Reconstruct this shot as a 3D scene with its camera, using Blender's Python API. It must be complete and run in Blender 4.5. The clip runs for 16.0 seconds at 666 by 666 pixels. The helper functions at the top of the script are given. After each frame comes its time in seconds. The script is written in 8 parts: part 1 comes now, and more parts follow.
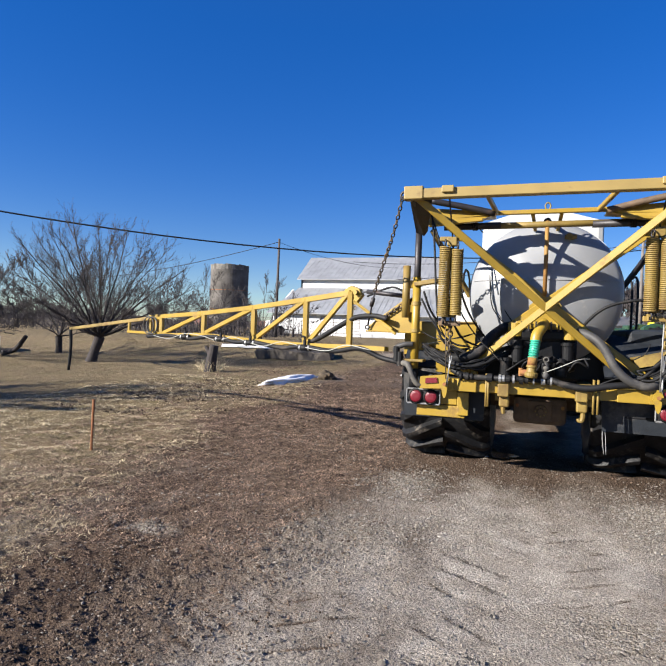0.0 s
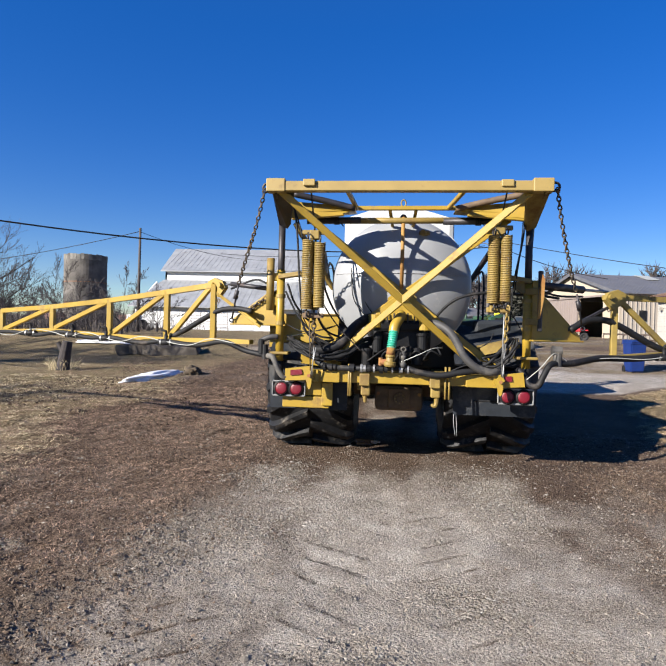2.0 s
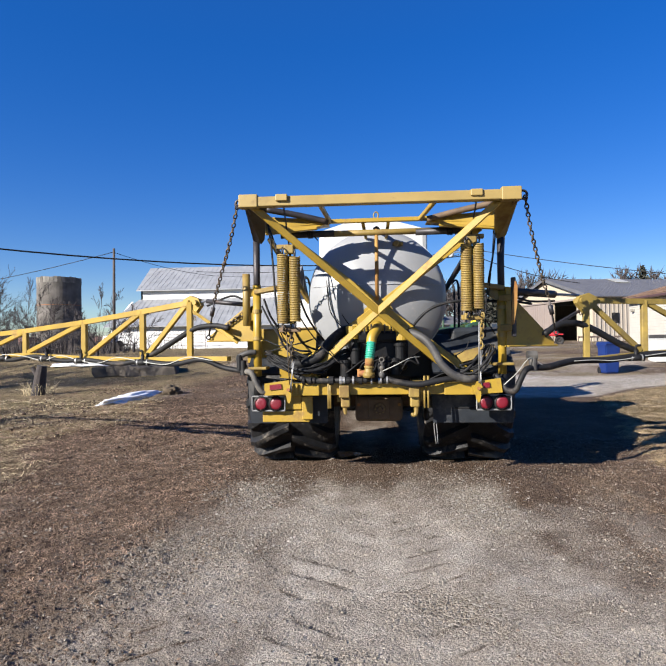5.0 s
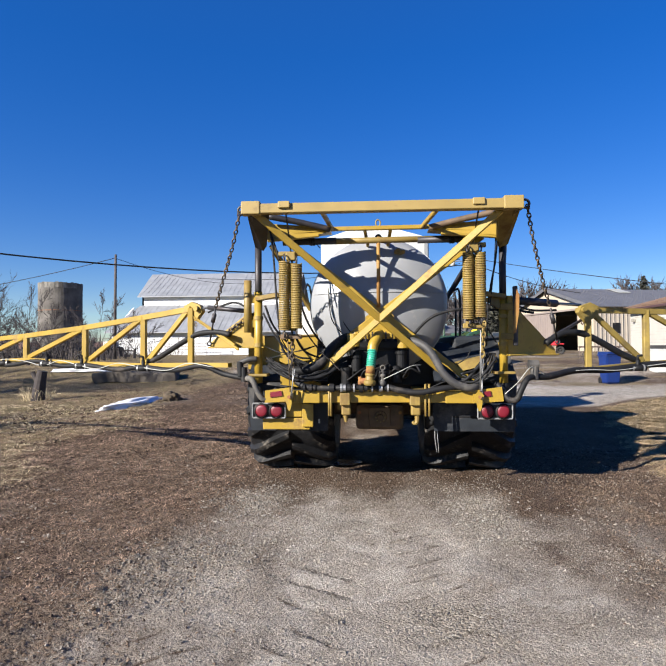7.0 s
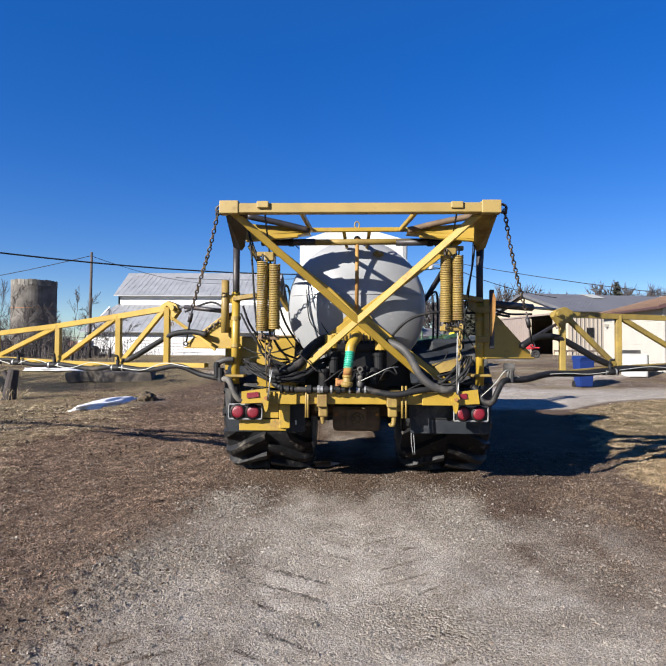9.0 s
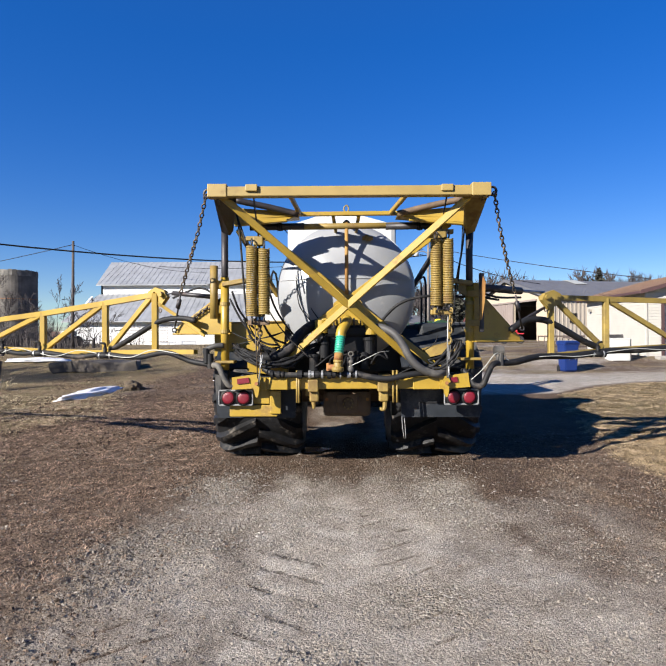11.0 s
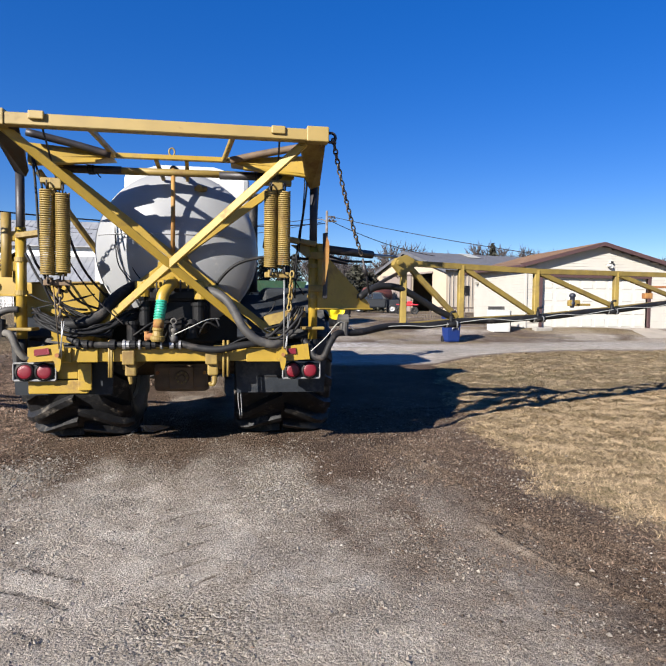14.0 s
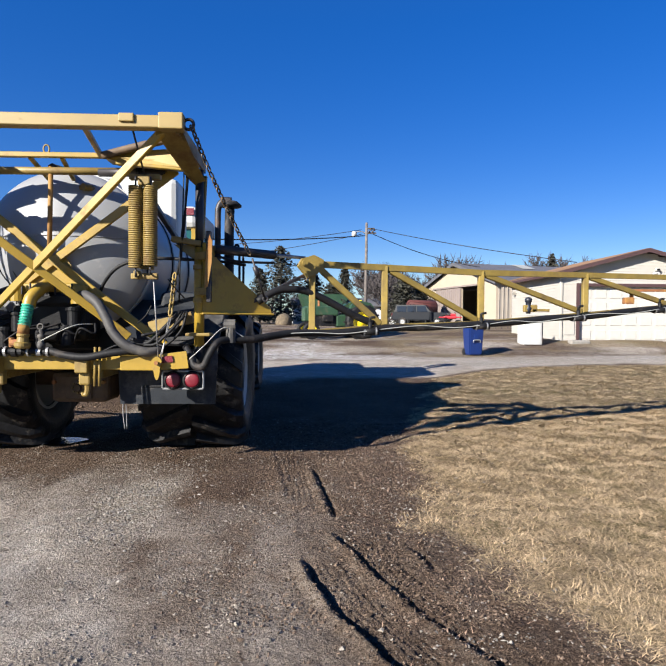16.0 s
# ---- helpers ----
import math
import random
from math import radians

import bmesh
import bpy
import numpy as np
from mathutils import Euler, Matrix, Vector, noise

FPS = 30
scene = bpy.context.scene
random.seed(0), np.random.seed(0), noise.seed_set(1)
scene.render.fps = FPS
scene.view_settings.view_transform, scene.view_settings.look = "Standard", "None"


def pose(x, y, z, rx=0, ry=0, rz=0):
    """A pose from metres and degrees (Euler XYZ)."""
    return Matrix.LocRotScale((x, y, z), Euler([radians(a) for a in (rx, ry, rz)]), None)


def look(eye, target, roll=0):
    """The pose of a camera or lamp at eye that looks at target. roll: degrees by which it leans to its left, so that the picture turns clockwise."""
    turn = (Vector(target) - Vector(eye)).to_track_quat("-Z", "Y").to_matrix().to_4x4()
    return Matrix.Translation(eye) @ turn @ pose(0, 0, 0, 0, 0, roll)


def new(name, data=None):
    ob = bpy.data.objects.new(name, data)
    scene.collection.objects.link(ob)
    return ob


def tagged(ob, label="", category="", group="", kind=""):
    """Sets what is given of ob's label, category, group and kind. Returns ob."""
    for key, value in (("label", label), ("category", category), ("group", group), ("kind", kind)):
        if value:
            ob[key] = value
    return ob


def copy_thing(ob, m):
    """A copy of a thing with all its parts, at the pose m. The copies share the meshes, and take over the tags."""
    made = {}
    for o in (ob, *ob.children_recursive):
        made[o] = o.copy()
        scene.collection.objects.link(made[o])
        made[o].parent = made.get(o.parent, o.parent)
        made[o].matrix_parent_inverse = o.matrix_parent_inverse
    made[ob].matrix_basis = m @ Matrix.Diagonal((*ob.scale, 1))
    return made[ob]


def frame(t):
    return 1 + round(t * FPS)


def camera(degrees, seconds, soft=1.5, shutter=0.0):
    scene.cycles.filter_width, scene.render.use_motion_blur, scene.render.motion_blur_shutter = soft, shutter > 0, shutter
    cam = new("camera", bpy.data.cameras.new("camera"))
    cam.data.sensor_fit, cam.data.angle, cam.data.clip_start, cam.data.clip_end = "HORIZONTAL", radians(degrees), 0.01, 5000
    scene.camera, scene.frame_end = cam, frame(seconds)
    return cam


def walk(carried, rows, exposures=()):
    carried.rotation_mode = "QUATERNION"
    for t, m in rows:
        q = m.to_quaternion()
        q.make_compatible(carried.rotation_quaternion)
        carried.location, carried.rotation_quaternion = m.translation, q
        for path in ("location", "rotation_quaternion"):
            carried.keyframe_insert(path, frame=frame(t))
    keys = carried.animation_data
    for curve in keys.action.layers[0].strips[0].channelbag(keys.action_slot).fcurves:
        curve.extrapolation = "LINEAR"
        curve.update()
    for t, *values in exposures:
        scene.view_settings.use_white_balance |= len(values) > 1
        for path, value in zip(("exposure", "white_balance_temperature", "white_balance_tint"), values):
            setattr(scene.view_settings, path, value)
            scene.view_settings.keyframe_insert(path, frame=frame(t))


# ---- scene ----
cam = camera(60.4, 16.0)
METRES, EYE, TILT, LEAN, TURN = 3.107, 1.6, 0.0, 0.0, 19.1
ROWS = [
    (0.0, 0.0, 0.0, 0.0, 0.01, -0.38, -2.16),
    (0.5, 0.0022, -0.0, 0.0004, -1.39, -0.41, -2.05),
    (1.0, 0.0061, -0.0003, 0.0022, -3.98, -0.4, -1.79),
    (1.5, 0.0113, 0.0021, 0.0019, -8.31, -0.64, -1.66),
    (2.0, 0.0179, 0.0047, 0.0006, -13.0, -0.7, -1.47),
    (2.5, 0.0229, 0.0027, 0.0011, -17.01, -0.6, -1.09),
    (3.0, 0.0264, -0.001, 0.0011, -19.54, -0.53, -0.64),
    (3.5, 0.0316, 0.0025, -0.0, -20.54, -0.44, -0.29),
    (4.0, 0.0348, 0.0063, -0.0009, -20.9, -0.43, 0.24),
    (4.5, 0.0292, 0.0032, -0.0018, -20.79, 0.15, 0.65),
    (5.0, 0.0225, -0.0011, -0.001, -15.07, 0.65, 0.78),
    (7.5, 0.0216, 0.0032, -0.0027, -15.22, 1.57, 0.08),
    (8.0, 0.0236, 0.0017, -0.0023, -16.33, 1.67, -0.2),
    (8.5, 0.0264, 0.0028, -0.0019, -16.86, 1.63, -0.31),
    (11.0, 0.0101, 0.0186, -0.0156, -18.66, 0.43, 0.27),
    (11.5, 0.0349, 0.0406, -0.0143, -18.79, -0.16, 0.75),
    (12.0, 0.0737, 0.0525, -0.0113, -18.99, -0.1, 1.13),
    (12.5, 0.0901, 0.0788, -0.0149, -19.47, -0.5, 1.43),
    (13.0, 0.1361, 0.1057, -0.0171, -23.9, -1.06, 1.52),
    (13.5, 0.2265, 0.1077, -0.0161, -27.32, -1.91, -0.5),
    (14.0, 0.315, 0.1315, -0.0261, -27.89, -2.6, -0.56),
    (14.5, 0.4283, 0.1231, -0.0236, -28.09, -1.58, -1.2),
    (15.0, 0.569, 0.091, -0.0311, -27.64, -1.66, -1.44),
    (15.5, 0.716, 0.0829, -0.042, -25.12, -1.11, -0.97),
    (16.0, 0.8599, 0.0687, -0.0506, -21.56, -1.22, -0.4),
]
walk(cam, [(t, pose(0, 0, EYE, TILT, LEAN, TURN) @ pose(METRES * x, METRES * y, METRES * z, 90 + pitch, roll, yaw)) for t, x, y, z, yaw, pitch, roll in ROWS])

# ---- sun and sky ----
SUN = Vector((-1.6, -1.43, 1.0)).normalized()
sun_ob = new("sun", bpy.data.lights.new("sun", "SUN"))
sun_ob.data.energy, sun_ob.data.angle, sun_ob.data.color = 5.0, radians(0.53), (1.0, 0.95, 0.87)
sun_ob.matrix_world = look(SUN * 200, (0, 0, 0))
world = bpy.data.worlds.new("sky")
scene.world = world
world.use_nodes = True
wn = world.node_tree
sky = wn.nodes.new("ShaderNodeTexSky")
sky.sky_type, sky.sun_disc = "NISHITA", False
sky.sun_elevation = math.asin(SUN.z)
sky.sun_rotation = math.atan2(SUN.x, SUN.y)
sky.altitude, sky.air_density, sky.dust_density, sky.ozone_density = 300, 1.0, 0.05, 3.0
wn.nodes["Background"].inputs["Strength"].default_value = 0.055
deep = wn.nodes.new("ShaderNodeHueSaturation")
deep.inputs["Saturation"].default_value, deep.inputs["Hue"].default_value = 1.42, 0.522
wn.links.new(sky.outputs[0], deep.inputs["Color"])
even = wn.nodes.new("ShaderNodeMix")
even.data_type = "RGBA"
even.inputs[0].default_value, even.inputs[7].default_value = 0.3, (0.28, 1.30, 4.3, 1)
wn.links.new(deep.outputs[0], even.inputs[6])
wn.links.new(even.outputs[2], wn.nodes["Background"].inputs["Color"])
scene.view_settings.exposure = 1.43

# ---- materials ----
def srgb(r, g, b):
    return tuple((c / 255 / 12.92 if c < 10 else ((c / 255 + 0.055) / 1.055) ** 2.4) for c in (r, g, b)) + (1.0,)


def paint(name, col, rough=0.5, metal=0.0, spread=0.18, scale=6.0, dirt=None, dirt_amount=0.3, dirt_scale=2.5, bump=0.15, bump_scale=60.0, spec=0.5, island=0.0):
    """A surface with colour variation at two scales, patches of dirt or rust, and a fine relief."""
    m = bpy.data.materials.new(name)
    m.use_nodes = True
    t = m.node_tree
    b = t.nodes["Principled BSDF"]
    co = t.nodes.new("ShaderNodeTexCoord")
    n1 = t.nodes.new("ShaderNodeTexNoise")
    n1.inputs["Scale"].default_value, n1.inputs["Detail"].default_value = scale, 8
    n2 = t.nodes.new("ShaderNodeTexNoise")
    n2.inputs["Scale"].default_value, n2.inputs["Detail"].default_value, n2.inputs["Roughness"].default_value = dirt_scale, 10, 0.7
    n3 = t.nodes.new("ShaderNodeTexNoise")
    n3.inputs["Scale"].default_value, n3.inputs["Detail"].default_value = bump_scale, 4
    for n in (n1, n2, n3):
        t.links.new(co.outputs["Object"], n.inputs["Vector"])
    ramp = t.nodes.new("ShaderNodeMapRange")
    ramp.inputs[1].default_value, ramp.inputs[2].default_value = 0.3, 0.7
    ramp.inputs[3].default_value, ramp.inputs[4].default_value = 1 - spread, 1 + spread
    t.links.new(n1.outputs["Fac"], ramp.inputs[0])
    mul = t.nodes.new("ShaderNodeVectorMath")
    mul.operation = "SCALE"
    mul.inputs[0].default_value = col[:3]
    t.links.new(ramp.outputs[0], mul.inputs["Scale"])
    last = mul.outputs[0]
    if island:
        geo = t.nodes.new("ShaderNodeNewGeometry")
        ir = t.nodes.new("ShaderNodeMapRange")
        ir.inputs[3].default_value, ir.inputs[4].default_value = 1 - island, 1 + island
        t.links.new(geo.outputs["Random Per Island"], ir.inputs[0])
        im = t.nodes.new("ShaderNodeVectorMath")
        im.operation = "SCALE"
        t.links.new(last, im.inputs[0])
        t.links.new(ir.outputs[0], im.inputs["Scale"])
        last = im.outputs[0]
    if dirt is not None:
        dr = t.nodes.new("ShaderNodeMapRange")
        dr.inputs[1].default_value, dr.inputs[2].default_value = 0.62 - dirt_amount * 0.4, 0.72
        dr.inputs[4].default_value = 0.9
        t.links.new(n2.outputs["Fac"], dr.inputs[0])
        mix = t.nodes.new("ShaderNodeMix")
        mix.data_type = "RGBA"
        t.links.new(dr.outputs[0], mix.inputs[0])
        t.links.new(last, mix.inputs[6])
        mix.inputs[7].default_value = dirt
        last = mix.outputs[2]
        rr = t.nodes.new("ShaderNodeMapRange")
        rr.inputs[3].default_value, rr.inputs[4].default_value = rough, min(1, rough + 0.35)
        t.links.new(dr.outputs[0], rr.inputs[0])
        t.links.new(rr.outputs[0], b.inputs["Roughness"])
    else:
        b.inputs["Roughness"].default_value = rough
    t.links.new(last, b.inputs["Base Color"])
    b.inputs["Metallic"].default_value = metal
    b.inputs["Specular IOR Level"].default_value = spec
    if bump:
        bp = t.nodes.new("ShaderNodeBump")
        bp.inputs["Strength"].default_value, bp.inputs["Distance"].default_value = bump, 0.01
        t.links.new(n3.outputs["Fac"], bp.inputs["Height"])
        t.links.new(bp.outputs[0], b.inputs["Normal"])
    return m


FADED = paint("faded_yellow_paint", (0.251, 0.176, 0.0546, 1), 0.55, bump=0.03, dirt=(0.123, 0.0704, 0.0308, 1), dirt_amount=0.08, spread=0.1, scale=4)
YELLOW = paint("yellow_paint", (0.28, 0.18, 0.02, 1), 0.42, bump=0.05, dirt=(0.106, 0.0572, 0.022, 1), dirt_amount=0.24, dirt_scale=4, spread=0.2, scale=4)
# darker yellow with dirt patches: the right boom's shade is put into the paint
YELLOW_SHADED = paint("shaded_yellow_paint", (0.211, 0.148, 0.0317, 1), 0.6, dirt=(0.0968, 0.066, 0.0308, 1), dirt_amount=0.3, spread=0.2, scale=5, dirt_scale=4)
YELLOW_WORN = paint("worn_yellow_paint", (0.198, 0.134, 0.0299, 1), 0.55, dirt=(0.088, 0.0396, 0.0132, 1), dirt_amount=0.35, spread=0.2, scale=7, dirt_scale=5)
RUST = paint("rusty_steel", (0.194, 0.0748, 0.0264, 1), 0.8, dirt=(0.352, 0.22, 0.044, 1), dirt_amount=0.25, spread=0.35, scale=9)
RUST_DARK = paint("dark_brown_casting", (0.1, 0.064, 0.036, 1), 0.75, dirt=(0.176, 0.114, 0.0352, 1), dirt_amount=0.12, spread=0.35, scale=9)
STEEL_DARK = paint("dark_steel", (0.0308, 0.0282, 0.0308, 1), 0.5, 0.4, dirt=(0.106, 0.0616, 0.0396, 1), dirt_amount=0.2, spread=0.3, scale=8)
STEEL = paint("bare_steel", (0.264, 0.264, 0.264, 1), 0.5, 0.6, dirt=(0.176, 0.123, 0.088, 1), dirt_amount=0.15)
CHAIN = paint("chain_steel", (0.075, 0.062, 0.05, 1), 0.55, 0.5, dirt=(0.246, 0.141, 0.044, 1), dirt_amount=0.3, dirt_scale=14)
BLACK = paint("black_rubber", (0.00968, 0.00968, 0.0106, 1), 0.6, dirt=(0.106, 0.088, 0.0748, 1), dirt_amount=0.15, spread=0.3, spec=0.22)
HOSE = paint("grey_rubber_hose", (0.034, 0.032, 0.031, 1), 0.65, dirt=(0.176, 0.158, 0.132, 1), dirt_amount=0.3, spread=0.25)
TYRE = paint("tyre_rubber", (0.00968, 0.00968, 0.0106, 1), 0.5, dirt=(0.123, 0.106, 0.088, 1), dirt_amount=0.17, dirt_scale=7, spread=0.4, scale=12, spec=0.25, bump=0.5, bump_scale=30)
FENDER = paint("black_fender_plastic", (0.0158, 0.0185, 0.0229, 1), 0.55, dirt=(0.114, 0.106, 0.0968, 1), dirt_amount=0.3, spread=0.3, spec=0.22)
RUST_PIPE = paint("rusty_yellow_bar", (0.255, 0.136, 0.0308, 1), 0.7, dirt=(0.176, 0.0616, 0.0176, 1), dirt_amount=0.4, spread=0.2, scale=6, dirt_scale=4)
TANK = paint("white_fibreglass", (0.225, 0.229, 0.236, 1), 0.34, spread=0.12, scale=2.2, dirt=(0.37, 0.352, 0.317, 1), dirt_amount=0.08, bump=0.05)
WHITE = paint("white_plastic", (0.396, 0.396, 0.378, 1), 0.45, spread=0.04, dirt=(0.44, 0.414, 0.37, 1), dirt_amount=0.05, bump=0.03)
RED = paint("red_lens", (0.125, 0.004, 0.012, 1), 0.42, spread=0.1, bump=0.3, bump_scale=140)
GREEN_HOSE = paint("green_hose", (0.0264, 0.29, 0.194, 1), 0.45, spread=0.15)
CABLE = paint("white_tubing", (0.317, 0.317, 0.29, 1), 0.5, spread=0.1, bump=0)
GLASS = paint("tinted_glass", (0.0176, 0.0792, 0.088, 1), 0.06, spread=0.05, bump=0, spec=0.8)
SIDING = paint("cream_vinyl_siding", (0.361, 0.341, 0.304, 1), 0.6, spread=0.05, scale=2, dirt=(0.44, 0.405, 0.352, 1), dirt_amount=0.06, bump=0.05, bump_scale=30)
TRIM_BROWN = paint("brown_trim", (0.0528, 0.0264, 0.0264, 1), 0.6, spread=0.15)
DOOR_WHITE = paint("white_door", (0.405, 0.387, 0.352, 1), 0.5, spread=0.04, bump=0.04)
SHINGLE = paint("brown_shingle", (0.167, 0.101, 0.066, 1), 0.9, spread=0.2, scale=14, bump=0.5, bump_scale=40, island=0.12)
METAL_ROOF = paint("galvanised_roof", (0.246, 0.251, 0.26, 1), 0.55, 0.2, spread=0.15, scale=1.2, dirt=(0.176, 0.114, 0.0792, 1), dirt_amount=0.02)
BARN_WHITE = paint("white_barn_boards", (0.528, 0.528, 0.528, 1), 0.75, spread=0.06, scale=1.5, dirt=(0.396, 0.352, 0.308, 1), dirt_amount=0.08, island=0.05)
GREY_ROOF = paint("grey_metal_roof", (0.088, 0.088, 0.0968, 1), 0.6, spread=0.15, scale=1.5)
TAN_STEEL = paint("tan_steel_wall", (0.352, 0.295, 0.224, 1), 0.6, spread=0.05, scale=1.5)
TAN_SIDE = paint("ribbed_tan_steel", (0.31, 0.27, 0.225, 1), 0.65, spread=0.07, scale=1.5)
TAN_DOOR = paint("grey_tan_door", (0.19, 0.155, 0.14, 1), 0.65, spread=0.07, scale=1.5)
CONCRETE = paint("old_concrete", (0.246, 0.229, 0.202, 1), 0.9, spread=0.25, scale=2, dirt=(0.088, 0.0792, 0.0704, 1), dirt_amount=0.35, bump=0.5, bump_scale=12)
BIN_BLUE = paint("blue_plastic", (0.0044, 0.0194, 0.106, 1), 0.4, spread=0.08, bump=0.1)
WOOD_POLE = paint("weathered_pole", (0.055, 0.045, 0.042, 1), 0.9, spread=0.3, scale=5)
BARK = paint("grey_bark", (0.033, 0.027, 0.026, 1), 0.95, spread=0.35, scale=9, bump=0.6, bump_scale=25)
TWIG = paint("twigs", (0.04, 0.033, 0.033, 1), 0.9, spread=0.3, scale=3, bump=0)
SNOW = paint("old_snow", (0.62, 0.62, 0.64, 1), 0.6, spread=0.06, scale=8, bump=0.6, bump_scale=14, dirt=(0.308, 0.264, 0.22, 1), dirt_amount=0.05)

# ---- mesh helpers ----
def part(name, bm, mat, parent=None, label="", smooth=False):
    """Links a bmesh as one mesh object, under a thing or a part where one is given."""
    me = bpy.data.meshes.new(name)
    bmesh.ops.recalc_face_normals(bm, faces=bm.faces)
    bm.to_mesh(me)
    bm.free()
    me.materials.append(mat)
    if smooth:
        for p in me.polygons:
            p.use_smooth = True
    ob = new(name, me)
    if parent:
        ob.parent = parent
        ob.matrix_parent_inverse = Matrix.Identity(4)
    if label:
        tagged(ob, label)
    return ob


def thing(name, label, category, m=None, group="", kind=""):
    ob = new(name)
    ob.empty_display_size = 0.1
    if m is not None:
        ob.matrix_basis = m
    return tagged(ob, label, category, group, kind)


def box(bm, c, s, rot=None, bevel=0.0):
    r = bmesh.ops.create_cube(bm, size=1)
    m = Matrix.Translation(c) @ (rot or Matrix.Identity(4)) @ Matrix.Diagonal((*s, 1))
    bmesh.ops.transform(bm, matrix=m, verts=r["verts"])
    if bevel:
        es = list({e for v in r["verts"] for e in v.link_edges})
        bmesh.ops.bevel(bm, geom=es, offset=bevel, segments=2, affect="EDGES", profile=0.5)
    return bm


def frame_of(d):
    d = Vector(d).normalized()
    s = d.cross(Vector((0, 0, 1)))
    if s.length < 1e-3:
        s = Vector((1, 0, 0))
    s.normalize()
    return d, s, s.cross(d).normalized()


def bar(bm, p, q, w, h, bevel=0.006, w2=None, h2=None):
    """A rectangular bar from p to q: w across, h up; its far end may taper."""
    p, q = Vector(p), Vector(q)
    d, s, u = frame_of(q - p)
    rows = []
    for c, ww, hh in ((p, w, h), (q, w2 or w, h2 or h)):
        rows.append([bm.verts.new(c + s * ww / 2 * a + u * hh / 2 * b) for a, b in ((-1, -1), (1, -1), (1, 1), (-1, 1))])
    fs = [bm.faces.new(rows[0][::-1]), bm.faces.new(rows[1])]
    for i in range(4):
        fs.append(bm.faces.new((rows[0][i], rows[0][(i + 1) % 4], rows[1][(i + 1) % 4], rows[1][i])))
    if bevel:
        bmesh.ops.bevel(bm, geom=list({e for f in fs for e in f.edges}), offset=bevel, segments=1, affect="EDGES")
    return bm


def smooth_path(pts, n=6):
    pts = [Vector(p) for p in pts]
    if len(pts) < 3:
        return pts
    out = []
    ext = [2 * pts[0] - pts[1]] + pts + [2 * pts[-1] - pts[-2]]
    for i in range(1, len(ext) - 2):
        a, b, c, d = ext[i - 1:i + 3]
        for k in range(n):
            t = k / n
            out.append(0.5 * (2 * b + (c - a) * t + (2 * a - 5 * b + 4 * c - d) * t * t + (3 * b - a - 3 * c + d) * t ** 3))
    return out + [pts[-1]]


def tube(bm, pts, r, seg=8, n=6, r2=None, caps=True):
    """A round tube along a smooth line."""
    path = smooth_path(pts, n) if n else [Vector(p) for p in pts]
    rings = []
    s = None
    for i, p in enumerate(path):
        d = (path[min(i + 1, len(path) - 1)] - path[max(i - 1, 0)]).normalized()
        if s is None:
            _, s, u = frame_of(d)
        else:
            s = (s - d * s.dot(d)).normalized()
            u = s.cross(d)
        rr = r + ((r2 if r2 is not None else r) - r) * i / max(1, len(path) - 1)
        rings.append([bm.verts.new(p + (s * math.cos(a) + u * math.sin(a)) * rr) for a in (2 * math.pi * k / seg for k in range(seg))])
    for a, b in zip(rings, rings[1:]):
        for k in range(seg):
            bm.faces.new((a[k], a[(k + 1) % seg], b[(k + 1) % seg], b[k]))
    if caps:
        bm.faces.new(rings[0][::-1])
        bm.faces.new(rings[-1])
    return bm


def cyl(bm, p, q, r, seg=16, r2=None):
    return tube(bm, [p, q], r, seg, 0, r2)


def plate(bm, pts, thick):
    """A flat plate with the outline pts, pushed by the vector thick."""
    a = [bm.verts.new(Vector(p)) for p in pts]
    b = [bm.verts.new(Vector(p) + Vector(thick)) for p in pts]
    bm.faces.new(a)
    bm.faces.new(b[::-1])
    n = len(a)
    for i in range(n):
        bm.faces.new((a[i], b[i], b[(i + 1) % n], a[(i + 1) % n]))
    return bm


def lathe(bm, prof, centre, axis, seg=32, arc=2 * math.pi, caps=False):
    """Turns the outline (radius, along) round an axis through centre."""
    d, s, u = frame_of(axis)
    c = Vector(centre)
    rings = []
    steps = seg if arc >= 2 * math.pi - 1e-4 else seg + 1
    for k in range(steps):
        a = arc * k / seg
        o = s * math.cos(a) + u * math.sin(a)
        rings.append([bm.verts.new(c + o * r + d * l) for r, l in prof])
    for k in range(seg):
        a, b = rings[k], rings[(k + 1) % steps]
        for i in range(len(prof) - 1):
            bm.faces.new((a[i], a[i + 1], b[i + 1], b[i]))
    bmesh.ops.remove_doubles(bm, verts=bm.verts, dist=1e-5)
    return bm


def ring(bm, c, axis, R, r, seg=14, sub=6, stretch=1.0, along=None):
    d, s, u = frame_of(axis)
    if along is not None:
        s = Vector(along).normalized()
        u = d.cross(s).normalized()
    pts = []
    for k in range(seg):
        a = 2 * math.pi * k / seg
        o = s * math.cos(a) * stretch + u * math.sin(a)
        n = (s * math.cos(a) + u * math.sin(a)).normalized()
        pts.append([bm.verts.new(Vector(c) + o * R + (n * math.cos(b) + d * math.sin(b)) * r) for b in (2 * math.pi * j / sub for j in range(sub))])
    for k in range(seg):
        a, b = pts[k], pts[(k + 1) % seg]
        for j in range(sub):
            bm.faces.new((a[j], a[(j + 1) % sub], b[(j + 1) % sub], b[j]))
    return bm


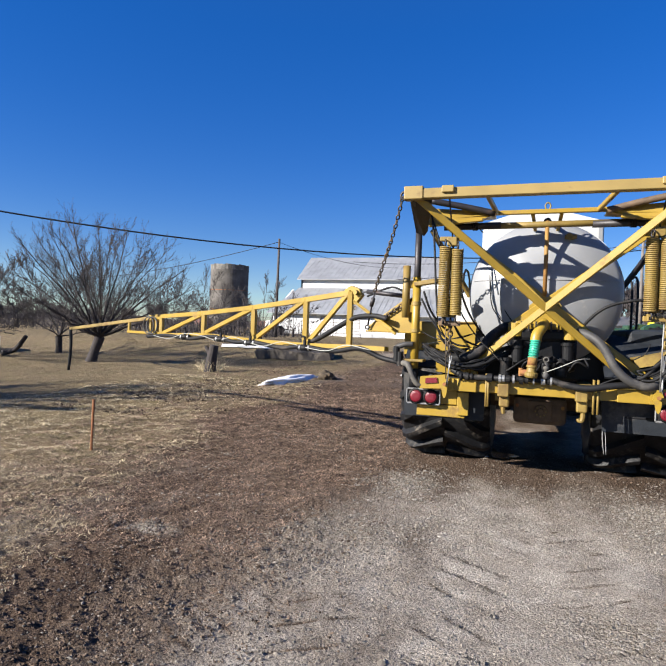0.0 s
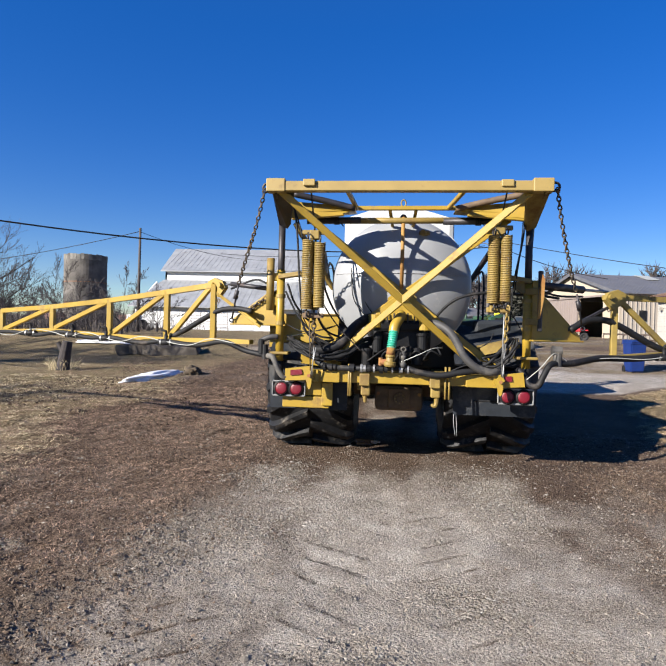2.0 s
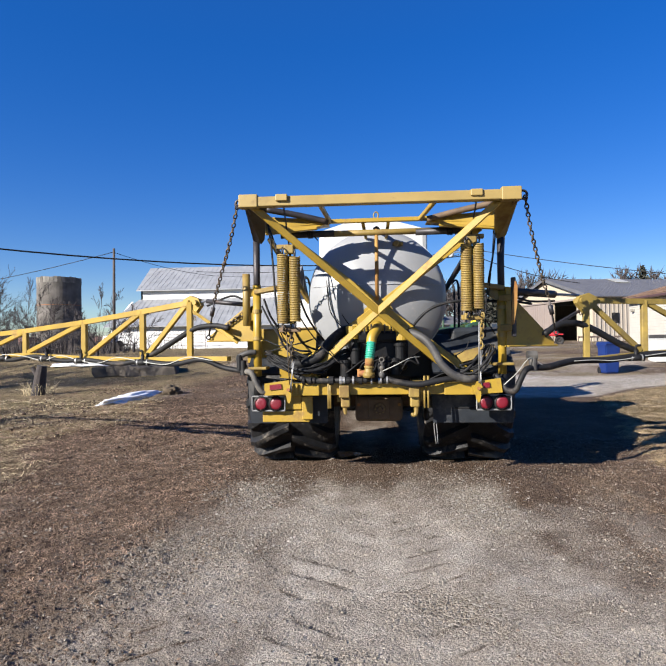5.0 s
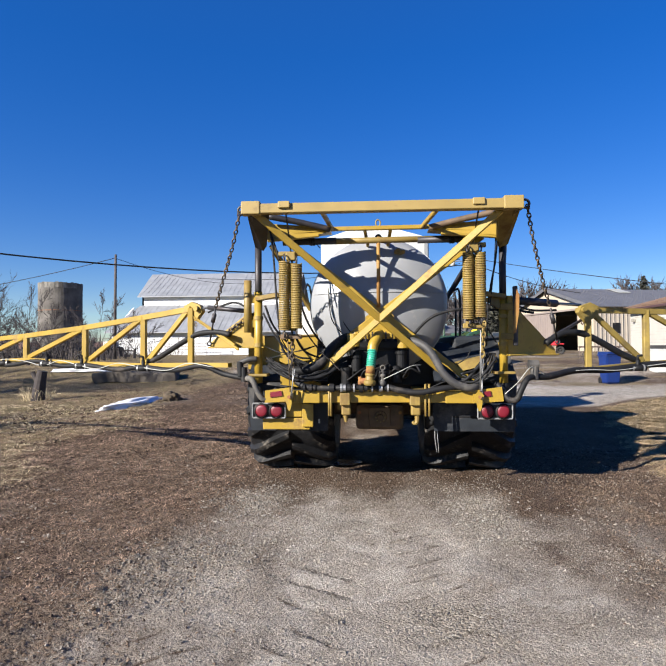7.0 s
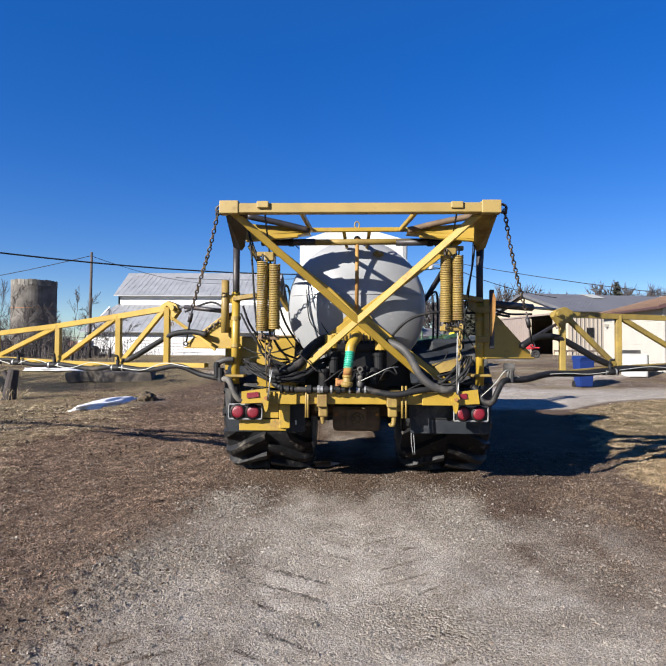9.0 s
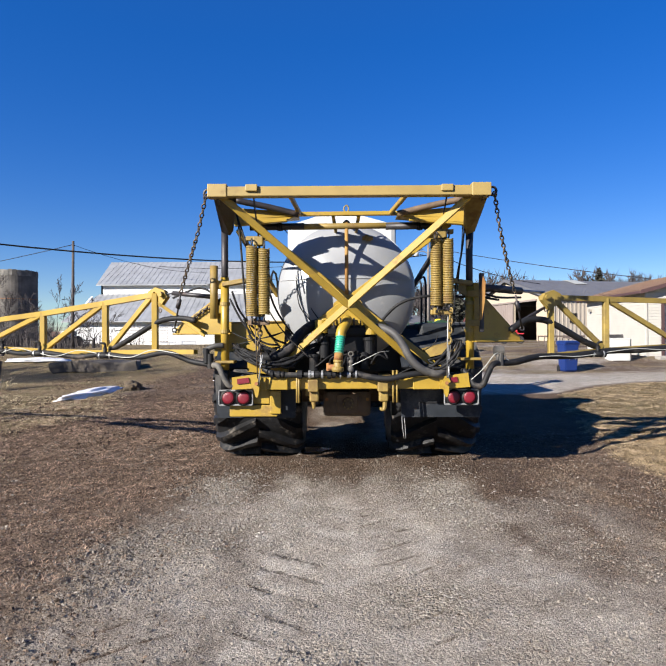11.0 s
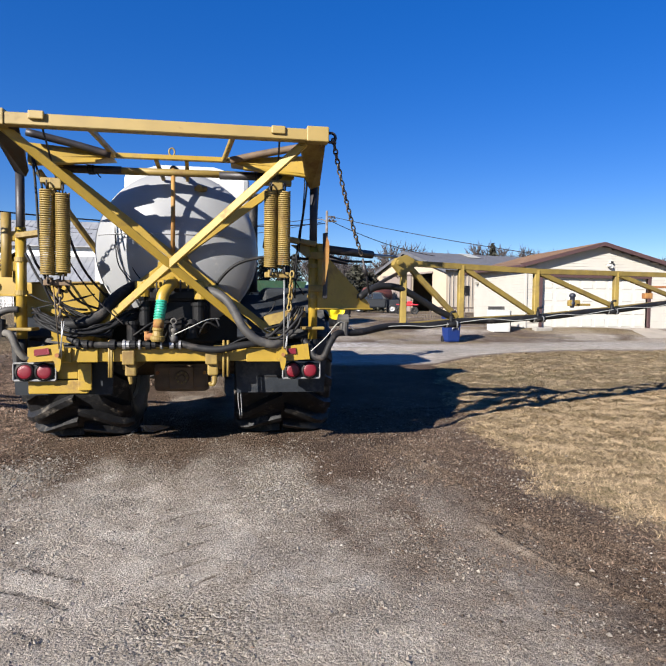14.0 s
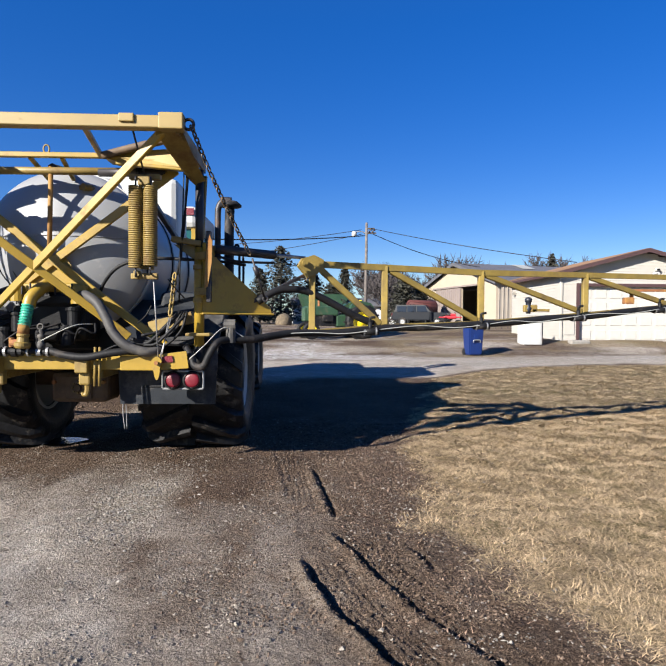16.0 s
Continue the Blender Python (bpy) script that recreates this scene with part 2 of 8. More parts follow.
def chain_mesh(pts, link=0.055, r=0.0075):
    """A chain of alternately turned links that hangs along pts."""
    path = smooth_path(pts, 24)
    bm = bmesh.new()
    gap, k, last = 0.0, 0, path[0]
    for p in path[1:]:
        if (p - last).length >= link * 0.72:
            d, s, u = frame_of(p - last)
            ring(bm, (p + last) / 2, s if k % 2 else u, link * 0.31, r, 10, 5, 1.7, d)
            last, k = p, k + 1
    return bm


def spring_mesh(p, q, R, r, turns):
    bm = bmesh.new()
    p, q = Vector(p), Vector(q)
    d, s, u = frame_of(q - p)
    n = turns * 14
    pts = [p + (q - p) * i / n + (s * math.cos(2 * math.pi * i / 14) + u * math.sin(2 * math.pi * i / 14)) * R for i in range(n + 1)]
    return tube(bm, pts, r, 6, 0)


def grid_lerp(y, ys, zs):
    return float(np.interp(y, ys, zs))


GY, GZ = (6.0, 9.0, 12.0, 16.0, 20.0, 22.4, 30.0, 45.0, 120.0, 700.0), (0.0, 0.03, 0.10, 0.2, 0.35, 0.74, 1.0, 1.12, 1.3, 1.3)


def ground_z(x, y):
    """The lie of the land: level by the drive, rising gently towards the farm buildings."""
    return grid_lerp(y, GY, GZ)

# ---- ground ----
def fbm(x, y, seed, octaves=4, size=1.0):
    """Smooth value noise on arrays."""
    rng = np.random.RandomState(seed)
    tab = rng.rand(256, 256)
    out, amp, tot = np.zeros_like(x), 1.0, 0.0
    fx, fy = x / size, y / size
    for _ in range(octaves):
        ix, iy = np.floor(fx).astype(int), np.floor(fy).astype(int)
        tx, ty = fx - ix, fy - iy
        tx, ty = tx * tx * (3 - 2 * tx), ty * ty * (3 - 2 * ty)
        g = lambda a, b: tab[(ix + a) % 256, (iy + b) % 256]
        out += amp * ((g(0, 0) * (1 - tx) + g(1, 0) * tx) * (1 - ty) + (g(0, 1) * (1 - tx) + g(1, 1) * tx) * ty)
        tot += amp
        amp *= 0.5
        fx, fy = fx * 2.03 + 17.1, fy * 2.03 + 5.7
    return out / tot


def step(v, a, b):
    t = np.clip((v - a) / (b - a), 0, 1)
    return t * t * (3 - 2 * t)


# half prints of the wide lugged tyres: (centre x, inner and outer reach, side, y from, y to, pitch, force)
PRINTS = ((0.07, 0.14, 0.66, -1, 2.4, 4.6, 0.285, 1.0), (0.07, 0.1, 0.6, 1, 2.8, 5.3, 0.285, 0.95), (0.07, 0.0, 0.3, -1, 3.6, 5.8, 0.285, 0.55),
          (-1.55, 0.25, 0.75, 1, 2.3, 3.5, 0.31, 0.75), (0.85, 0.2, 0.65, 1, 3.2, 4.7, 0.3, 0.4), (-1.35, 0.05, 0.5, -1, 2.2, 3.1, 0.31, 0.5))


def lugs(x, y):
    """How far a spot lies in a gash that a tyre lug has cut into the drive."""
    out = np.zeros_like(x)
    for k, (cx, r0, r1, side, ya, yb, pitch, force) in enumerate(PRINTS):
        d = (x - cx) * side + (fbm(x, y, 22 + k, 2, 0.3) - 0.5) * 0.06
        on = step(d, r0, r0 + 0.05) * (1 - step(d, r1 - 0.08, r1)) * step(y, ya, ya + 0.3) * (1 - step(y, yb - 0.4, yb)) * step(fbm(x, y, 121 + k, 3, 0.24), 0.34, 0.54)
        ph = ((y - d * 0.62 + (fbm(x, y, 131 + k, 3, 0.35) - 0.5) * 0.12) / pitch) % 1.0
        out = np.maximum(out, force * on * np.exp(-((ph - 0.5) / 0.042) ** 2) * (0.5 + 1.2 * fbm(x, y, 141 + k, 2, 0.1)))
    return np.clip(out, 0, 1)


EDGE_X, EDGE_Y = (4.0, 5.3, 6.3, 7.0, 8.4, 10.5, 12.3, 30.0), (13.2, 13.8, 14.9, 15.5, 16.2, 16.8, 16.9, 16.4)


def zones(x, y):
    """How far each spot is dry grass, pale gravel and trodden mud; the mud also paints shade into lug gashes."""
    n1, n2, n3 = fbm(x, y, 3, 4, 1.6), fbm(x, y, 7, 4, 0.5), fbm(x, y, 9, 4, 0.22)
    wob = (n1 - 0.5) * 1.1 + (n2 - 0.5) * 0.5
    # edge of the lawn beside the drive
    right = np.interp(y, [-5, 3.0, 3.6, 4.4, 5.4, 6.3, 7.4, 8.4, 11, 12.7, 14.0, 15.0], [4.6, 4.05, 3.75, 3.5, 3.38, 3.5, 3.6, 3.9, 4.5, 4.95, 5.4, 6.2])
    lawn_r = step(x - right + wob * 0.5 + (n3 - 0.5) * 0.5, -0.22, 0.34) * (1 - step(y - np.interp(x, EDGE_X, EDGE_Y) + wob * 0.3, -0.3, 0.2))
    edge_y = np.interp(x, EDGE_X, EDGE_Y)
    lawn_far = np.exp(-((y - edge_y + wob * 0.3 - 0.1) / 0.22) ** 2)
    lawn_l = step(-x - np.interp(y, [-5, 3, 4.5, 6.5, 9.0, 13.0, 40], [3.2, 3.15, 3.4, 3.9, 4.6, 4.9, 5.5]) + wob * 1.5, -0.8, 0.8) * (0.6 + 0.4 * step(-x, 4.0, 6.5))
    lawn_l *= 0.62 + 0.55 * n1
    far = step(y, 24, 30)
    grass = np.clip(np.maximum(np.maximum(lawn_r, lawn_l), np.maximum(far * 0.55 * step(n1, 0.35, 0.6), 0.62 * step(y - 0.12 * x, 17.3, 18.3) * step(x, 3.5, 6) * step(fbm(x * 0.35, y, 27, 4, 0.9), 0.36, 0.58))), 0, 1)
    lane = np.exp(-((y - np.interp(x, [-2, 1.8, 5.2, 8.3, 12, 16.7, 30], [15.2, 15.6, 16.6, 17.7, 18.6, 19.0, 19.3])) / 1.0) ** 2) * step(x, -4, 0)
    ice = step(fbm(x * 0.45, y, 5, 4, 1.4), 0.5, 0.66) * step(y, 17.5, 19) * (1 - step(y, 27, 31)) * step(x, -2, 1) * (1 - 0.75 * step(x, 4.5, 8))
    gravel = lane * (0.75 + 0.4 * n1) + 0.75 * ice
    # patches where the stones have not been pressed into the soil
    for cx, cy, rx, ry, w in ((-1.2, 5.9, 0.45, 0.5, 1.0), (1.08, 5.4, 0.32, 0.95, 0.95), (-1.35, 4.2, 0.55, 0.8, 0.85), (0.55, 3.4, 0.9, 0.5, 0.75), (0.3, 2.6, 1.1, 0.5, 0.8),
                              (-2.75, 3.75, 0.3, 0.12, 1.0), (1.9, 4.3, 0.35, 0.8, 0.5), (1.5, 2.7, 0.5, 0.6, 0.55), (-0.3, 5.2, 0.5, 1.0, 0.45)):
        gravel = np.maximum(gravel, w * np.exp(-(((x - cx) / rx) ** 2 + ((y - cy) / ry) ** 2) * 0.8) * (0.45 + 1.1 * n2))
    # coarse stones pushed up along the slanting edge of the drive
    t = np.clip((5.1 - y) / 2.9, 0, 1)
    strip = np.exp(-((x - (-0.55 - 1.75 * t) + wob * 0.35) / 0.3) ** 2) * (1 - step(y, 4.9, 5.5)) * step(x, -2.0, -1.2)
    gravel = np.maximum(gravel, 0.7 * strip * (0.2 + 1.1 * n2))
    gravel = np.clip(gravel + 0.2 * (n2 - 0.4), 0, 1) * (1 - grass * 0.9)
    pale = np.interp(y, [2.5, 3.0, 4.2, 5.2, 6.9], [1.75, 1.6, 1.3, 1.15, 1.1])
    mud = np.clip((0.42 * step(x - pale + wob * 0.6, -0.5, 0.9) + 0.5 * step(x + wob * 0.4, 2.0, 2.9)) * (1 - 0.3 * lawn_r) * (1 - step(y, 13, 15)) + step(-x - np.interp(y, [2.5, 4.0, 5.5, 7.0], [0.75, 0.6, 0.5, 0.3]) + wob * 0.8, -0.3, 1.3) * 0.88 * (1 - 0.4 * lawn_l) * (1 - step(y, 18, 22)) + step(y + wob * 1.6, 5.2, 7.6) * (1 - step(y, 12, 15)) * 0.55 + 0.32 * step(fbm(x, y * 0.6, 17, 4, 0.9), 0.5, 0.68) + step(y - 0.12 * x, 16.9, 17.9) * (0.45 + 0.5 * step(fbm(x * 0.4, y, 19, 5, 1.1), 0.36, 0.56)) + 0.8 * lawn_far * step(x, 3, 5), 0, 1)
    band = 0.5 * np.exp(-((x - 1.75 + wob * 0.5 - 0.08 * (y - 4)) / 0.42) ** 2) + 0.4 * np.exp(-((x + 0.75 + wob * 0.6) / 0.22) ** 2) + 0.35 * np.exp(-((x - 0.3 + wob * 0.6) / 0.2) ** 2) * step(y, 3.5, 5.5)
    # lug gashes take the mud's dark colour to paint in their shade
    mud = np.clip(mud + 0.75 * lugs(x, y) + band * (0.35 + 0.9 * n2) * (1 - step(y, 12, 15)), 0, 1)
    return grass, np.clip(gravel * (1 - 0.5 * band), 0, 1), mud


def rime(x, y):
    """Pale frozen slush lying in the far yard and on the lane."""
    lane = np.exp(-((y - np.interp(x, [-2, 1.8, 5.2, 8.3, 12, 16.7, 30], [15.2, 15.6, 16.6, 17.7, 18.6, 19.0, 19.3])) / 0.8) ** 2) * step(x, -4, 0)
    n = fbm(x * 0.4, y, 33, 5, 0.9)
    return np.clip(0.45 * lane * (0.5 + n) + step(n, 0.46, 0.58) * step(y, 17.0, 18.5) * (1 - step(y, 25, 30)) * step(x, -3, 0) * (1 - 0.85 * step(x, 3.5, 7.0)), 0, 1)


# tyre tracks pressed into the soft verge: (y from, y to, width, depth of the edge, line)
RUTS = [(2.6, 4.55, 0.24, 0.060, ((2.42, 4.5), (2.5, 4.2), (2.62, 3.85), (2.74, 3.6), (3.05, 2.9), (3.3, 2.4))),
        (2.6, 5.0, 0.22, 0.052, ((2.6, 5.1), (2.67, 4.78), (2.87, 4.2), (3.05, 3.83), (3.23, 3.47), (3.8, 2.5))),
        (5.2, 6.7, 0.05, 0.045, ((2.48, 6.8), (2.54, 6.3), (2.63, 5.62), (2.7, 5.1))),
        (4.2, 4.75, 0.03, 0.045, ((3.08, 4.8), (3.16, 4.5), (3.22, 4.2))),
        (5.5, 7.5, 0.2, 0.010, ((2.08, 7.6), (2.15, 7.0), (2.26, 5.9), (2.3, 5.4)))]


def billow(x, y, seed, size, octaves=3):
    """Rounded lumps."""
    return np.abs(fbm(x, y, seed, octaves, size) * 2 - 1)


def relief(x, y):
    """Small shapes of the ground: lumps, tyre ruts and the lug prints of the big tyres."""
    g, gr, mud = zones(x, y)
    left = step(-x, 0.9, 2.0)
    rough = np.clip(0.2 + 0.14 * left + 0.4 * mud * left * (1 - step(y, 3.6, 4.8)) + 0.22 * mud * (1 - g) * step(np.abs(x - 0.4), 0.9, 2.0) + 0.7 * gr * left, 0, 1.2)
    z = (fbm(x, y, 11, 4, 0.9) - 0.5) * 0.06 + (fbm(x, y, 12, 4, 0.2) - 0.5) * 0.05 * rough + (fbm(x, y, 13, 3, 0.055) - 0.5) * 0.044 * rough
    z += g * ((fbm(x, y, 14, 3, 0.22) - 0.5) * 0.08 + 0.02 + left * (fbm(x * 0.5 + 0.25 * y, y, 15, 3, 0.1) - 0.5) * 0.06) + step(x, 4.0, 6.5) * (1 - step(y, 12.5, 14.5)) * 0.05
    for k, (y0, y1, wide, deep, r) in enumerate(RUTS):
        rx = np.interp(y, [p[1] for p in r][::-1], [p[0] for p in r][::-1]) + (fbm(x * 0, y, 40 + k, 3, 0.35) - 0.5) * 0.05
        d = x - rx
        on = step(y, y0, y0 + 0.3) * (1 - step(y, y1 - 0.25, y1))
        inside = step(d, -0.01, 0.02) * (1 - step(d, wide, wide + 0.03))
        z += on * (inside * (fbm(x, y, 12, 4, 0.2) - 0.5) * -0.05 * rough)
        z += on * (-deep * np.exp(-((d - 0.012) / 0.02) ** 2) * (0.45 + 0.9 * fbm(x, y, 50 + k, 3, 0.3)) + deep * 0.55 * np.exp(-((d + 0.05) / 0.035) ** 2))
        rib = np.cos((d - 0.045) * 6.283 / 0.046) * (0.75 + 0.45 * np.sign(np.sin((y + 0.3 * x) * 120.0)))
        z += on * inside * step(d, 0.03, 0.05) * (0.0075 * rib - 0.006)
    z -= 0.015 * lugs(x, y)
    # churned clods where a tractor turned off the drive
    t = np.clip((y - 1.6) / 3.0, 0, 1)
    band = np.exp(-((x - (-2.75 + 1.45 * t)) / 0.26) ** 2) * step(y, 1.2, 1.8) * (1 - step(y, 3.0, 3.9))
    z += band * (0.045 * np.maximum(0, np.sin((y * 0.75 - x * 0.62) * 21 + 3 * fbm(x, y, 61, 2, 0.4))) * fbm(x, y, 62, 3, 0.16) - 0.02)
    return z


def dip(x, y):
    """Shallow hollow where the tractor is parked."""
    return -0.3 * np.exp(-((x - 3.6) / 3.2) ** 2 - ((y - 27.2) / 3.6) ** 2)


def sheet(xs, ys):
    X, Y = np.meshgrid(xs, ys)
    Z = np.interp(Y, GY, GZ)
    near = (1 - step(np.abs(X - 0.5), 9, 13)) * (1 - step(Y, 14, 20))
    Z = Z + dip(X, Y) + relief(X, Y) * near + (fbm(X, Y, 31, 3, 6.0) - 0.5) * 0.12 * step(np.abs(X) + Y * 0.4, 9, 16) * step(Y, 8.5, 13)
    return X, Y, Z


def axis(lo, hi, stops):
    """Grid lines that lie close near the drive and spread with the distance."""
    v, p = [lo], lo
    while p < hi:
        s = float(np.interp(p, [a for a, _ in stops], [b for _, b in stops]))
        p += s
        v.append(p)
    return np.array(v)


gx = axis(-600, 600, [(-600, 60), (-60, 6), (-14, 0.4), (-7, 0.09), (-4.0, 0.022), (1.9, 0.02), (2.2, 0.0115), (3.4, 0.0115), (3.7, 0.02), (4.6, 0.024), (8, 0.09), (16, 0.5), (60, 6), (600, 60)])
gy = axis(-60, 900, [(-60, 15), (-4, 1.0), (1.0, 0.2), (2.0, 0.014), (4.0, 0.016), (6.0, 0.024), (9.5, 0.07), (16, 0.2), (26, 0.6), (60, 4), (200, 25), (900, 90)])
GX, GYY, GZZ = sheet(gx, gy)
nx, ny = len(gx), len(gy)
me = bpy.data.meshes.new("ground")
co = np.stack([GX.ravel(), GYY.ravel(), GZZ.ravel()], 1).astype(np.float32)
idx = np.arange(nx * ny).reshape(ny, nx)
quads = np.stack([idx[:-1, :-1].ravel(), idx[:-1, 1:].ravel(), idx[1:, 1:].ravel(), idx[1:, :-1].ravel()], 1)
me.vertices.add(len(co))
me.vertices.foreach_set("co", co.ravel())
me.loops.add(quads.size)
me.loops.foreach_set("vertex_index", quads.ravel().astype(np.int32))
me.polygons.add(len(quads))
me.polygons.foreach_set("loop_start", np.arange(0, quads.size, 4, dtype=np.int32))
me.polygons.foreach_set("use_smooth", np.ones(len(quads), dtype=bool))
me.update()
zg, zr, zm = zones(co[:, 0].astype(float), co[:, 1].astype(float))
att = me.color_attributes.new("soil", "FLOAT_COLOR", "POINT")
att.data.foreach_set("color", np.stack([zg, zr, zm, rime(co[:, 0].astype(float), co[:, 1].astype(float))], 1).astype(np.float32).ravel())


def ground_material():
    m = bpy.data.materials.new("yard_ground")
    m.use_nodes = True
    t, L = m.node_tree, m.node_tree.links
    b = t.nodes["Principled BSDF"]
    co = t.nodes.new("ShaderNodeTexCoord").outputs["Object"]

    def noise_tex(scale, detail=8, rough=0.6):
        n = t.nodes.new("ShaderNodeTexNoise")
        n.inputs["Scale"].default_value, n.inputs["Detail"].default_value, n.inputs["Roughness"].default_value = scale, detail, rough
        L.new(co, n.inputs["Vector"])
        return n.outputs["Fac"]

    def ramp(fac, *stops):
        r = t.nodes.new("ShaderNodeValToRGB")
        e = r.color_ramp.elements
        while len(e) < len(stops):
            e.new(0.5)
        for el, (p, c) in zip(e, stops):
            el.position, el.color = p, (*c, 1)
        L.new(fac, r.inputs[0])
        return r.outputs[0]

    def mix(fac, a, c):
        x = t.nodes.new("ShaderNodeMix")
        x.data_type = "RGBA"
        L.new(fac, x.inputs[0])
        L.new(a, x.inputs[6])
        L.new(c, x.inputs[7])
        return x.outputs[2]

    def maths(op, a, c):
        x = t.nodes.new("ShaderNodeMath")
        x.operation, x.use_clamp = op, op == "SUBTRACT"
        for k, v in enumerate((a, c)):
            if isinstance(v, float):
                x.inputs[k].default_value = v
            else:
                L.new(v, x.inputs[k])
        return x.outputs[0]

    at = t.nodes.new("ShaderNodeAttribute")
    at.attribute_name = "soil"
    sep = t.nodes.new("ShaderNodeSeparateColor")
    L.new(at.outputs["Color"], sep.inputs[0])
    grain, fine, broad = noise_tex(70, 6), noise_tex(240, 3), noise_tex(1.3, 6)
    vor = t.nodes.new("ShaderNodeTexVoronoi")
    vor.inputs["Scale"].default_value = 55
    L.new(co, vor.inputs["Vector"])
    blot, streak = noise_tex(3.4, 6, 0.65), noise_tex(0.7, 8, 0.7)
    earth = ramp(maths("ADD", maths("MULTIPLY", blot, 0.6), maths("MULTIPLY", grain, 0.4)), (0.34, (0.2, 0.168, 0.136)), (0.5, (0.325, 0.284, 0.238)), (0.64, (0.43, 0.388, 0.335)))
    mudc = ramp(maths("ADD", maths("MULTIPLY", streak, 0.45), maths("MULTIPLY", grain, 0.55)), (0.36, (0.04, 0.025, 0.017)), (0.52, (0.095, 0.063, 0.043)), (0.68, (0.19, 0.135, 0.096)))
    stones = ramp(vor.outputs["Color"], (0.0, (0.14, 0.115, 0.086)), (0.45, (0.27, 0.23, 0.182)), (0.8, (0.38, 0.34, 0.285)), (1.0, (0.54, 0.50, 0.445)))
    grav = mix(maths("MULTIPLY", ramp(noise_tex(18, 5), (0.42, (0, 0, 0)), (0.58, (1, 1, 1))), 0.7), stones, ramp(grain, (0.3, (0.12, 0.095, 0.073)), (0.7, (0.30, 0.26, 0.215))))
    grs = ramp(maths("ADD", maths("MULTIPLY", noise_tex(45, 8, 0.75), 0.7), maths("MULTIPLY", noise_tex(2.2, 5), 0.3)), (0.34, (0.1, 0.074, 0.045)), (0.5, (0.21, 0.16, 0.097)), (0.66, (0.32, 0.25, 0.152)))
    green = mix(ramp(noise_tex(1.1, 6), (0.5, (0, 0, 0)), (0.66, (0.35, 0.35, 0.35))), grs, ramp(noise_tex(25, 6), (0.3, (0.035, 0.045, 0.014)), (0.7, (0.12, 0.125, 0.045))))
    edge = noise_tex(9, 8, 0.7)

    def ragged(ch, w, lo=0.3, hi=0.72):
        x = t.nodes.new("ShaderNodeMapRange")
        x.interpolation_type = "SMOOTHSTEP"
        L.new(maths("SUBTRACT", maths("ADD", sep.outputs[ch], maths("MULTIPLY", edge, w)), w * 0.5), x.inputs[0])
        x.inputs[1].default_value, x.inputs[2].default_value = lo, hi
        return x.outputs[0]

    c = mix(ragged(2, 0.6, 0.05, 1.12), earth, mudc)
    c = mix(ragged(1, 0.7, 0.25, 0.95), c, grav)
    c = mix(ragged(0, 0.7, 0.25, 0.85), c, green)
    icy = maths("MULTIPLY", at.outputs["Alpha"], ramp(noise_tex(7, 8, 0.75), (0.38, (0, 0, 0)), (0.56, (1, 1, 1))))
    c = mix(icy, c, ramp(noise_tex(3, 5), (0.35, (0.30, 0.28, 0.26)), (0.65, (0.52, 0.50, 0.48))))
    # grit and stones at about a centimetre, and pores with their shade painted dark
    speck = ramp(noise_tex(95, 6, 0.75), (0.40, (0.6, 0.6, 0.6)), (0.5, (1, 1, 1)), (0.60, (1.35, 1.35, 1.35)))
    pit_shade = ramp(noise_tex(38, 5, 0.65), (0.33, (0.4, 0.4, 0.4)), (0.40, (1.03, 1.03, 1.03)))
    for layer in (speck, pit_shade):
        x = t.nodes.new("ShaderNodeVectorMath")
        x.operation = "MULTIPLY"
        L.new(c, x.inputs[0])
        L.new(layer, x.inputs[1])
        c = x.outputs[0]
    L.new(c, b.inputs["Base Color"])
    rg = t.nodes.new("ShaderNodeMapRange")
    rg.inputs[3].default_value, rg.inputs[4].default_value = 0.7, 1.0
    L.new(grain, rg.inputs[0])
    L.new(rg.outputs[0], b.inputs["Roughness"])
    b.inputs["Specular IOR Level"].default_value = 0.06
    h = maths("ADD", maths("MULTIPLY", grain, 0.42), maths("ADD", maths("MULTIPLY", fine, 0.25), maths("MULTIPLY", maths("MULTIPLY", noise_tex(24, 6, 0.7), sep.outputs[2]), 1.7)))
    h = maths("ADD", h, maths("MULTIPLY", maths("MULTIPLY", vor.outputs["Distance"], -0.6), sep.outputs[1]))
    h = maths("ADD", h, maths("MULTIPLY", maths("MULTIPLY", noise_tex(15, 6, 0.75), sep.outputs[0]), 1.9))
    bp = t.nodes.new("ShaderNodeBump")
    bp.inputs["Strength"].default_value, bp.inputs["Distance"].default_value = 1.0, 0.045
    L.new(h, bp.inputs["Height"])
    L.new(bp.outputs[0], b.inputs["Normal"])
    return m


me.materials.append(ground_material())
ground = tagged(new("ground", me), "muddy gravel farmyard drive with dry winter grass", "ground", kind="structure")


def land_z(x, y):
    X, Y, Z = sheet(np.array([float(x)]), np.array([float(y)]))
    return float(Z[0, 0])


# ---- loose stones and dry grass ----
def scatter(name, verts, faces, mat, label, category):
    me = bpy.data.meshes.new(name)
    me.from_pydata(verts.tolist(), [], faces.tolist())
    me.materials.append(mat)
    return tagged(new(name, me), label, category, kind="stuff")


def height_at(x, y):
    Z = np.interp(y, GY, GZ)
    near = (1 - step(np.abs(x - 0.5), 9, 13)) * (1 - step(y, 14, 20))
    return Z + dip(x, y) + relief(x, y) * near + (fbm(x, y, 31, 3, 6.0) - 0.5) * 0.12 * step(np.abs(x) + y * 0.4, 9, 16) * step(y, 8.5, 13)


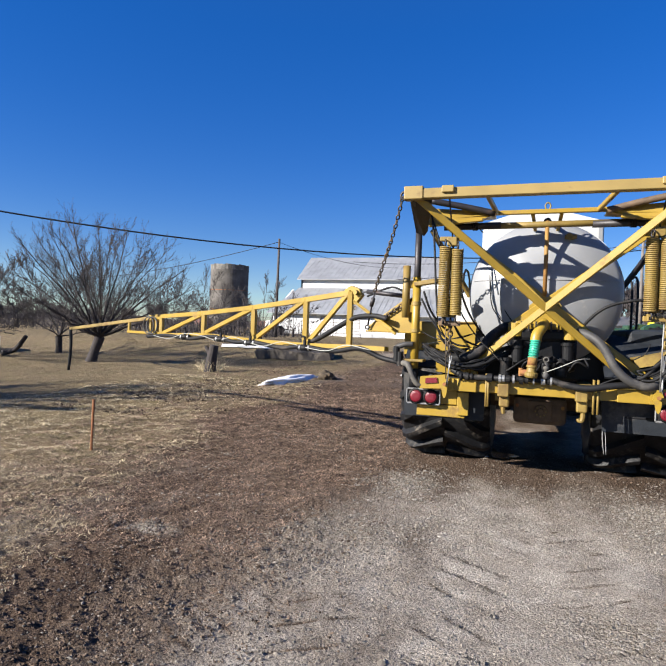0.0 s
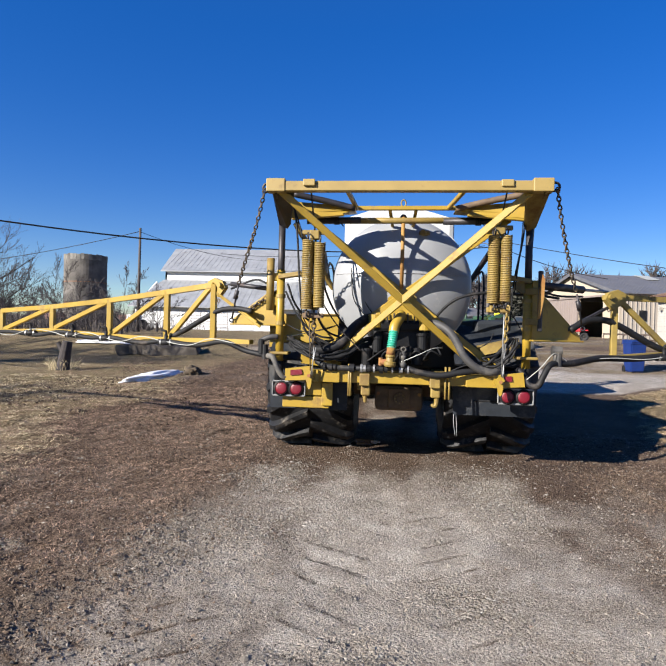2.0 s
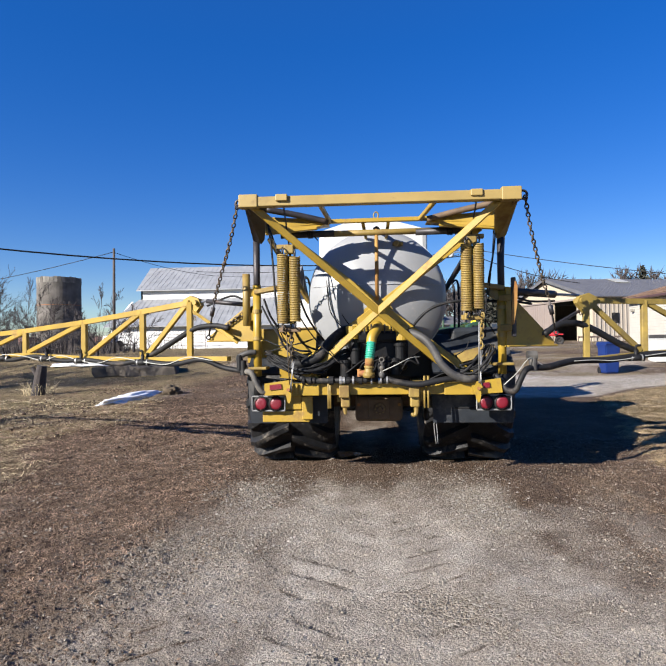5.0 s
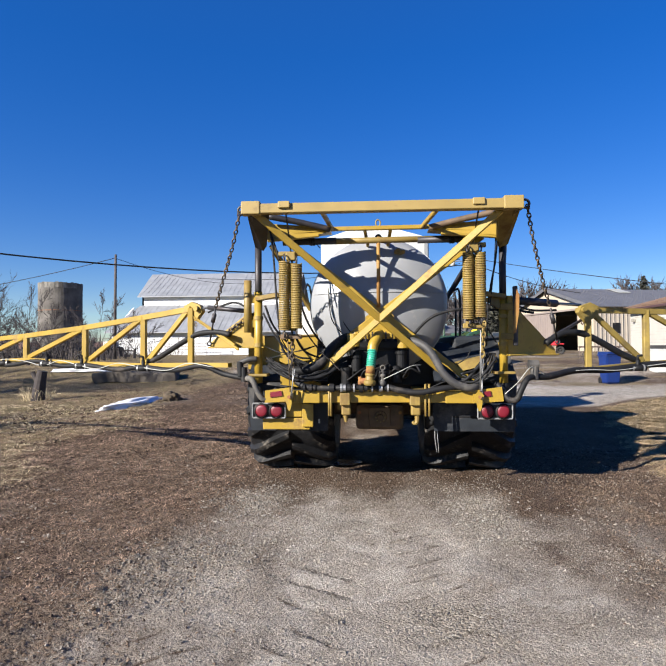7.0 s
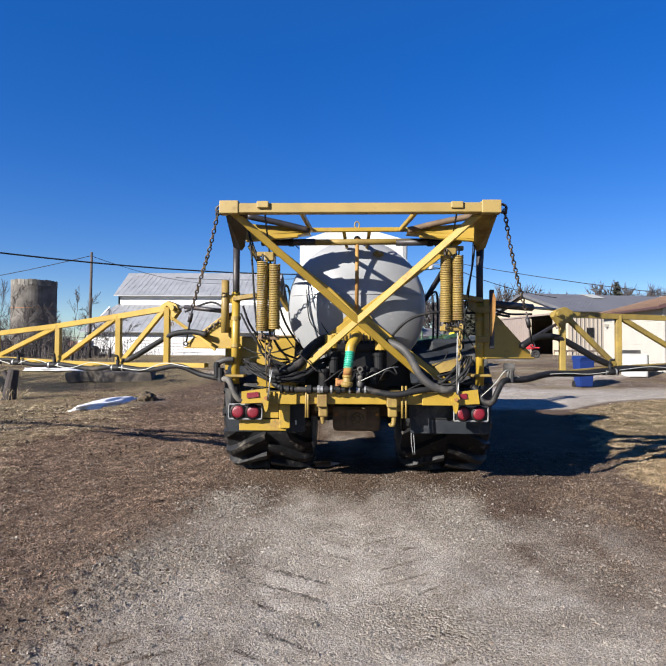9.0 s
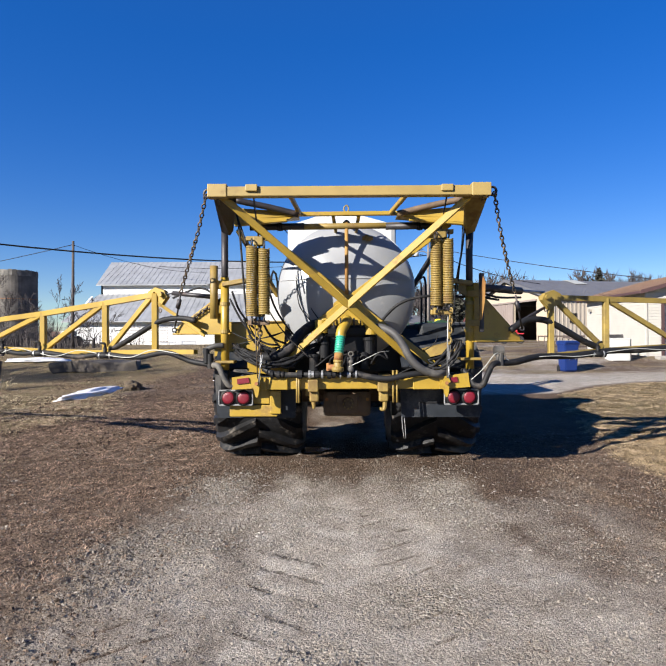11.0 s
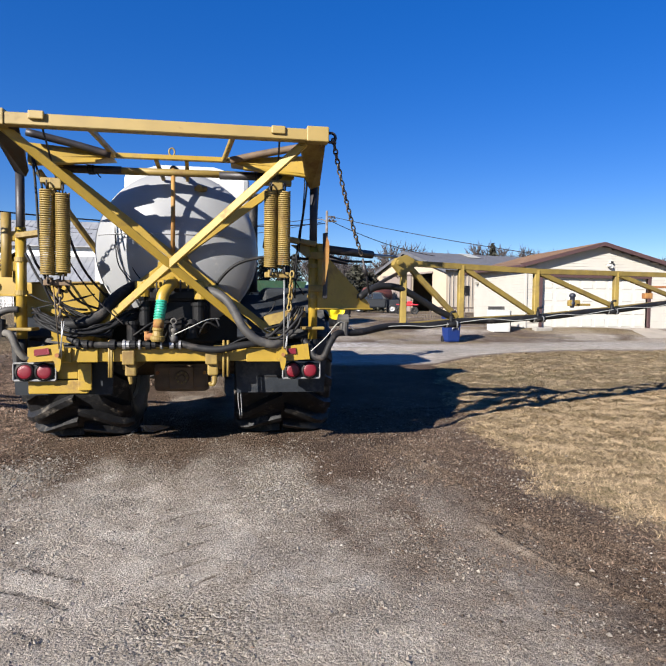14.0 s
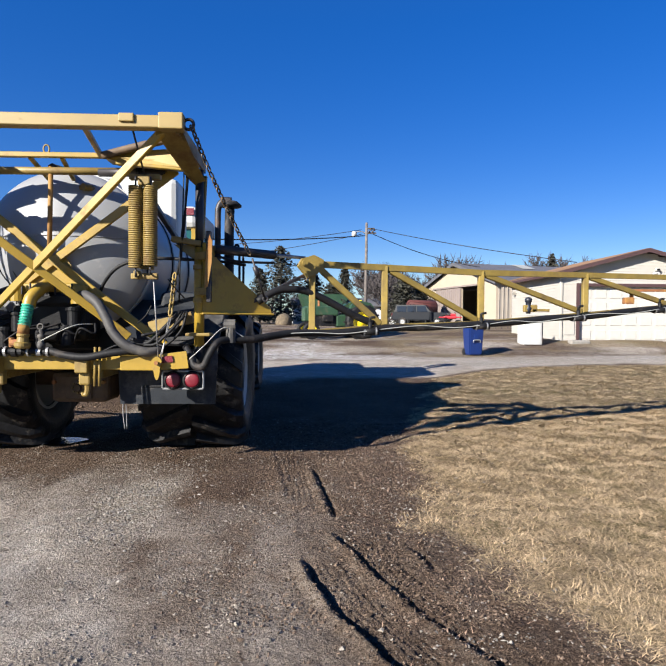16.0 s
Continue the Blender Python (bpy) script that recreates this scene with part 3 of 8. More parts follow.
rng = np.random.RandomState(5)
N = 190000
sx, sy = rng.uniform(-4.2, 4.4, N), 1.8 + 7.5 * rng.rand(N) ** 1.5
sg, sr, sm = zones(sx, sy)
clump = fbm(sx, sy, 71, 3, 0.35)
keep = rng.rand(N) < np.clip(sr * 1.1 * step(clump, 0.36, 0.6) + 0.1 * step(clump, 0.4, 0.6) + 0.03, 0, 1) * (1 - 0.8 * sg)
sx, sy = sx[keep], sy[keep]
size = 0.0024 + 0.0062 * rng.rand(len(sx)) ** 3 + 0.010 * (rng.rand(len(sx)) < 0.02) * rng.rand(len(sx)) + 0.0004 * sy
dirs = np.array([(1, 0, 0), (-1, 0, 0), (0, 1, 0), (0, -1, 0), (0, 0, 1), (0, 0, -1)], float)
tri = np.array([(0, 2, 4), (2, 1, 4), (1, 3, 4), (3, 0, 4), (2, 0, 5), (1, 2, 5), (3, 1, 5), (0, 3, 5)])
n = len(sx)
rad = size[:, None] * rng.uniform(0.6, 1.25, (n, 6)) * np.array([1.2, 1.2, 0.95, 0.95, 0.75, 0.75])
ang = rng.rand(n) * 6.283
v = dirs[None] * rad[:, :, None] + rng.normal(0, 0.18, (n, 6, 3)) * size[:, None, None]
ca, sa = np.cos(ang)[:, None], np.sin(ang)[:, None]
v = np.stack([v[..., 0] * ca - v[..., 1] * sa, v[..., 0] * sa + v[..., 1] * ca, v[..., 2]], -1)
v += np.stack([sx, sy, height_at(sx, sy) + size * 0.3], 1)[:, None]
f = tri[None] + 6 * np.arange(n)[:, None, None]
STONE = paint("limestone_gravel", (0.17, 0.148, 0.122, 1), 0.9, spread=0.15, scale=30, bump=0, island=0.55)
STONE_DULL = paint("dusty_limestone", (0.115, 0.097, 0.08, 1), 0.9, spread=0.2, scale=30, bump=0, island=0.6)
scatter("gravel", v.reshape(-1, 3), f.reshape(-1, 3), STONE, "loose pale limestone gravel on the drive", "gravel")


def lumps(n, xr, yr, seed, weight, lo, hi, flat, mat, name, label, category):
    """Loose bits lying on the ground, each a little angular lump."""
    rng = np.random.RandomState(seed)
    x, y = rng.uniform(*xr, n), yr[0] + (yr[1] - yr[0]) * rng.rand(n) ** 1.4
    keep = rng.rand(n) < weight(x, y)
    x, y = x[keep], y[keep]
    n = len(x)
    size = lo + (hi - lo) * rng.rand(n) ** 3 + 0.0005 * y
    v = dirs[None] * (size[:, None] * rng.uniform(0.5, 1.3, (n, 6)))[:, :, None] * np.array([1.15, 1.0, flat]) + rng.normal(0, 0.22, (n, 6, 3)) * size[:, None, None]
    v += np.stack([x, y, height_at(x, y) + size * 0.25], 1)[:, None]
    f = tri[None] + 6 * np.arange(n)[:, None, None]
    return scatter(name, v.reshape(-1, 3), f.reshape(-1, 3), mat, label, category)


def soft_soil(x, y):
    g, r, m = zones(x, y)
    return np.clip(m * (1 - 0.7 * g) * step(np.abs(x - 0.5), 1.2, 2.0) * (0.15 + 0.85 * step(fbm(x, y, 72, 3, 0.3), 0.4, 0.62)) + 0.05 * m, 0, 1)


PALE = paint("pale_limestone_chips", (0.215, 0.195, 0.168, 1), 0.9, spread=0.15, scale=30, bump=0, island=0.45)
CLOD = paint("crumbled_mud", (0.1, 0.072, 0.053, 1), 0.95, spec=0.1, spread=0.25, scale=12, bump=0, island=0.65)
lumps(150000, (-4.6, 4.3), (1.8, 9.0), 201, soft_soil, 0.003, 0.010, 0.8, CLOD, "soil_crumbs", "dark crumbs of drying mud", "soil")
lumps(1300, (-4.4, 4.0), (1.8, 7.5), 203, lambda x, y: 0.25 + 0.6 * step(-x, 1.0, 2.0) + 0.5 * step(x, 2.4, 3.0), 0.005, 0.017, 0.6, STONE, "gravel", "scattered single pale stones", "gravel")


def pale_heap(x, y):
    w = 0.0
    for cx, cy, rx, ry in ((-1.15, 5.85, 0.42, 0.62), (1.02, 5.6, 0.3, 0.8), (-2.68, 3.81, 0.28, 0.1), (3.35, 5.35, 0.14, 0.08), (3.36, 3.6, 0.2, 0.05), (-0.75, 4.75, 0.35, 0.4)):
        w = w + np.exp(-(((x - cx) / rx) ** 2 + ((y - cy) / ry) ** 2))
    return np.clip(w * (0.1 + 0.7 * step(fbm(x, y, 76, 3, 0.14), 0.42, 0.62)), 0, 1)


lumps(60000, (-3.2, 4.0), (3.0, 8.0), 209, pale_heap, 0.003, 0.013, 0.6, PALE, "gravel", "heaped pale limestone chips on the drive", "gravel")


def stony_edge(x, y):
    return np.clip(1.1 * zones(x, y)[1] * step(fbm(x, y, 74, 3, 0.3), 0.42, 0.6) * step(-x, 0.4, 0.9), 0, 1)


lumps(6000, (-3.2, -0.3), (2.2, 7.0), 205, stony_edge, 0.004, 0.017, 0.6, STONE_DULL, "gravel", "coarse angular limestone along the drive's edge", "gravel")
lumps(900, (-2.9, -1.0), (2.0, 3.9), 207, lambda x, y: np.exp(-((x - (-2.75 + 1.45 * np.clip((y - 1.6) / 3.0, 0, 1))) / 0.3) ** 2), 0.006, 0.018, 0.8, CLOD, "soil_clods", "dark clods of churned soil", "soil")


def blades(n, xr, yr, power, lawn_min, seed, lo, hi, mat, name, label, weight=None, flat=1.0, per=1, wide=1.0, near=True, loose=0.018):
    """Blades of grass; with per above one they stand in tufts that lean one way."""
    rng = np.random.RandomState(seed)
    x = rng.uniform(*xr, n)
    y = yr[0] + (yr[1] - yr[0]) * rng.rand(n) ** power
    g = zones(x, y)[0] if weight is None else weight(x, y)
    k = rng.rand(n) < np.clip((g - lawn_min) * 2.2, 0, 1) * (0.7 + 0.3 * step(fbm(x, y, seed + 1, 3, 0.3), 0.32, 0.6))
    x, y = x[k], y[k]
    n = len(x)
    flow = fbm(x, y, seed + 2, 2, 0.16) * 9.0 + rng.normal(0, 1.5 if per == 1 else 0.8, n)
    if per > 1:
        x, y, flow = np.repeat(x, per), np.repeat(y, per), np.repeat(flow, per)
        n = len(x)
        x, y, flow = x + rng.normal(0, loose, n), y + rng.normal(0, loose, n), flow + rng.normal(0, 0.4 + 20 * loose, n)
    z = height_at(x, y)
    ln = rng.uniform(lo, hi, n)
    lie = rng.uniform(0.08, 0.85, n) * flat
    d = np.stack([np.cos(flow), np.sin(flow)], 1)
    side = np.stack([-d[:, 1], d[:, 0]], 1) * (wide * (0.001 + 0.00036 * y))[:, None]
    base = np.stack([x, y, z - 0.005], 1)
    midh, toph = ln * 0.55 * np.sin(lie), ln * np.sin(lie * 0.8) * 0.8
    out = []
    for sgn in (1, -1):
        out.append(base + np.concatenate([side * sgn, np.zeros((n, 1))], 1))
    for sgn in (1, -1) if near else ():
        out.append(base + np.concatenate([d * (ln * 0.5 * np.cos(lie))[:, None] + side * sgn * 0.8, midh[:, None]], 1))
    out.append(base + np.concatenate([d * (ln * np.cos(lie * 0.7))[:, None], toph[:, None]], 1))
    v = np.stack(out, 1).reshape(-1, 3)
    one = np.array([(0, 1, 3), (0, 3, 2), (2, 3, 4)] if near else [(0, 1, 2)])
    f = (one[None] + len(out) * np.arange(n)[:, None, None]).reshape(-1, 3)
    return scatter(name, v, f, mat, label, "grass")


STRAW = paint("dry_grass_blades", (0.37, 0.275, 0.165, 1), 0.9, spread=0.2, scale=3, bump=0, spec=0.1, island=0.5, dirt=(0.176, 0.145, 0.066, 1), dirt_amount=0.05, dirt_scale=1.2)
STRAW_DULL = paint("dull_grass_blades", (0.5, 0.41, 0.26, 1), 0.9, spec=0.1, spread=0.25, scale=3, bump=0, island=0.6, dirt=(0.132, 0.123, 0.0528, 1), dirt_amount=0.18, dirt_scale=1.5)
STRAW_EVEN = paint("pale_grass_blades", (0.36, 0.272, 0.165, 1), 0.9, spread=0.2, scale=3, bump=0, spec=0.1, island=0.5)
TURF_FAR = paint("mottled_turf_blades", (0.38, 0.3, 0.19, 1), 0.9, spread=0.25, scale=2, bump=0, spec=0.1, island=0.6, dirt=(0.13, 0.105, 0.05, 1), dirt_amount=0.35, dirt_scale=1.3)
LITTER = paint("brown_plant_litter", (0.215, 0.145, 0.1, 1), 0.95, spec=0.1, spread=0.3, scale=3, bump=0, island=0.85)
blades(42000, (2.9, 8.0), (2.8, 9.5), 1.35, 0.06, 81, 0.035, 0.095, STRAW, "dry_grass", "short straw-coloured winter grass", None, 0.7, 9, 0.85, loose=0.035)
blades(38000, (3.5, 15.0), (7.5, 17.3), 1.1, 0.2, 84, 0.04, 0.1, STRAW_EVEN, "dry_grass", "short straw-coloured winter grass", None, 0.6, 9, 1.2, False, 0.03)
blades(24000, (-9.5, -2.2), (2.4, 14.0), 1.25, 0.12, 87, 0.03, 0.075, STRAW_DULL, "dead_turf", "sparse brown winter turf", None, 0.75, 8, 0.9, loose=0.03)
blades(26000, (-22.0, -4.0), (6.0, 24.0), 1.0, 0.15, 90, 0.04, 0.09, TURF_FAR, "dead_turf", "sparse brown winter turf", None, 0.6, 7, 1.0, False, 0.05)


def littered(x, y):
    g, r, m = zones(x, y)
    return np.clip(m * (step(-x, 1.2, 2.2) + step(x, 2.6, 3.2)) * (1 - r) * (0.1 + 0.9 * step(fbm(x, y, 73, 3, 0.5), 0.4, 0.6)), 0, 1)


blades(180000, (-7.0, 4.3), (2.2, 10.0), 1.2, 0.05, 93, 0.015, 0.06, LITTER, "plant_litter", "brown bits of dead plants on the mud", littered, 0.45)
BROWN_TURF = paint("matted_brown_turf", (0.29, 0.2, 0.142, 1), 0.95, spec=0.1, spread=0.3, scale=3, bump=0, island=0.6)


def matted(x, y):
    g, r, m = zones(x, y)
    return np.clip(m * step(-x, 1.3, 2.1) * step(y, 3.0, 4.2) * (1 - r) * (0.25 + 0.75 * step(fbm(x, y, 79, 3, 0.4), 0.36, 0.56)), 0, 1)


blades(30000, (-6.5, -1.2), (3.0, 13.0), 1.2, 0.03, 99, 0.025, 0.07, BROWN_TURF, "dead_turf", "matted brown dead grass on soft soil", matted, 0.7, 6, 0.9, loose=0.03)
blades(60000, (-9.0, -0.8), (8.5, 20.0), 1.0, 0.05, 96, 0.03, 0.1, LITTER, "plant_litter", "brown bits of dead plants on the mud", littered, 0.5, 1, 1.2)
lumps(16000, (-8.0, -0.8), (8.0, 18.0), 211, lambda x, y: 0.8 * step(fbm(x, y, 78, 3, 0.6), 0.42, 0.62), 0.008, 0.03, 0.6, CLOD, "soil_crumbs", "dark crumbs of drying mud", "soil")

# puddle with a skin of ice under the machine
pm = bmesh.new()
ring_ = [pm.verts.new((0.2 * (1 + 0.3 * math.sin(3 * a + 1)) * math.cos(a) + 0.02 * math.sin(7 * a), 0.26 * (1 + 0.25 * math.cos(2 * a)) * math.sin(a), 0)) for a in (2 * math.pi * k / 28 for k in range(28))]
pm.faces.new(ring_)
pud = part("puddle", pm, paint("ice_skin", (0.088, 0.106, 0.132, 1), 0.1, spread=0.3, scale=9, bump=0.25, bump_scale=25))
pud.matrix_basis = pose(-0.36, 7.75, 0.045)
tagged(pud, "small frozen puddle on the dirt under the machine", "puddle", kind="structure")

# ---- the field sprayer ----
sprayer = thing("field_sprayer", "old yellow field sprayer with white tank and unfolded booms", "sprayer", Matrix.Translation((0.137, 6.2, 0)))


def P(x, y, z):
    return Vector((x - 0.137, y - 6.2, z))


def sbar(name, p, q, w, h, mat=None, label="", parent=None, **kw):
    return part(name, bar(bmesh.new(), P(*p), P(*q), w, h, **kw), mat or YELLOW, parent or sprayer, label)


def stube(name, pts, r, mat, label="", parent=None, seg=8, n=6, r2=None):
    return part(name, tube(bmesh.new(), [P(*p) for p in pts], r, seg, n, r2), mat, parent or sprayer, label, smooth=True)


def sbox(name, c, s, mat, label="", parent=None, bevel=0.008, rot=None):
    return part(name, box(bmesh.new(), P(*c), s, rot, bevel), mat, parent or sprayer, label)


def splate(name, pts, thick, mat, label="", parent=None):
    return part(name, plate(bmesh.new(), [P(*p) for p in pts], thick), mat, parent or sprayer, label)


# upper lift frame
top_beam = sbar("top_beam", (-1.21, 5.545, 2.946), (1.487, 5.575, 2.955), 0.10, 0.094, FADED, label="long yellow box beam across the rear top")
for s, x, y, z in ((-1, -1.13, 5.545, 2.955), (1, 1.395, 5.575, 2.963)):
    sbox("end_sleeve", (x, y, z), (0.185, 0.118, 0.126), FADED, parent=top_beam)
for x, y, z in ((-0.80, 5.485, 2.975), (1.065, 5.515, 2.975)):
    sbox("mount_block", (x, y, z), (0.115, 0.03, 0.065), FADED, parent=top_beam)
for s, xb, xp, yb, yp in ((-1, -1.13, -1.20, 5.56, 6.30), (1, 1.42, 1.475, 5.59, 6.36)):
    # tapered side arms from the beam forward to the posts
    bm = bmesh.new()
    plate(bm, [P(xb, yb, 2.99), P(xb, yb, 2.88), P(xp, yp - 0.06, 2.80), P(xp, yp + 0.10, 2.80), P(xp, yp + 0.12, 2.92), P(xb, yb + 0.3, 3.0)], (0.02 * s, 0, 0))
    plate(bm, [P(xb + 0.05 * s, yb + 0.02, 2.90), P(xb - 0.17 * s, yb + 0.02, 2.90), P(xp - 0.10 * s, yp - 0.12, 2.70), P(xp - 0.05 * s, yp - 0.05, 2.66), P(xp + 0.04 * s, yp - 0.05, 2.70)], (0, 0.012, 0))
    part("side_arm", bm, STEEL_DARK if s < 0 else YELLOW_WORN, sprayer, "dark tapered arm" if s < 0 else "yellow tapered arm")
    sbar("arm_brace", *(((xp - 0.12 * s, yp + 0.06, 2.74), (-0.70, 6.95, 2.05)) if s < 0 else ((1.07, 6.30, 2.47), (1.03, 7.7, 2.24))), 0.05, 0.05, STEEL_DARK if s > 0 else YELLOW_WORN)
rear_bar = sbar("rear_bar", (-0.62, 6.30, 2.895), (0.86, 6.31, 2.905), 0.05, 0.045, label="thin yellow cross bar")
for a, b in (((-0.44, 5.62, 2.93), (-0.39, 6.30, 2.895)), ((0.70, 5.63, 2.95), (0.595, 6.30, 2.905))):
    sbar("strut", a, b, 0.04, 0.045)
for x in (-0.03, 0.25):
    sbar("short_strut", (x, 6.31, 2.88), (x + (0.03 if x < 0.1 else -0.02), 6.62, 2.76), 0.035, 0.035)
part("lifting_ring", ring(bmesh.new(), P(0.115, 6.31, 2.955), (0, 1, 0), 0.026, 0.008, 16, 6, 1.4, (0, 0, 1)), YELLOW_WORN, sprayer, smooth=True)
cross_pipe = stube("cross_pipe", [(-0.95, 6.38, 2.77), (1.20, 6.39, 2.79)], 0.034, YELLOW_WORN, "round yellow cross pipe", n=0, seg=14)
for a, b in ((-0.95, -0.35), (0.55, 1.15)):
    stube("pipe_sleeve", [(a, 6.38, 2.772), (b, 6.38, 2.78)], 0.037, STEEL_DARK, "dark scuffed sleeve", cross_pipe, 14, 0)
for x in (-0.62, 0.92):
    bm = bmesh.new()
    for k in range(5):
        ring(bm, P(x + (k - 2) * 0.012, 6.38, 2.775), (1, 0.2 * (k % 2), 0.1), 0.042, 0.006, 12, 5)
    for k in range(4):
        tube(bm, [P(x, 6.37, 2.80), P(x + 0.06 * (k - 1.5), 6.35, 2.85 - 0.05 * k)], 0.006, 5, 0)
    part("wire_wrap", bm, BLACK, cross_pipe)
for s, xo, xi in ((-1, -1.08, -0.40), (1, 1.36, 0.66)):
    # folded-boom cradles under the beam ends
    bm = bmesh.new()
    plate(bm, [P(xo, 6.12, 2.93), P(xi - 0.1 * s * -1, 6.18, 2.90), P(xi, 6.18, 2.86), P(xi + 0.1 * s, 6.16, 2.82), P(xo, 6.10, 2.76)], (0, 0.012, 0))
    plate(bm, [P(xo, 6.12, 2.80), P(xi, 6.16, 2.855), P(xi, 6.42, 2.855), P(xo, 6.42, 2.80)], (0, 0, 0.012))
    bar(bm, P(xo, 6.14, 2.75), P(xi + 0.12 * s, 6.16, 2.80), 0.06, 0.03)
    part("boom_cradle", bm, YELLOW, sprayer, "yellow folded steel cradle")
    stube("cradle_arm", [(xo - 0.02 * s, 6.02, 2.99), (xo + (xi - xo) * 0.55, 6.10, 2.93), (xi, 6.16, 2.865)], 0.033, STEEL_DARK if s < 0 else RUST_DARK, "dark scuffed round arm", seg=10)

# rear posts
for s, x, y, dz in ((-1, -1.215, 6.30, 0.0), (1, 1.46, 6.345, 0.02)):
    post = stube("post", [(x, y, 1.90), (x, y, 2.80)], 0.038, STEEL_DARK, "dark steel inner tube", n=0, seg=16)
    stube("post_sleeve", [(x, y, 1.16), (x, y, 2.21 if s < 0 else 2.10)], 0.046, YELLOW, "yellow round sleeve", post, 18, 0)
    for z in (1.62, 1.92):
        part("collar", lathe(bmesh.new(), [(0.046, -0.02), (0.056, -0.02), (0.056, 0.02), (0.046, 0.02)], P(x, y, z), (0, 0, 1), 18), YELLOW_WORN, post, smooth=False)
    sbox("flange", (x, y + 0.02, 1.29 + dz), (0.22, 0.2, 0.03), YELLOW_WORN, parent=post)
    stube("post_foot", [(x, y, 0.98), (x, y, 1.20)], 0.05, BLACK, "black rubber boot", post, 14, 0)
    sbar("post_bracket", (x + 0.02 * s, y - 0.02, 2.13), (x - 0.24 * s, y - 0.04, 2.17), 0.10, 0.05, YELLOW_WORN, "", post)

sbar("pipe_stay", (1.50, 6.39, 2.76), (1.47, 6.40, 2.18), 0.03, 0.045, YELLOW_WORN)
# crossed braces
sbar("cross_brace", (-1.10, 5.60, 2.92), (0.84, 6.32, 1.285), 0.035, 0.07, label="long yellow diagonal brace")
sbar("cross_brace", (1.32, 5.645, 2.935), (-0.70, 6.34, 1.17), 0.04, 0.07, label="long yellow diagonal brace")
for a, b in (((-0.93, 6.36, 2.80), (1.14, 6.42, 1.20)), ((1.25, 6.36, 2.80), (-0.86, 6.42, 1.22))):
    sbar("rear_brace", a, b, 0.035, 0.075, YELLOW)
splate("centre_gusset", [(0.06, 6.41, 2.0), (0.24, 6.41, 2.0), (0.29, 6.41, 1.93)] + [(0.12 + 0.25 * math.cos(a), 6.41, 1.70 + 0.22 * math.sin(a)) for a in (0.9, 0.6, 0.3, 0.0)] + [(0.12 + 0.25 * math.cos(a), 6.41, 1.70 + 0.22 * math.sin(a)) for a in (3.14, 2.84, 2.54, 2.24)] + [(-0.03, 6.41, 1.93)], (0, 0.014, 0), YELLOW, "yellow centre plate")
for k in range(7):
    x = -0.10 + 0.073 * k
    part("stud", cyl(bmesh.new(), P(x, 6.30, 1.66), P(x, 6.30, 1.76), 0.009, 6), STEEL_DARK, sprayer)

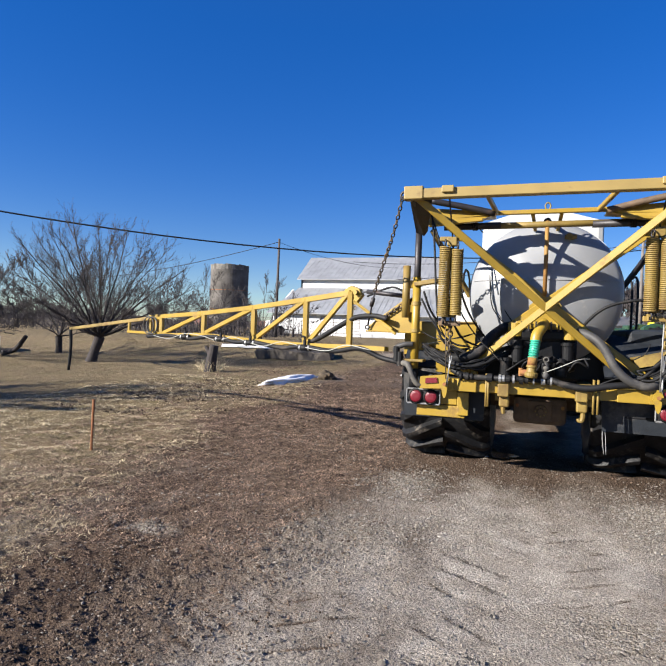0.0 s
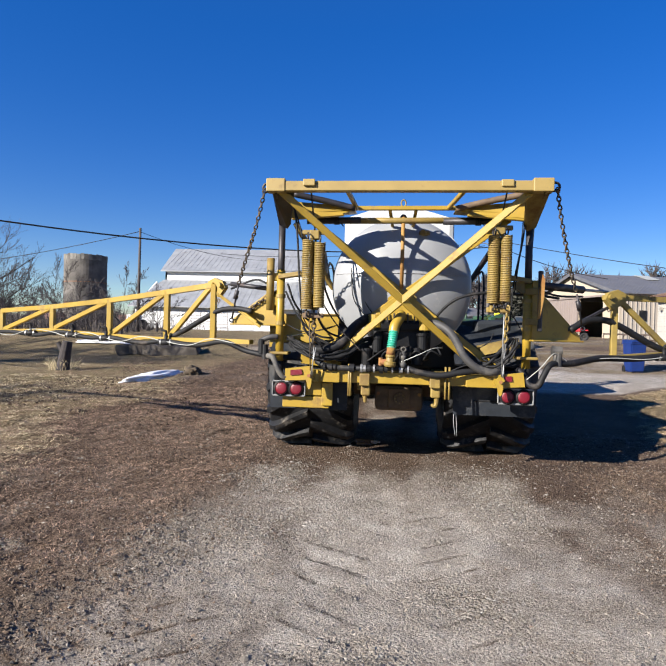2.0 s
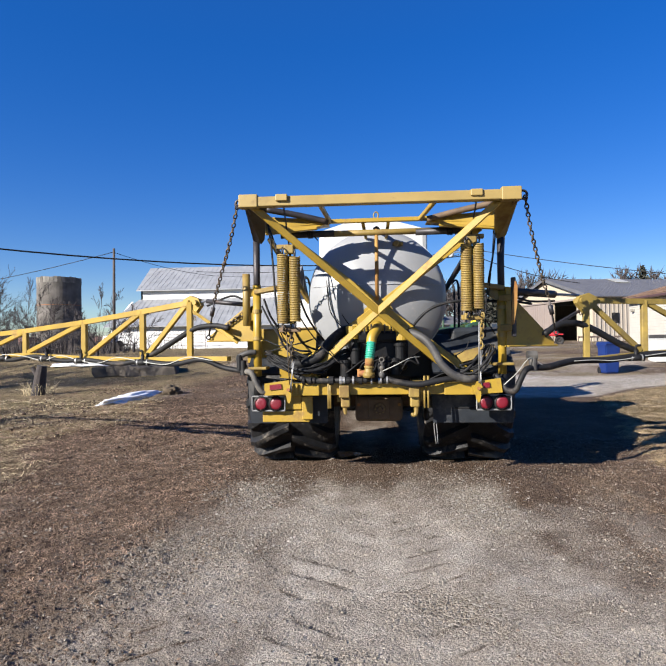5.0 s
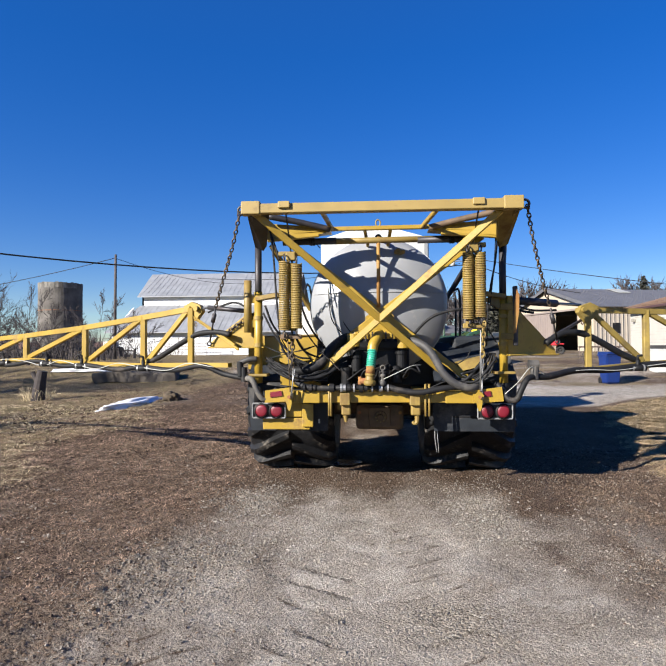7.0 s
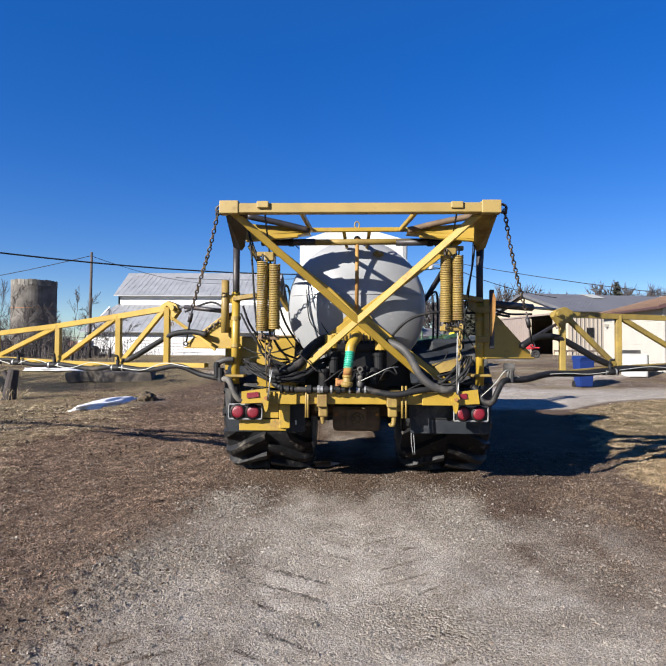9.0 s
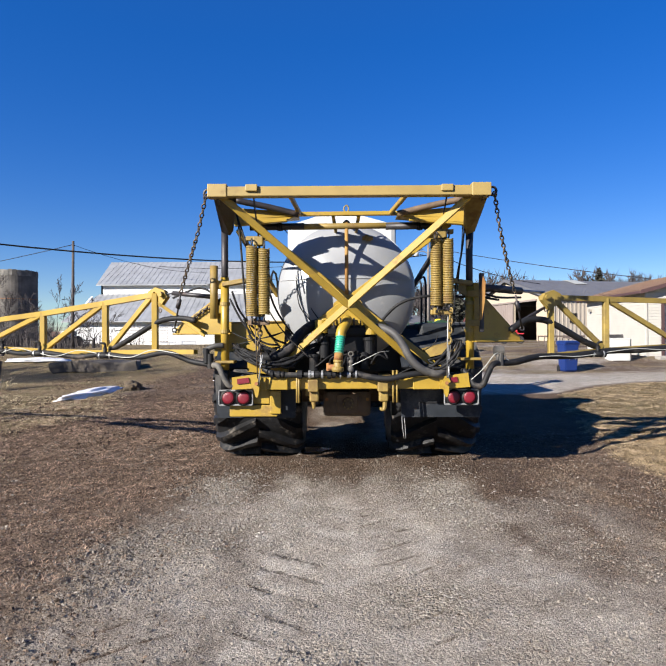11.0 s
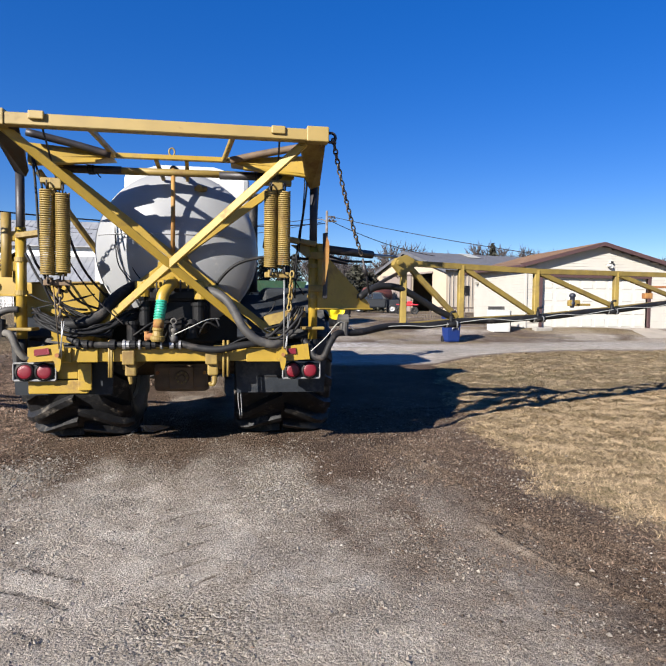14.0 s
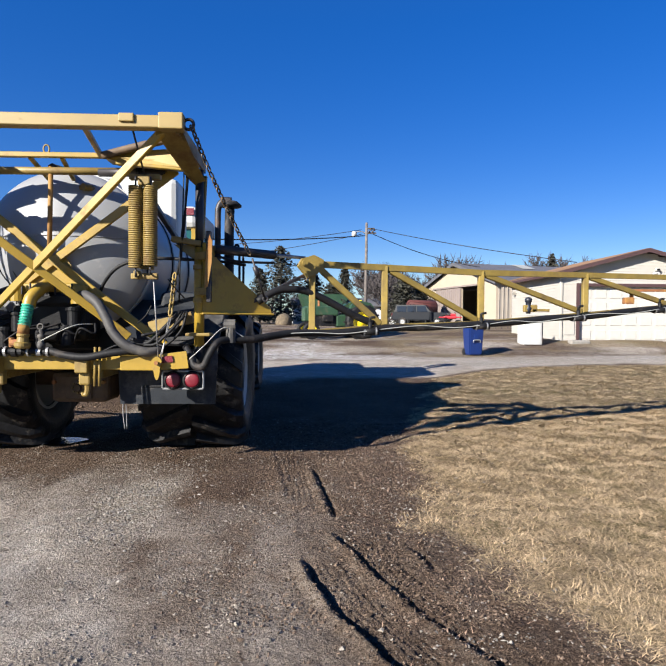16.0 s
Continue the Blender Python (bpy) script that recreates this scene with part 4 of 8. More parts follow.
# spring packs
for s, xs, ztop, zbot in ((-1, (-0.862, -0.735, -0.80), 2.49, 1.77), (1, (1.02, 1.14, 1.08), 2.55, 1.87)):
    for k, x in enumerate(xs):
        y = 5.90 if k < 2 else 6.03
        a, b = ztop - 0.03 * (k == 1) * (s < 0), zbot + 0.02 * (k == 1)
        sp = part("coil_spring", spring_mesh(P(x, y, b), P(x, y, a), 0.052, 0.0082, 38), YELLOW_WORN, sprayer, "worn yellow coil spring", smooth=True)
        for z in (a, b):
            sg = 1 if z == a else -1
            part("spring_hook", ring(bmesh.new(), P(x, y, z + 0.035 * sg), (1, 0.3, 0), 0.03, 0.008, 12, 6, 1.2, (0, 0, 1)), STEEL_DARK, sp, smooth=True)
    xc = sum(xs) / 3
    bm = bmesh.new()
    box(bm, P(xc, 5.97, ztop + 0.085), (0.26, 0.06, 0.045), None, 0.006)
    box(bm, P(xc, 5.96, ztop + 0.055), (0.10, 0.09, 0.09), None, 0.01)
    part("spring_hanger", bm, YELLOW_WORN, sprayer, "yellow spring hanger bracket")
    bm = bmesh.new()
    box(bm, P(xc, 5.95, zbot - 0.065), (0.22, 0.045, 0.05), None, 0.006)
    box(bm, P(xc - 0.06, 5.94, zbot - 0.055), (0.04, 0.08, 0.07), None, 0.006)
    cyl(bm, P(xc - 0.05, 5.90, zbot - 0.06), P(xc - 0.05, 6.0, zbot - 0.06), 0.018, 10)
    part("lower_bracket", bm, RUST_DARK if s < 0 else YELLOW_WORN, sprayer)
    xr = xc + (0.04 * s if s < 0 else 0.07)
    stube("spring_rod", [(xr, 5.96, zbot - 0.07), (xr + 0.01, 6.08, 1.10)], 0.0065, CHAIN if s < 0 else STEEL, "thin steel rod", n=0)
    stube("cable", [(xc, 5.95, ztop + 0.1), (xc, 5.62, 2.92)], 0.008, STEEL_DARK, n=0)
    pull = part("pulley_block", plate(bmesh.new(), [P(xr + 0.048 * math.cos(a) * (1.0 if math.sin(a) > 0 else 0.6), 6.06, 1.05 + (0.075 if math.sin(a) > 0 else 0.13) * math.sin(a)) for a in (2 * math.pi * k / 14 for k in range(14))], (0, 0.03, 0)), YELLOW, sprayer, "yellow pulley block")
    part("sheave", lathe(bmesh.new(), [(0.0, -0.010), (0.018, -0.010), (0.018, 0.0), (0.008, 0.006), (0.0, 0.006)], P(xr, 6.045, 1.07), (0, 1, 0), 14), RUST, pull)
    part("chain", chain_mesh([P(xr + 0.05, 5.95, zbot - 0.05), P(xr + 0.045, 6.0, zbot - 0.22), P(xr + 0.03, 6.04, zbot - 0.42)] if s < 0 else [P(1.25, 6.30, 1.86), P(1.235, 6.28, 1.66), P(1.215, 6.25, 1.45)], 0.07, 0.009), CHAIN if s < 0 else YELLOW_WORN, sprayer, "short rusty chain", smooth=True)
    for d in (0.0, 0.02):
        stube("cable", [(xr + 0.05 + d, 6.02, zbot - 0.4) if s < 0 else (1.21 + d, 6.25, 1.46), (xr + 0.03 - d, 6.06, 1.05)], 0.005, STEEL, n=0, seg=6)

# lift chains at the ends of the beam
for pts in ([(-1.245, 5.55, 2.93), (-1.385, 5.80, 2.62), (-1.57, 6.08, 2.27), (-1.69, 6.27, 2.04)], [(1.535, 5.6, 2.95), (1.645, 5.81, 2.65), (1.82, 6.10, 2.25), (1.945, 6.28, 2.0)]):
    part("lift_chain", chain_mesh([P(*p) for p in pts], 0.056, 0.0075), CHAIN, sprayer, "heavy rust-brown lift chain", smooth=True)
    a, b = Vector(pts[0]), Vector(pts[-1])
    s = -1 if a.x < 0 else 1
    part("chain_hook", ring(bmesh.new(), P(a.x - 0.02 * s, a.y, a.z + 0.01), (0, 1, 0), 0.04, 0.013, 14, 6), STEEL_DARK, sprayer, smooth=True)
    bm = bmesh.new()
    cyl(bm, P(b.x, b.y, b.z), P(b.x + 0.10 * s, b.y + 0.12, 1.66), 0.010, 10)
    cyl(bm, P(b.x + 0.02 * s, b.y + 0.03, b.z - 0.07), P(b.x + 0.05 * s, b.y + 0.06, b.z - 0.16), 0.024, 10)
    ring(bm, P(b.x + 0.11 * s, b.y + 0.13, 1.64), (0, 1, 0), 0.022, 0.008, 12, 6)
    part("turnbuckle", bm, STEEL_DARK, sprayer, smooth=True)

# boom wings beside the posts
wl = splate("boom_wing", [(-1.20, 6.34, 1.60), (-1.80, 6.43, 1.60), (-1.79, 6.43, 1.66), (-1.36, 6.36, 1.97), (-1.25, 6.35, 1.97), (-1.20, 6.34, 1.9)], (0, 0.03, 0), YELLOW, "yellow triangular boom bracket")
sbar("wing_flange", (-1.14, 6.32, 1.595), (-1.80, 6.42, 1.595), 0.12, 0.018, YELLOW, parent=wl)
wr = splate("boom_wing", [(1.50, 6.30, 1.50), (2.10, 6.62, 1.50), (2.09, 6.62, 1.56), (1.62, 6.36, 2.0), (1.56, 6.32, 2.14), (1.50, 6.30, 2.14)], (-0.012, 0.03, 0), YELLOW, "yellow triangular boom bracket in the shade")
sbar("wing_flange", (1.48, 6.30, 1.50), (2.10, 6.63, 1.50), 0.12, 0.018, YELLOW, parent=wr)
stube("guide_tube", [(-1.33, 6.28, 1.76), (-1.33, 6.28, 2.335)], 0.043, YELLOW_WORN, "yellow round guide tube", n=0, seg=16)
for z in (1.86, 2.13):
    sbar("tube_clamp", (-1.33, 6.29, z), (-1.18, 6.31, z), 0.05, 0.09, YELLOW)
sbar("guide_tube", (1.565, 6.24, 1.60), (1.565, 6.24, 2.235), 0.045, 0.05, STEEL_DARK, "dark square guide tube")
splate("guide_strip", [(1.53, 6.2, 1.72), (1.56, 6.2, 1.74), (1.595, 6.2, 1.95), (1.60, 6.2, 2.14), (1.575, 6.2, 2.2), (1.545, 6.2, 2.05)], (0, 0.012, 0), RUST_PIPE, "rust-streaked yellow strip on the guide tube")
for z in (1.70, 2.02):
    sbar("tube_clamp", (1.57, 6.25, z), (1.44, 6.33, z), 0.06, 0.07, YELLOW_WORN)
splate("wing_arm", [(1.24, 6.30, 2.12), (1.62, 6.36, 2.12), (1.58, 6.34, 2.03), (1.40, 6.30, 2.0)], (0, 0.06, 0), YELLOW_WORN)
part("wing_chain", chain_mesh([P(-1.26, 6.31, 1.98), P(-1.45, 6.35, 1.86), P(-1.62, 6.38, 1.74)], 0.06, 0.008), CHAIN, sprayer, smooth=True)

# fold cylinders
for body, rod, end, r in ((((-1.33, 6.36, 2.00), (-1.83, 6.46, 2.055)), None, (-2.03, 6.50, 2.03), 0.026), (((1.60, 6.36, 2.09), (2.12, 6.66, 2.075)), None, (2.42, 6.74, 2.06), 0.042)):
    c = stube("fold_cylinder", body, r, STEEL_DARK, "black hydraulic fold cylinder", n=0, seg=14)
    stube("piston_rod", [body[1], end], r * 0.4, STEEL, "bright piston rod", c, 10, 0)
    s = -1 if body[0][0] < 0 else 1
    stube("hydraulic_hose", [(body[0][0], body[0][1] - 0.02, 2.03), (body[0][0] + 0.2 * s, body[0][1] + 0.05, 2.045 - 0.06 * s), (body[1][0], body[1][1], 2.0 + 0.0)], 0.012, BLACK, "", c)


def polybar(pts, w, h):
    """One rectangular bar through several points."""
    bm = bmesh.new()
    rows = []
    for i, p in enumerate(pts):
        d, s, u = frame_of(pts[min(i + 1, len(pts) - 1)] - pts[max(i - 1, 0)])
        rows.append([bm.verts.new(p + s * w / 2 * a + u * h / 2 * b) for a, b in ((-1, -1), (1, -1), (1, 1), (-1, 1))])
    for p, q in zip(rows, rows[1:]):
        for i in range(4):
            bm.faces.new((p[i], p[(i + 1) % 4], q[(i + 1) % 4], q[i]))
    bm.faces.new(rows[0][::-1])
    bm.faces.new(rows[-1])
    return bm


def boom(root, way, tops, bots, dist, mat, tip, tip_z):
    """A tapering truss boom: chords, with posts and diagonals as parts."""
    r, w = Vector(root), Vector((*way, 0)).normalized()
    at = lambda d, z: P(r.x + w.x * d, r.y + w.y * d, z)
    b = part("boom", polybar([at(-0.55 if r.x < 0 else -0.05, bots[0])] + [at(d, z) for d, z in zip(dist, bots)], 0.075, 0.05), mat, sprayer, "long yellow truss boom, unfolded")
    part("top_chord", polybar([at(d, z) for d, z in zip(dist, tops)], 0.06, 0.062), mat, b)
    for i in range(len(dist)):
        part("boom_post", bar(bmesh.new(), at(dist[i], bots[i] - 0.02), at(dist[i], tops[i] + 0.015), 0.065, 0.065), mat, b)
    for i in range(len(dist) - 1):
        part("diagonal", bar(bmesh.new(), at(dist[i] + 0.05, tops[i] - 0.02), at(dist[i + 1] - 0.05, bots[i + 1] + 0.03), 0.045, 0.06), mat, b)
    # root knuckle
    bm = bmesh.new()
    z = tops[0]
    plate(bm, [at(-0.16, z - 0.03), at(-0.12, z + 0.045), at(0.0, z + 0.085), at(0.10, z + 0.04), at(0.10, z - 0.06), at(-0.06, z - 0.14)], (w.y * 0.06, -w.x * 0.06, 0))
    cyl(bm, at(-0.1, z) + Vector((w.y, -w.x, 0)) * 0.09, at(-0.1, z) - Vector((w.y, -w.x, 0)) * 0.05, 0.03, 12)
    part("knuckle", bm, mat, b)
    # hinge and outer arm
    d0 = dist[-1]
    bm = bmesh.new()
    bar(bm, at(d0 + 0.12, bots[-1] - 0.02), at(d0 + 0.12, tops[-1] + 0.03), 0.05, 0.10)
    bar(bm, at(d0 + 0.3, bots[-1] - 0.02), at(d0 + 0.3, tops[-1] + 0.02), 0.05, 0.12)
    for z in (bots[-1] + 0.02, tops[-1] - 0.03):
        bar(bm, at(d0, z), at(d0 + 0.35, z), 0.08, 0.05)
    part("boom_hinge", bm, mat, b)
    part("outer_arm", bar(bmesh.new(), at(d0 + 0.3, tops[-1] - 0.03), at(tip, tip_z), 0.05, 0.06), YELLOW_WORN, b, "rusting outer boom arm")
    part("outer_arm", bar(bmesh.new(), at(d0 + 0.3, bots[-1] + 0.02), at(d0 + 1.1, bots[-1] + 0.02), 0.045, 0.045), mat, b)
    part("outer_post", bar(bmesh.new(), at(d0 + 1.05, bots[-1] + 0.02), at(d0 + 1.05, tops[-1] - 0.11), 0.045, 0.045), mat, b)
    # root tie rods
    for dz in (0.0, 0.05):
        part("tie_rod", bar(bmesh.new(), at(0.02, tops[0] - 0.06), at(-0.62 - dz, 1.62 - dz), 0.02, 0.03), mat if r.x < 0 else STEEL_DARK, b)
    return b, at


LW, RW = (-1.0, 0.415), (1.0, 0.33)
LD = [0.0, 0.73, 1.74, 2.90, 4.07]
RD = [0.0, 0.79, 1.97, 3.45, 4.85]
LB = [1.40, 1.387, 1.404, 1.445, 1.40]
RB = [1.33, 1.385, 1.43, 1.54, 1.66]
boom_l, atl = boom((-2.04, 6.49, 0), LW, [2.04, 1.962, 1.86, 1.77, 1.705], LB, LD, YELLOW, 7.5, 1.407)
boom_r, atr = boom((2.49, 6.73, 0), RW, [2.0, 1.995, 1.985, 2.01, 2.03], RB, RD, YELLOW_SHADED, 8.7, 1.88)

# spray lines slung under the booms
for b, at, D, B, s in ((boom_l, atl, LD, LB, -1), (boom_r, atr, RD, RB, 1)):
    n = Vector((0.0, -0.07, 0.0))
    q = 0.91 if s < 0 else 1.0
    d = [v * q for v in (-0.55, -0.2, 0.25, 0.8, 1.25, 1.86, 2.3, 2.9, 3.5, 4.2, 4.85)]
    z0 = [float(np.interp(v, D, B)) for v in d]
    sag = [0.0, 0.02, -0.03, 0.01, -0.03, 0.01, -0.02, 0.02, -0.035, 0.02, -0.01]
    pts = [at(v, z - (0.03 if s < 0 else 0.015) + g_ * (1.0 if s < 0 else 0.3)) + n for v, z, g_ in zip(d, z0, sag)]
    if s > 0:
        pts = [P(1.75, 6.25, 1.27), P(1.95, 6.35, 1.27)] + pts[1:]
    else:
        pts = [P(-1.35, 6.22, 1.26), P(-1.6, 6.3, 1.30)] + pts[1:]
    part("spray_hose", tube(bmesh.new(), pts, 0.029 if s < 0 else 0.037, 10, 6), BLACK, sprayer, "thick black rubber spray line under the boom", smooth=True)
    wig = [at(v, float(np.interp(v, D, B)) - 0.02 + (0.045 if s < 0 else 0.02) * math.sin(k * 2.1)) + Vector((0, -0.11, 0)) for k, v in enumerate([u * q for u in (-0.4, 0.0, 0.35, 0.8, 1.2, 1.6, 2.0, 2.35, 2.7, 3.1, 3.6, 4.1, 4.6)])]
    part("air_line", tube(bmesh.new(), wig, 0.0055, 6, 6), CABLE, sprayer, "thin whitish tubing clipped to the boom", smooth=True)
    for v in ((0.62, 1.95, 3.3, 4.6) if s > 0 else (0.69, 1.74, 2.4, 3.3)):
        c = at(v, float(np.interp(v, D, B)))
        bm = bmesh.new()
        cyl(bm, c + Vector((0, -0.09, -0.05)), c + Vector((0, -0.09, 0.06)), 0.021, 10)
        cyl(bm, c + Vector((-0.09, -0.09, -0.035)), c + Vector((0.09, -0.09, -0.035)), 0.037, 10)
        tube(bm, [c + Vector((0, -0.09, 0.06)), c + Vector((0.0, -0.10, 0.10)), c + Vector((0.05 * s, -0.10, 0.11))], 0.014, 8, 4)
        noz = part("nozzle_valve", bm, BLACK, b, "black spray valve with clamps", smooth=True)
        for q2 in (-0.06, 0.06):
            part("hose_clamp", lathe(bmesh.new(), [(0.038, -0.008), (0.041, -0.008), (0.041, 0.008), (0.038, 0.008)], c + Vector((q2, -0.09, -0.035)), (1, 0, 0), 12), STEEL, noz)
    # feed hose from the root up and down to the line
    part("feed_hose", tube(bmesh.new(), [at(-0.55, 1.74), at(-0.35, 1.77), at(-0.10, 1.75), at(0.12, 1.66), at(0.45, 1.50), at(0.66, 1.42)] if s < 0 else [at(-0.55, 1.62), at(-0.35, 1.73), at(-0.10, 1.74), at(0.12, 1.66), at(0.45, 1.50), at(0.66, 1.42)], 0.031 if s < 0 else 0.037, 10, 6), BLACK, sprayer, "corrugated feed hose", smooth=True)
    part("hose_chain", chain_mesh([at(-0.07, 1.92), at(-0.07, 1.80)], 0.04, 0.006), CHAIN, b)
# blue-capped sensor head and rusty bracket on the boom
c = atr(2.62, 1.56)
sn = part("sensor_head", lathe(bmesh.new(), [(0.0, 0.17), (0.028, 0.165), (0.04, 0.145), (0.04, 0.12), (0.03, 0.11), (0.03, 0.06), (0.038, 0.04), (0.024, -0.02), (0, -0.02)], c, (0, 0, 1), 16), paint("navy_cap", (0.00792, 0.00968, 0.0194, 1), 0.5), boom_r, "navy blue capped sensor head", smooth=True)
part("sensor_bracket", box(box(bmesh.new(), c + Vector((0.02, 0.0, 0.04)), (0.16, 0.05, 0.08), None, 0.01), c + Vector((0.14, 0.0, 0.02)), (0.2, 0.05, 0.03), None, 0.005), YELLOW_WORN, sn)
c = atr(4.35, 1.68)
part("foam_bracket", box(box(box(bmesh.new(), c + Vector((-0.16, 0, 0.04)), (0.12, 0.08, 0.08), None, 0.008), c + Vector((0.1, 0, 0.17)), (0.55, 0.03, 0.03), None, 0.004), c + Vector((-0.12, 0, 0.11)), (0.04, 0.03, 0.12), None, 0.004), RUST, boom_r, "rusty bracket on the boom")
# rusty dropper at the boom's end
e = atl(7.48, 1.40)
part("dropper", tube(bmesh.new(), [e, e + Vector((0.02, 0, -0.35)), e + Vector((-0.02, 0, -0.84))], 0.03, 8, 4), BLACK, boom_l, "hanging black rubber dropper", smooth=True)
ringm = bmesh.new()
for k in range(2):
    ring(ringm, atl(4.28 + 0.11 * k, 1.552) + Vector((0, -0.08, 0)), (0.3, 1, 0), 0.14, 0.012, 20, 6)
part("coiled_hose", ringm, HOSE, boom_l, "coiled hose at the hinge", smooth=True)

# lower rear frame
fr = sbar("frame_beam", (-0.98, 6.22, 1.06), (1.30, 6.25, 1.06), 0.10, 0.125, YELLOW, "yellow rear frame beam")
for x, w in ((-0.86, 0.22), (0.98, 0.34), (-0.62, 0.2)):
    sbox("frame_plate", (x, 6.155, 1.06), (w, 0.02, 0.13), YELLOW, parent=fr)
for x, pts in ((-0.25, [(0.0, 0.90), (0.004, 0.83), (0.008, 0.79)]), (0.49, [(0.015, 0.90), (0.025, 0.84), (0.015, 0.785), (-0.01, 0.78), (-0.018, 0.80)])):
    bm = bmesh.new()
    box(bm, P(x, 6.18, 1.04), (0.11, 0.16, 0.13), None, 0.01)
    box(bm, P(x + 0.01, 6.19, 0.925), (0.10, 0.08, 0.12), None, 0.016)
    tube(bm, [P(x + d, 6.19, z) for d, z in pts], 0.028, 8, 4, 0.016)
    part("tow_hook", bm, YELLOW_WORN, sprayer, "worn yellow tow hook")
for x in (-0.42, -0.40, 0.60, 0.64):
    stube("u_bolt", [(x, 6.14, 1.2), (x, 6.13, 0.86)], 0.012, YELLOW_WORN, parent=fr, n=0)
for s, x in ((-1, -0.95), (1, 1.25)):
    splate("corner_plate", [(x - 0.16, 6.12, 1.13), (x + 0.14, 6.12, 1.17), (x + 0.16, 6.12, 1.02), (x - 0.16, 6.12, 1.0)], (0, 0.02, 0), YELLOW)
    splate("reflector", [(x - 0.10, 6.105, 1.115), (x + 0.02, 6.105, 1.13), (x + 0.03, 6.105, 1.075), (x - 0.10, 6.105, 1.06)], (0, 0.006, 0), RED, "red reflector")
# tail panels, mudguards and lamps
for s, xo in ((-1, -1.24), (1, 1.50)):
    bm = bmesh.new()
    plate(bm, [P(xo - 0.12 * -s, 6.42, 1.20), P(xo - 0.09 * -s, 6.44, 0.66), P(xo + 0.78 * -s, 6.44, 0.66), P(xo + 0.80 * -s, 6.42, 1.08)], (0, 0.02, 0))
    plate(bm, [P(xo + 0.12 * s, 6.42, 1.20), P(xo + 0.12 * s, 6.95, 1.62), P(xo + 0.12 * s - 0.9 * s, 6.95, 1.62), P(xo + 0.12 * s - 0.9 * s, 6.42, 1.2)], (0, -0.02, 0.02))
    part("mudguard", bm, FENDER, sprayer, "black mudguard")
    cx_ = -1.085 if s < 0 else 1.34
    lp = sbox("lamp_panel", (cx_, 6.26, 0.905), (0.36, 0.06, 0.16), STEEL_DARK, "dark lamp box with a bare metal frame")
    for a_, b_ in (((cx_ - 0.18, 0.827), (cx_ + 0.18, 0.827)), ((cx_ - 0.18, 0.983), (cx_ + 0.18, 0.983)), ((cx_ - 0.18, 0.827), (cx_ - 0.18, 0.983)), ((cx_ + 0.18, 0.827), (cx_ + 0.18, 0.983))):
        part("lamp_frame", bar(bmesh.new(), P(a_[0], 6.222, a_[1]), P(b_[0], 6.222, b_[1]), 0.016, 0.02), STEEL, lp)
    for k in (0, 1):
        x = -1.167 + 0.165 * k if s < 0 else 1.422 - 0.165 * k
        tl = part("tail_lamp", lathe(bmesh.new(), [(0.0, -0.016), (0.03, -0.0155), (0.055, -0.013), (0.066, -0.006), (0.068, 0.02), (0.0, 0.02)], P(x, 6.215, 0.905), (0, 1, 0), 24), RED, sprayer, "round red tail lamp", smooth=True)
        part("lamp_rim", lathe(bmesh.new(), [(0.069, -0.016), (0.085, -0.010), (0.085, 0.025), (0.069, 0.025)], P(x, 6.215, 0.905), (0, 1, 0), 24), BLACK, tl, smooth=True)
bl = sbox("bumper_plate", (-0.905, 6.31, 0.755), (0.52, 0.05, 0.125), YELLOW, "yellow bumper plate")
sbox("bumper_plate", (-0.86, 6.30, 0.91), (0.26, 0.03, 0.16), YELLOW)
sbox("bumper_plate", (1.178, 6.46, 0.822), (0.555, 0.04, 0.293), YELLOW, "yellow rear plate with a slot")
# the plate is uncut; a black bar paints the slot's dark inside
sbox("slot", (1.11, 6.436, 0.822), (0.365, 0.012, 0.025), BLACK)

# axle
ax = part("axle_housing", cyl(bmesh.new(), P(-1.0, 7.75, 0.84), P(1.3, 7.75, 0.84), 0.15, 18), RUST_DARK, sprayer, "dark brown axle and gear housing")
part("gear_case", box(bmesh.new(), P(0.125, 7.22, 0.745), (0.58, 0.42, 0.31), None, 0.05), RUST_DARK, ax)
part("gear_cover", box(bmesh.new(), P(0.125, 7.0, 0.745), (0.26, 0.05, 0.24), None, 0.012), RUST_DARK, ax)
part("hub_plate", lathe(bmesh.new(), [(0.0, -0.05), (0.03, -0.05), (0.035, -0.02), (0.07, -0.02), (0.075, 0.0), (0, 0.0)], P(0.135, 6.975, 0.75), (0, 1, 0), 20), RUST_DARK, ax)
for k in range(8):
    a = 2 * math.pi * k / 8
    part("bolt", cyl(bmesh.new(), P(0.135 + 0.055 * math.cos(a), 6.93, 0.75 + 0.055 * math.sin(a)), P(0.135 + 0.055 * math.cos(a), 6.96, 0.75 + 0.055 * math.sin(a)), 0.009, 6), YELLOW_WORN, ax)
for x in (-0.12, 0.37):
    part("bolt", cyl(bmesh.new(), P(x, 6.97, 0.80), P(x, 7.02, 0.80), 0.02, 8), RUST, ax)


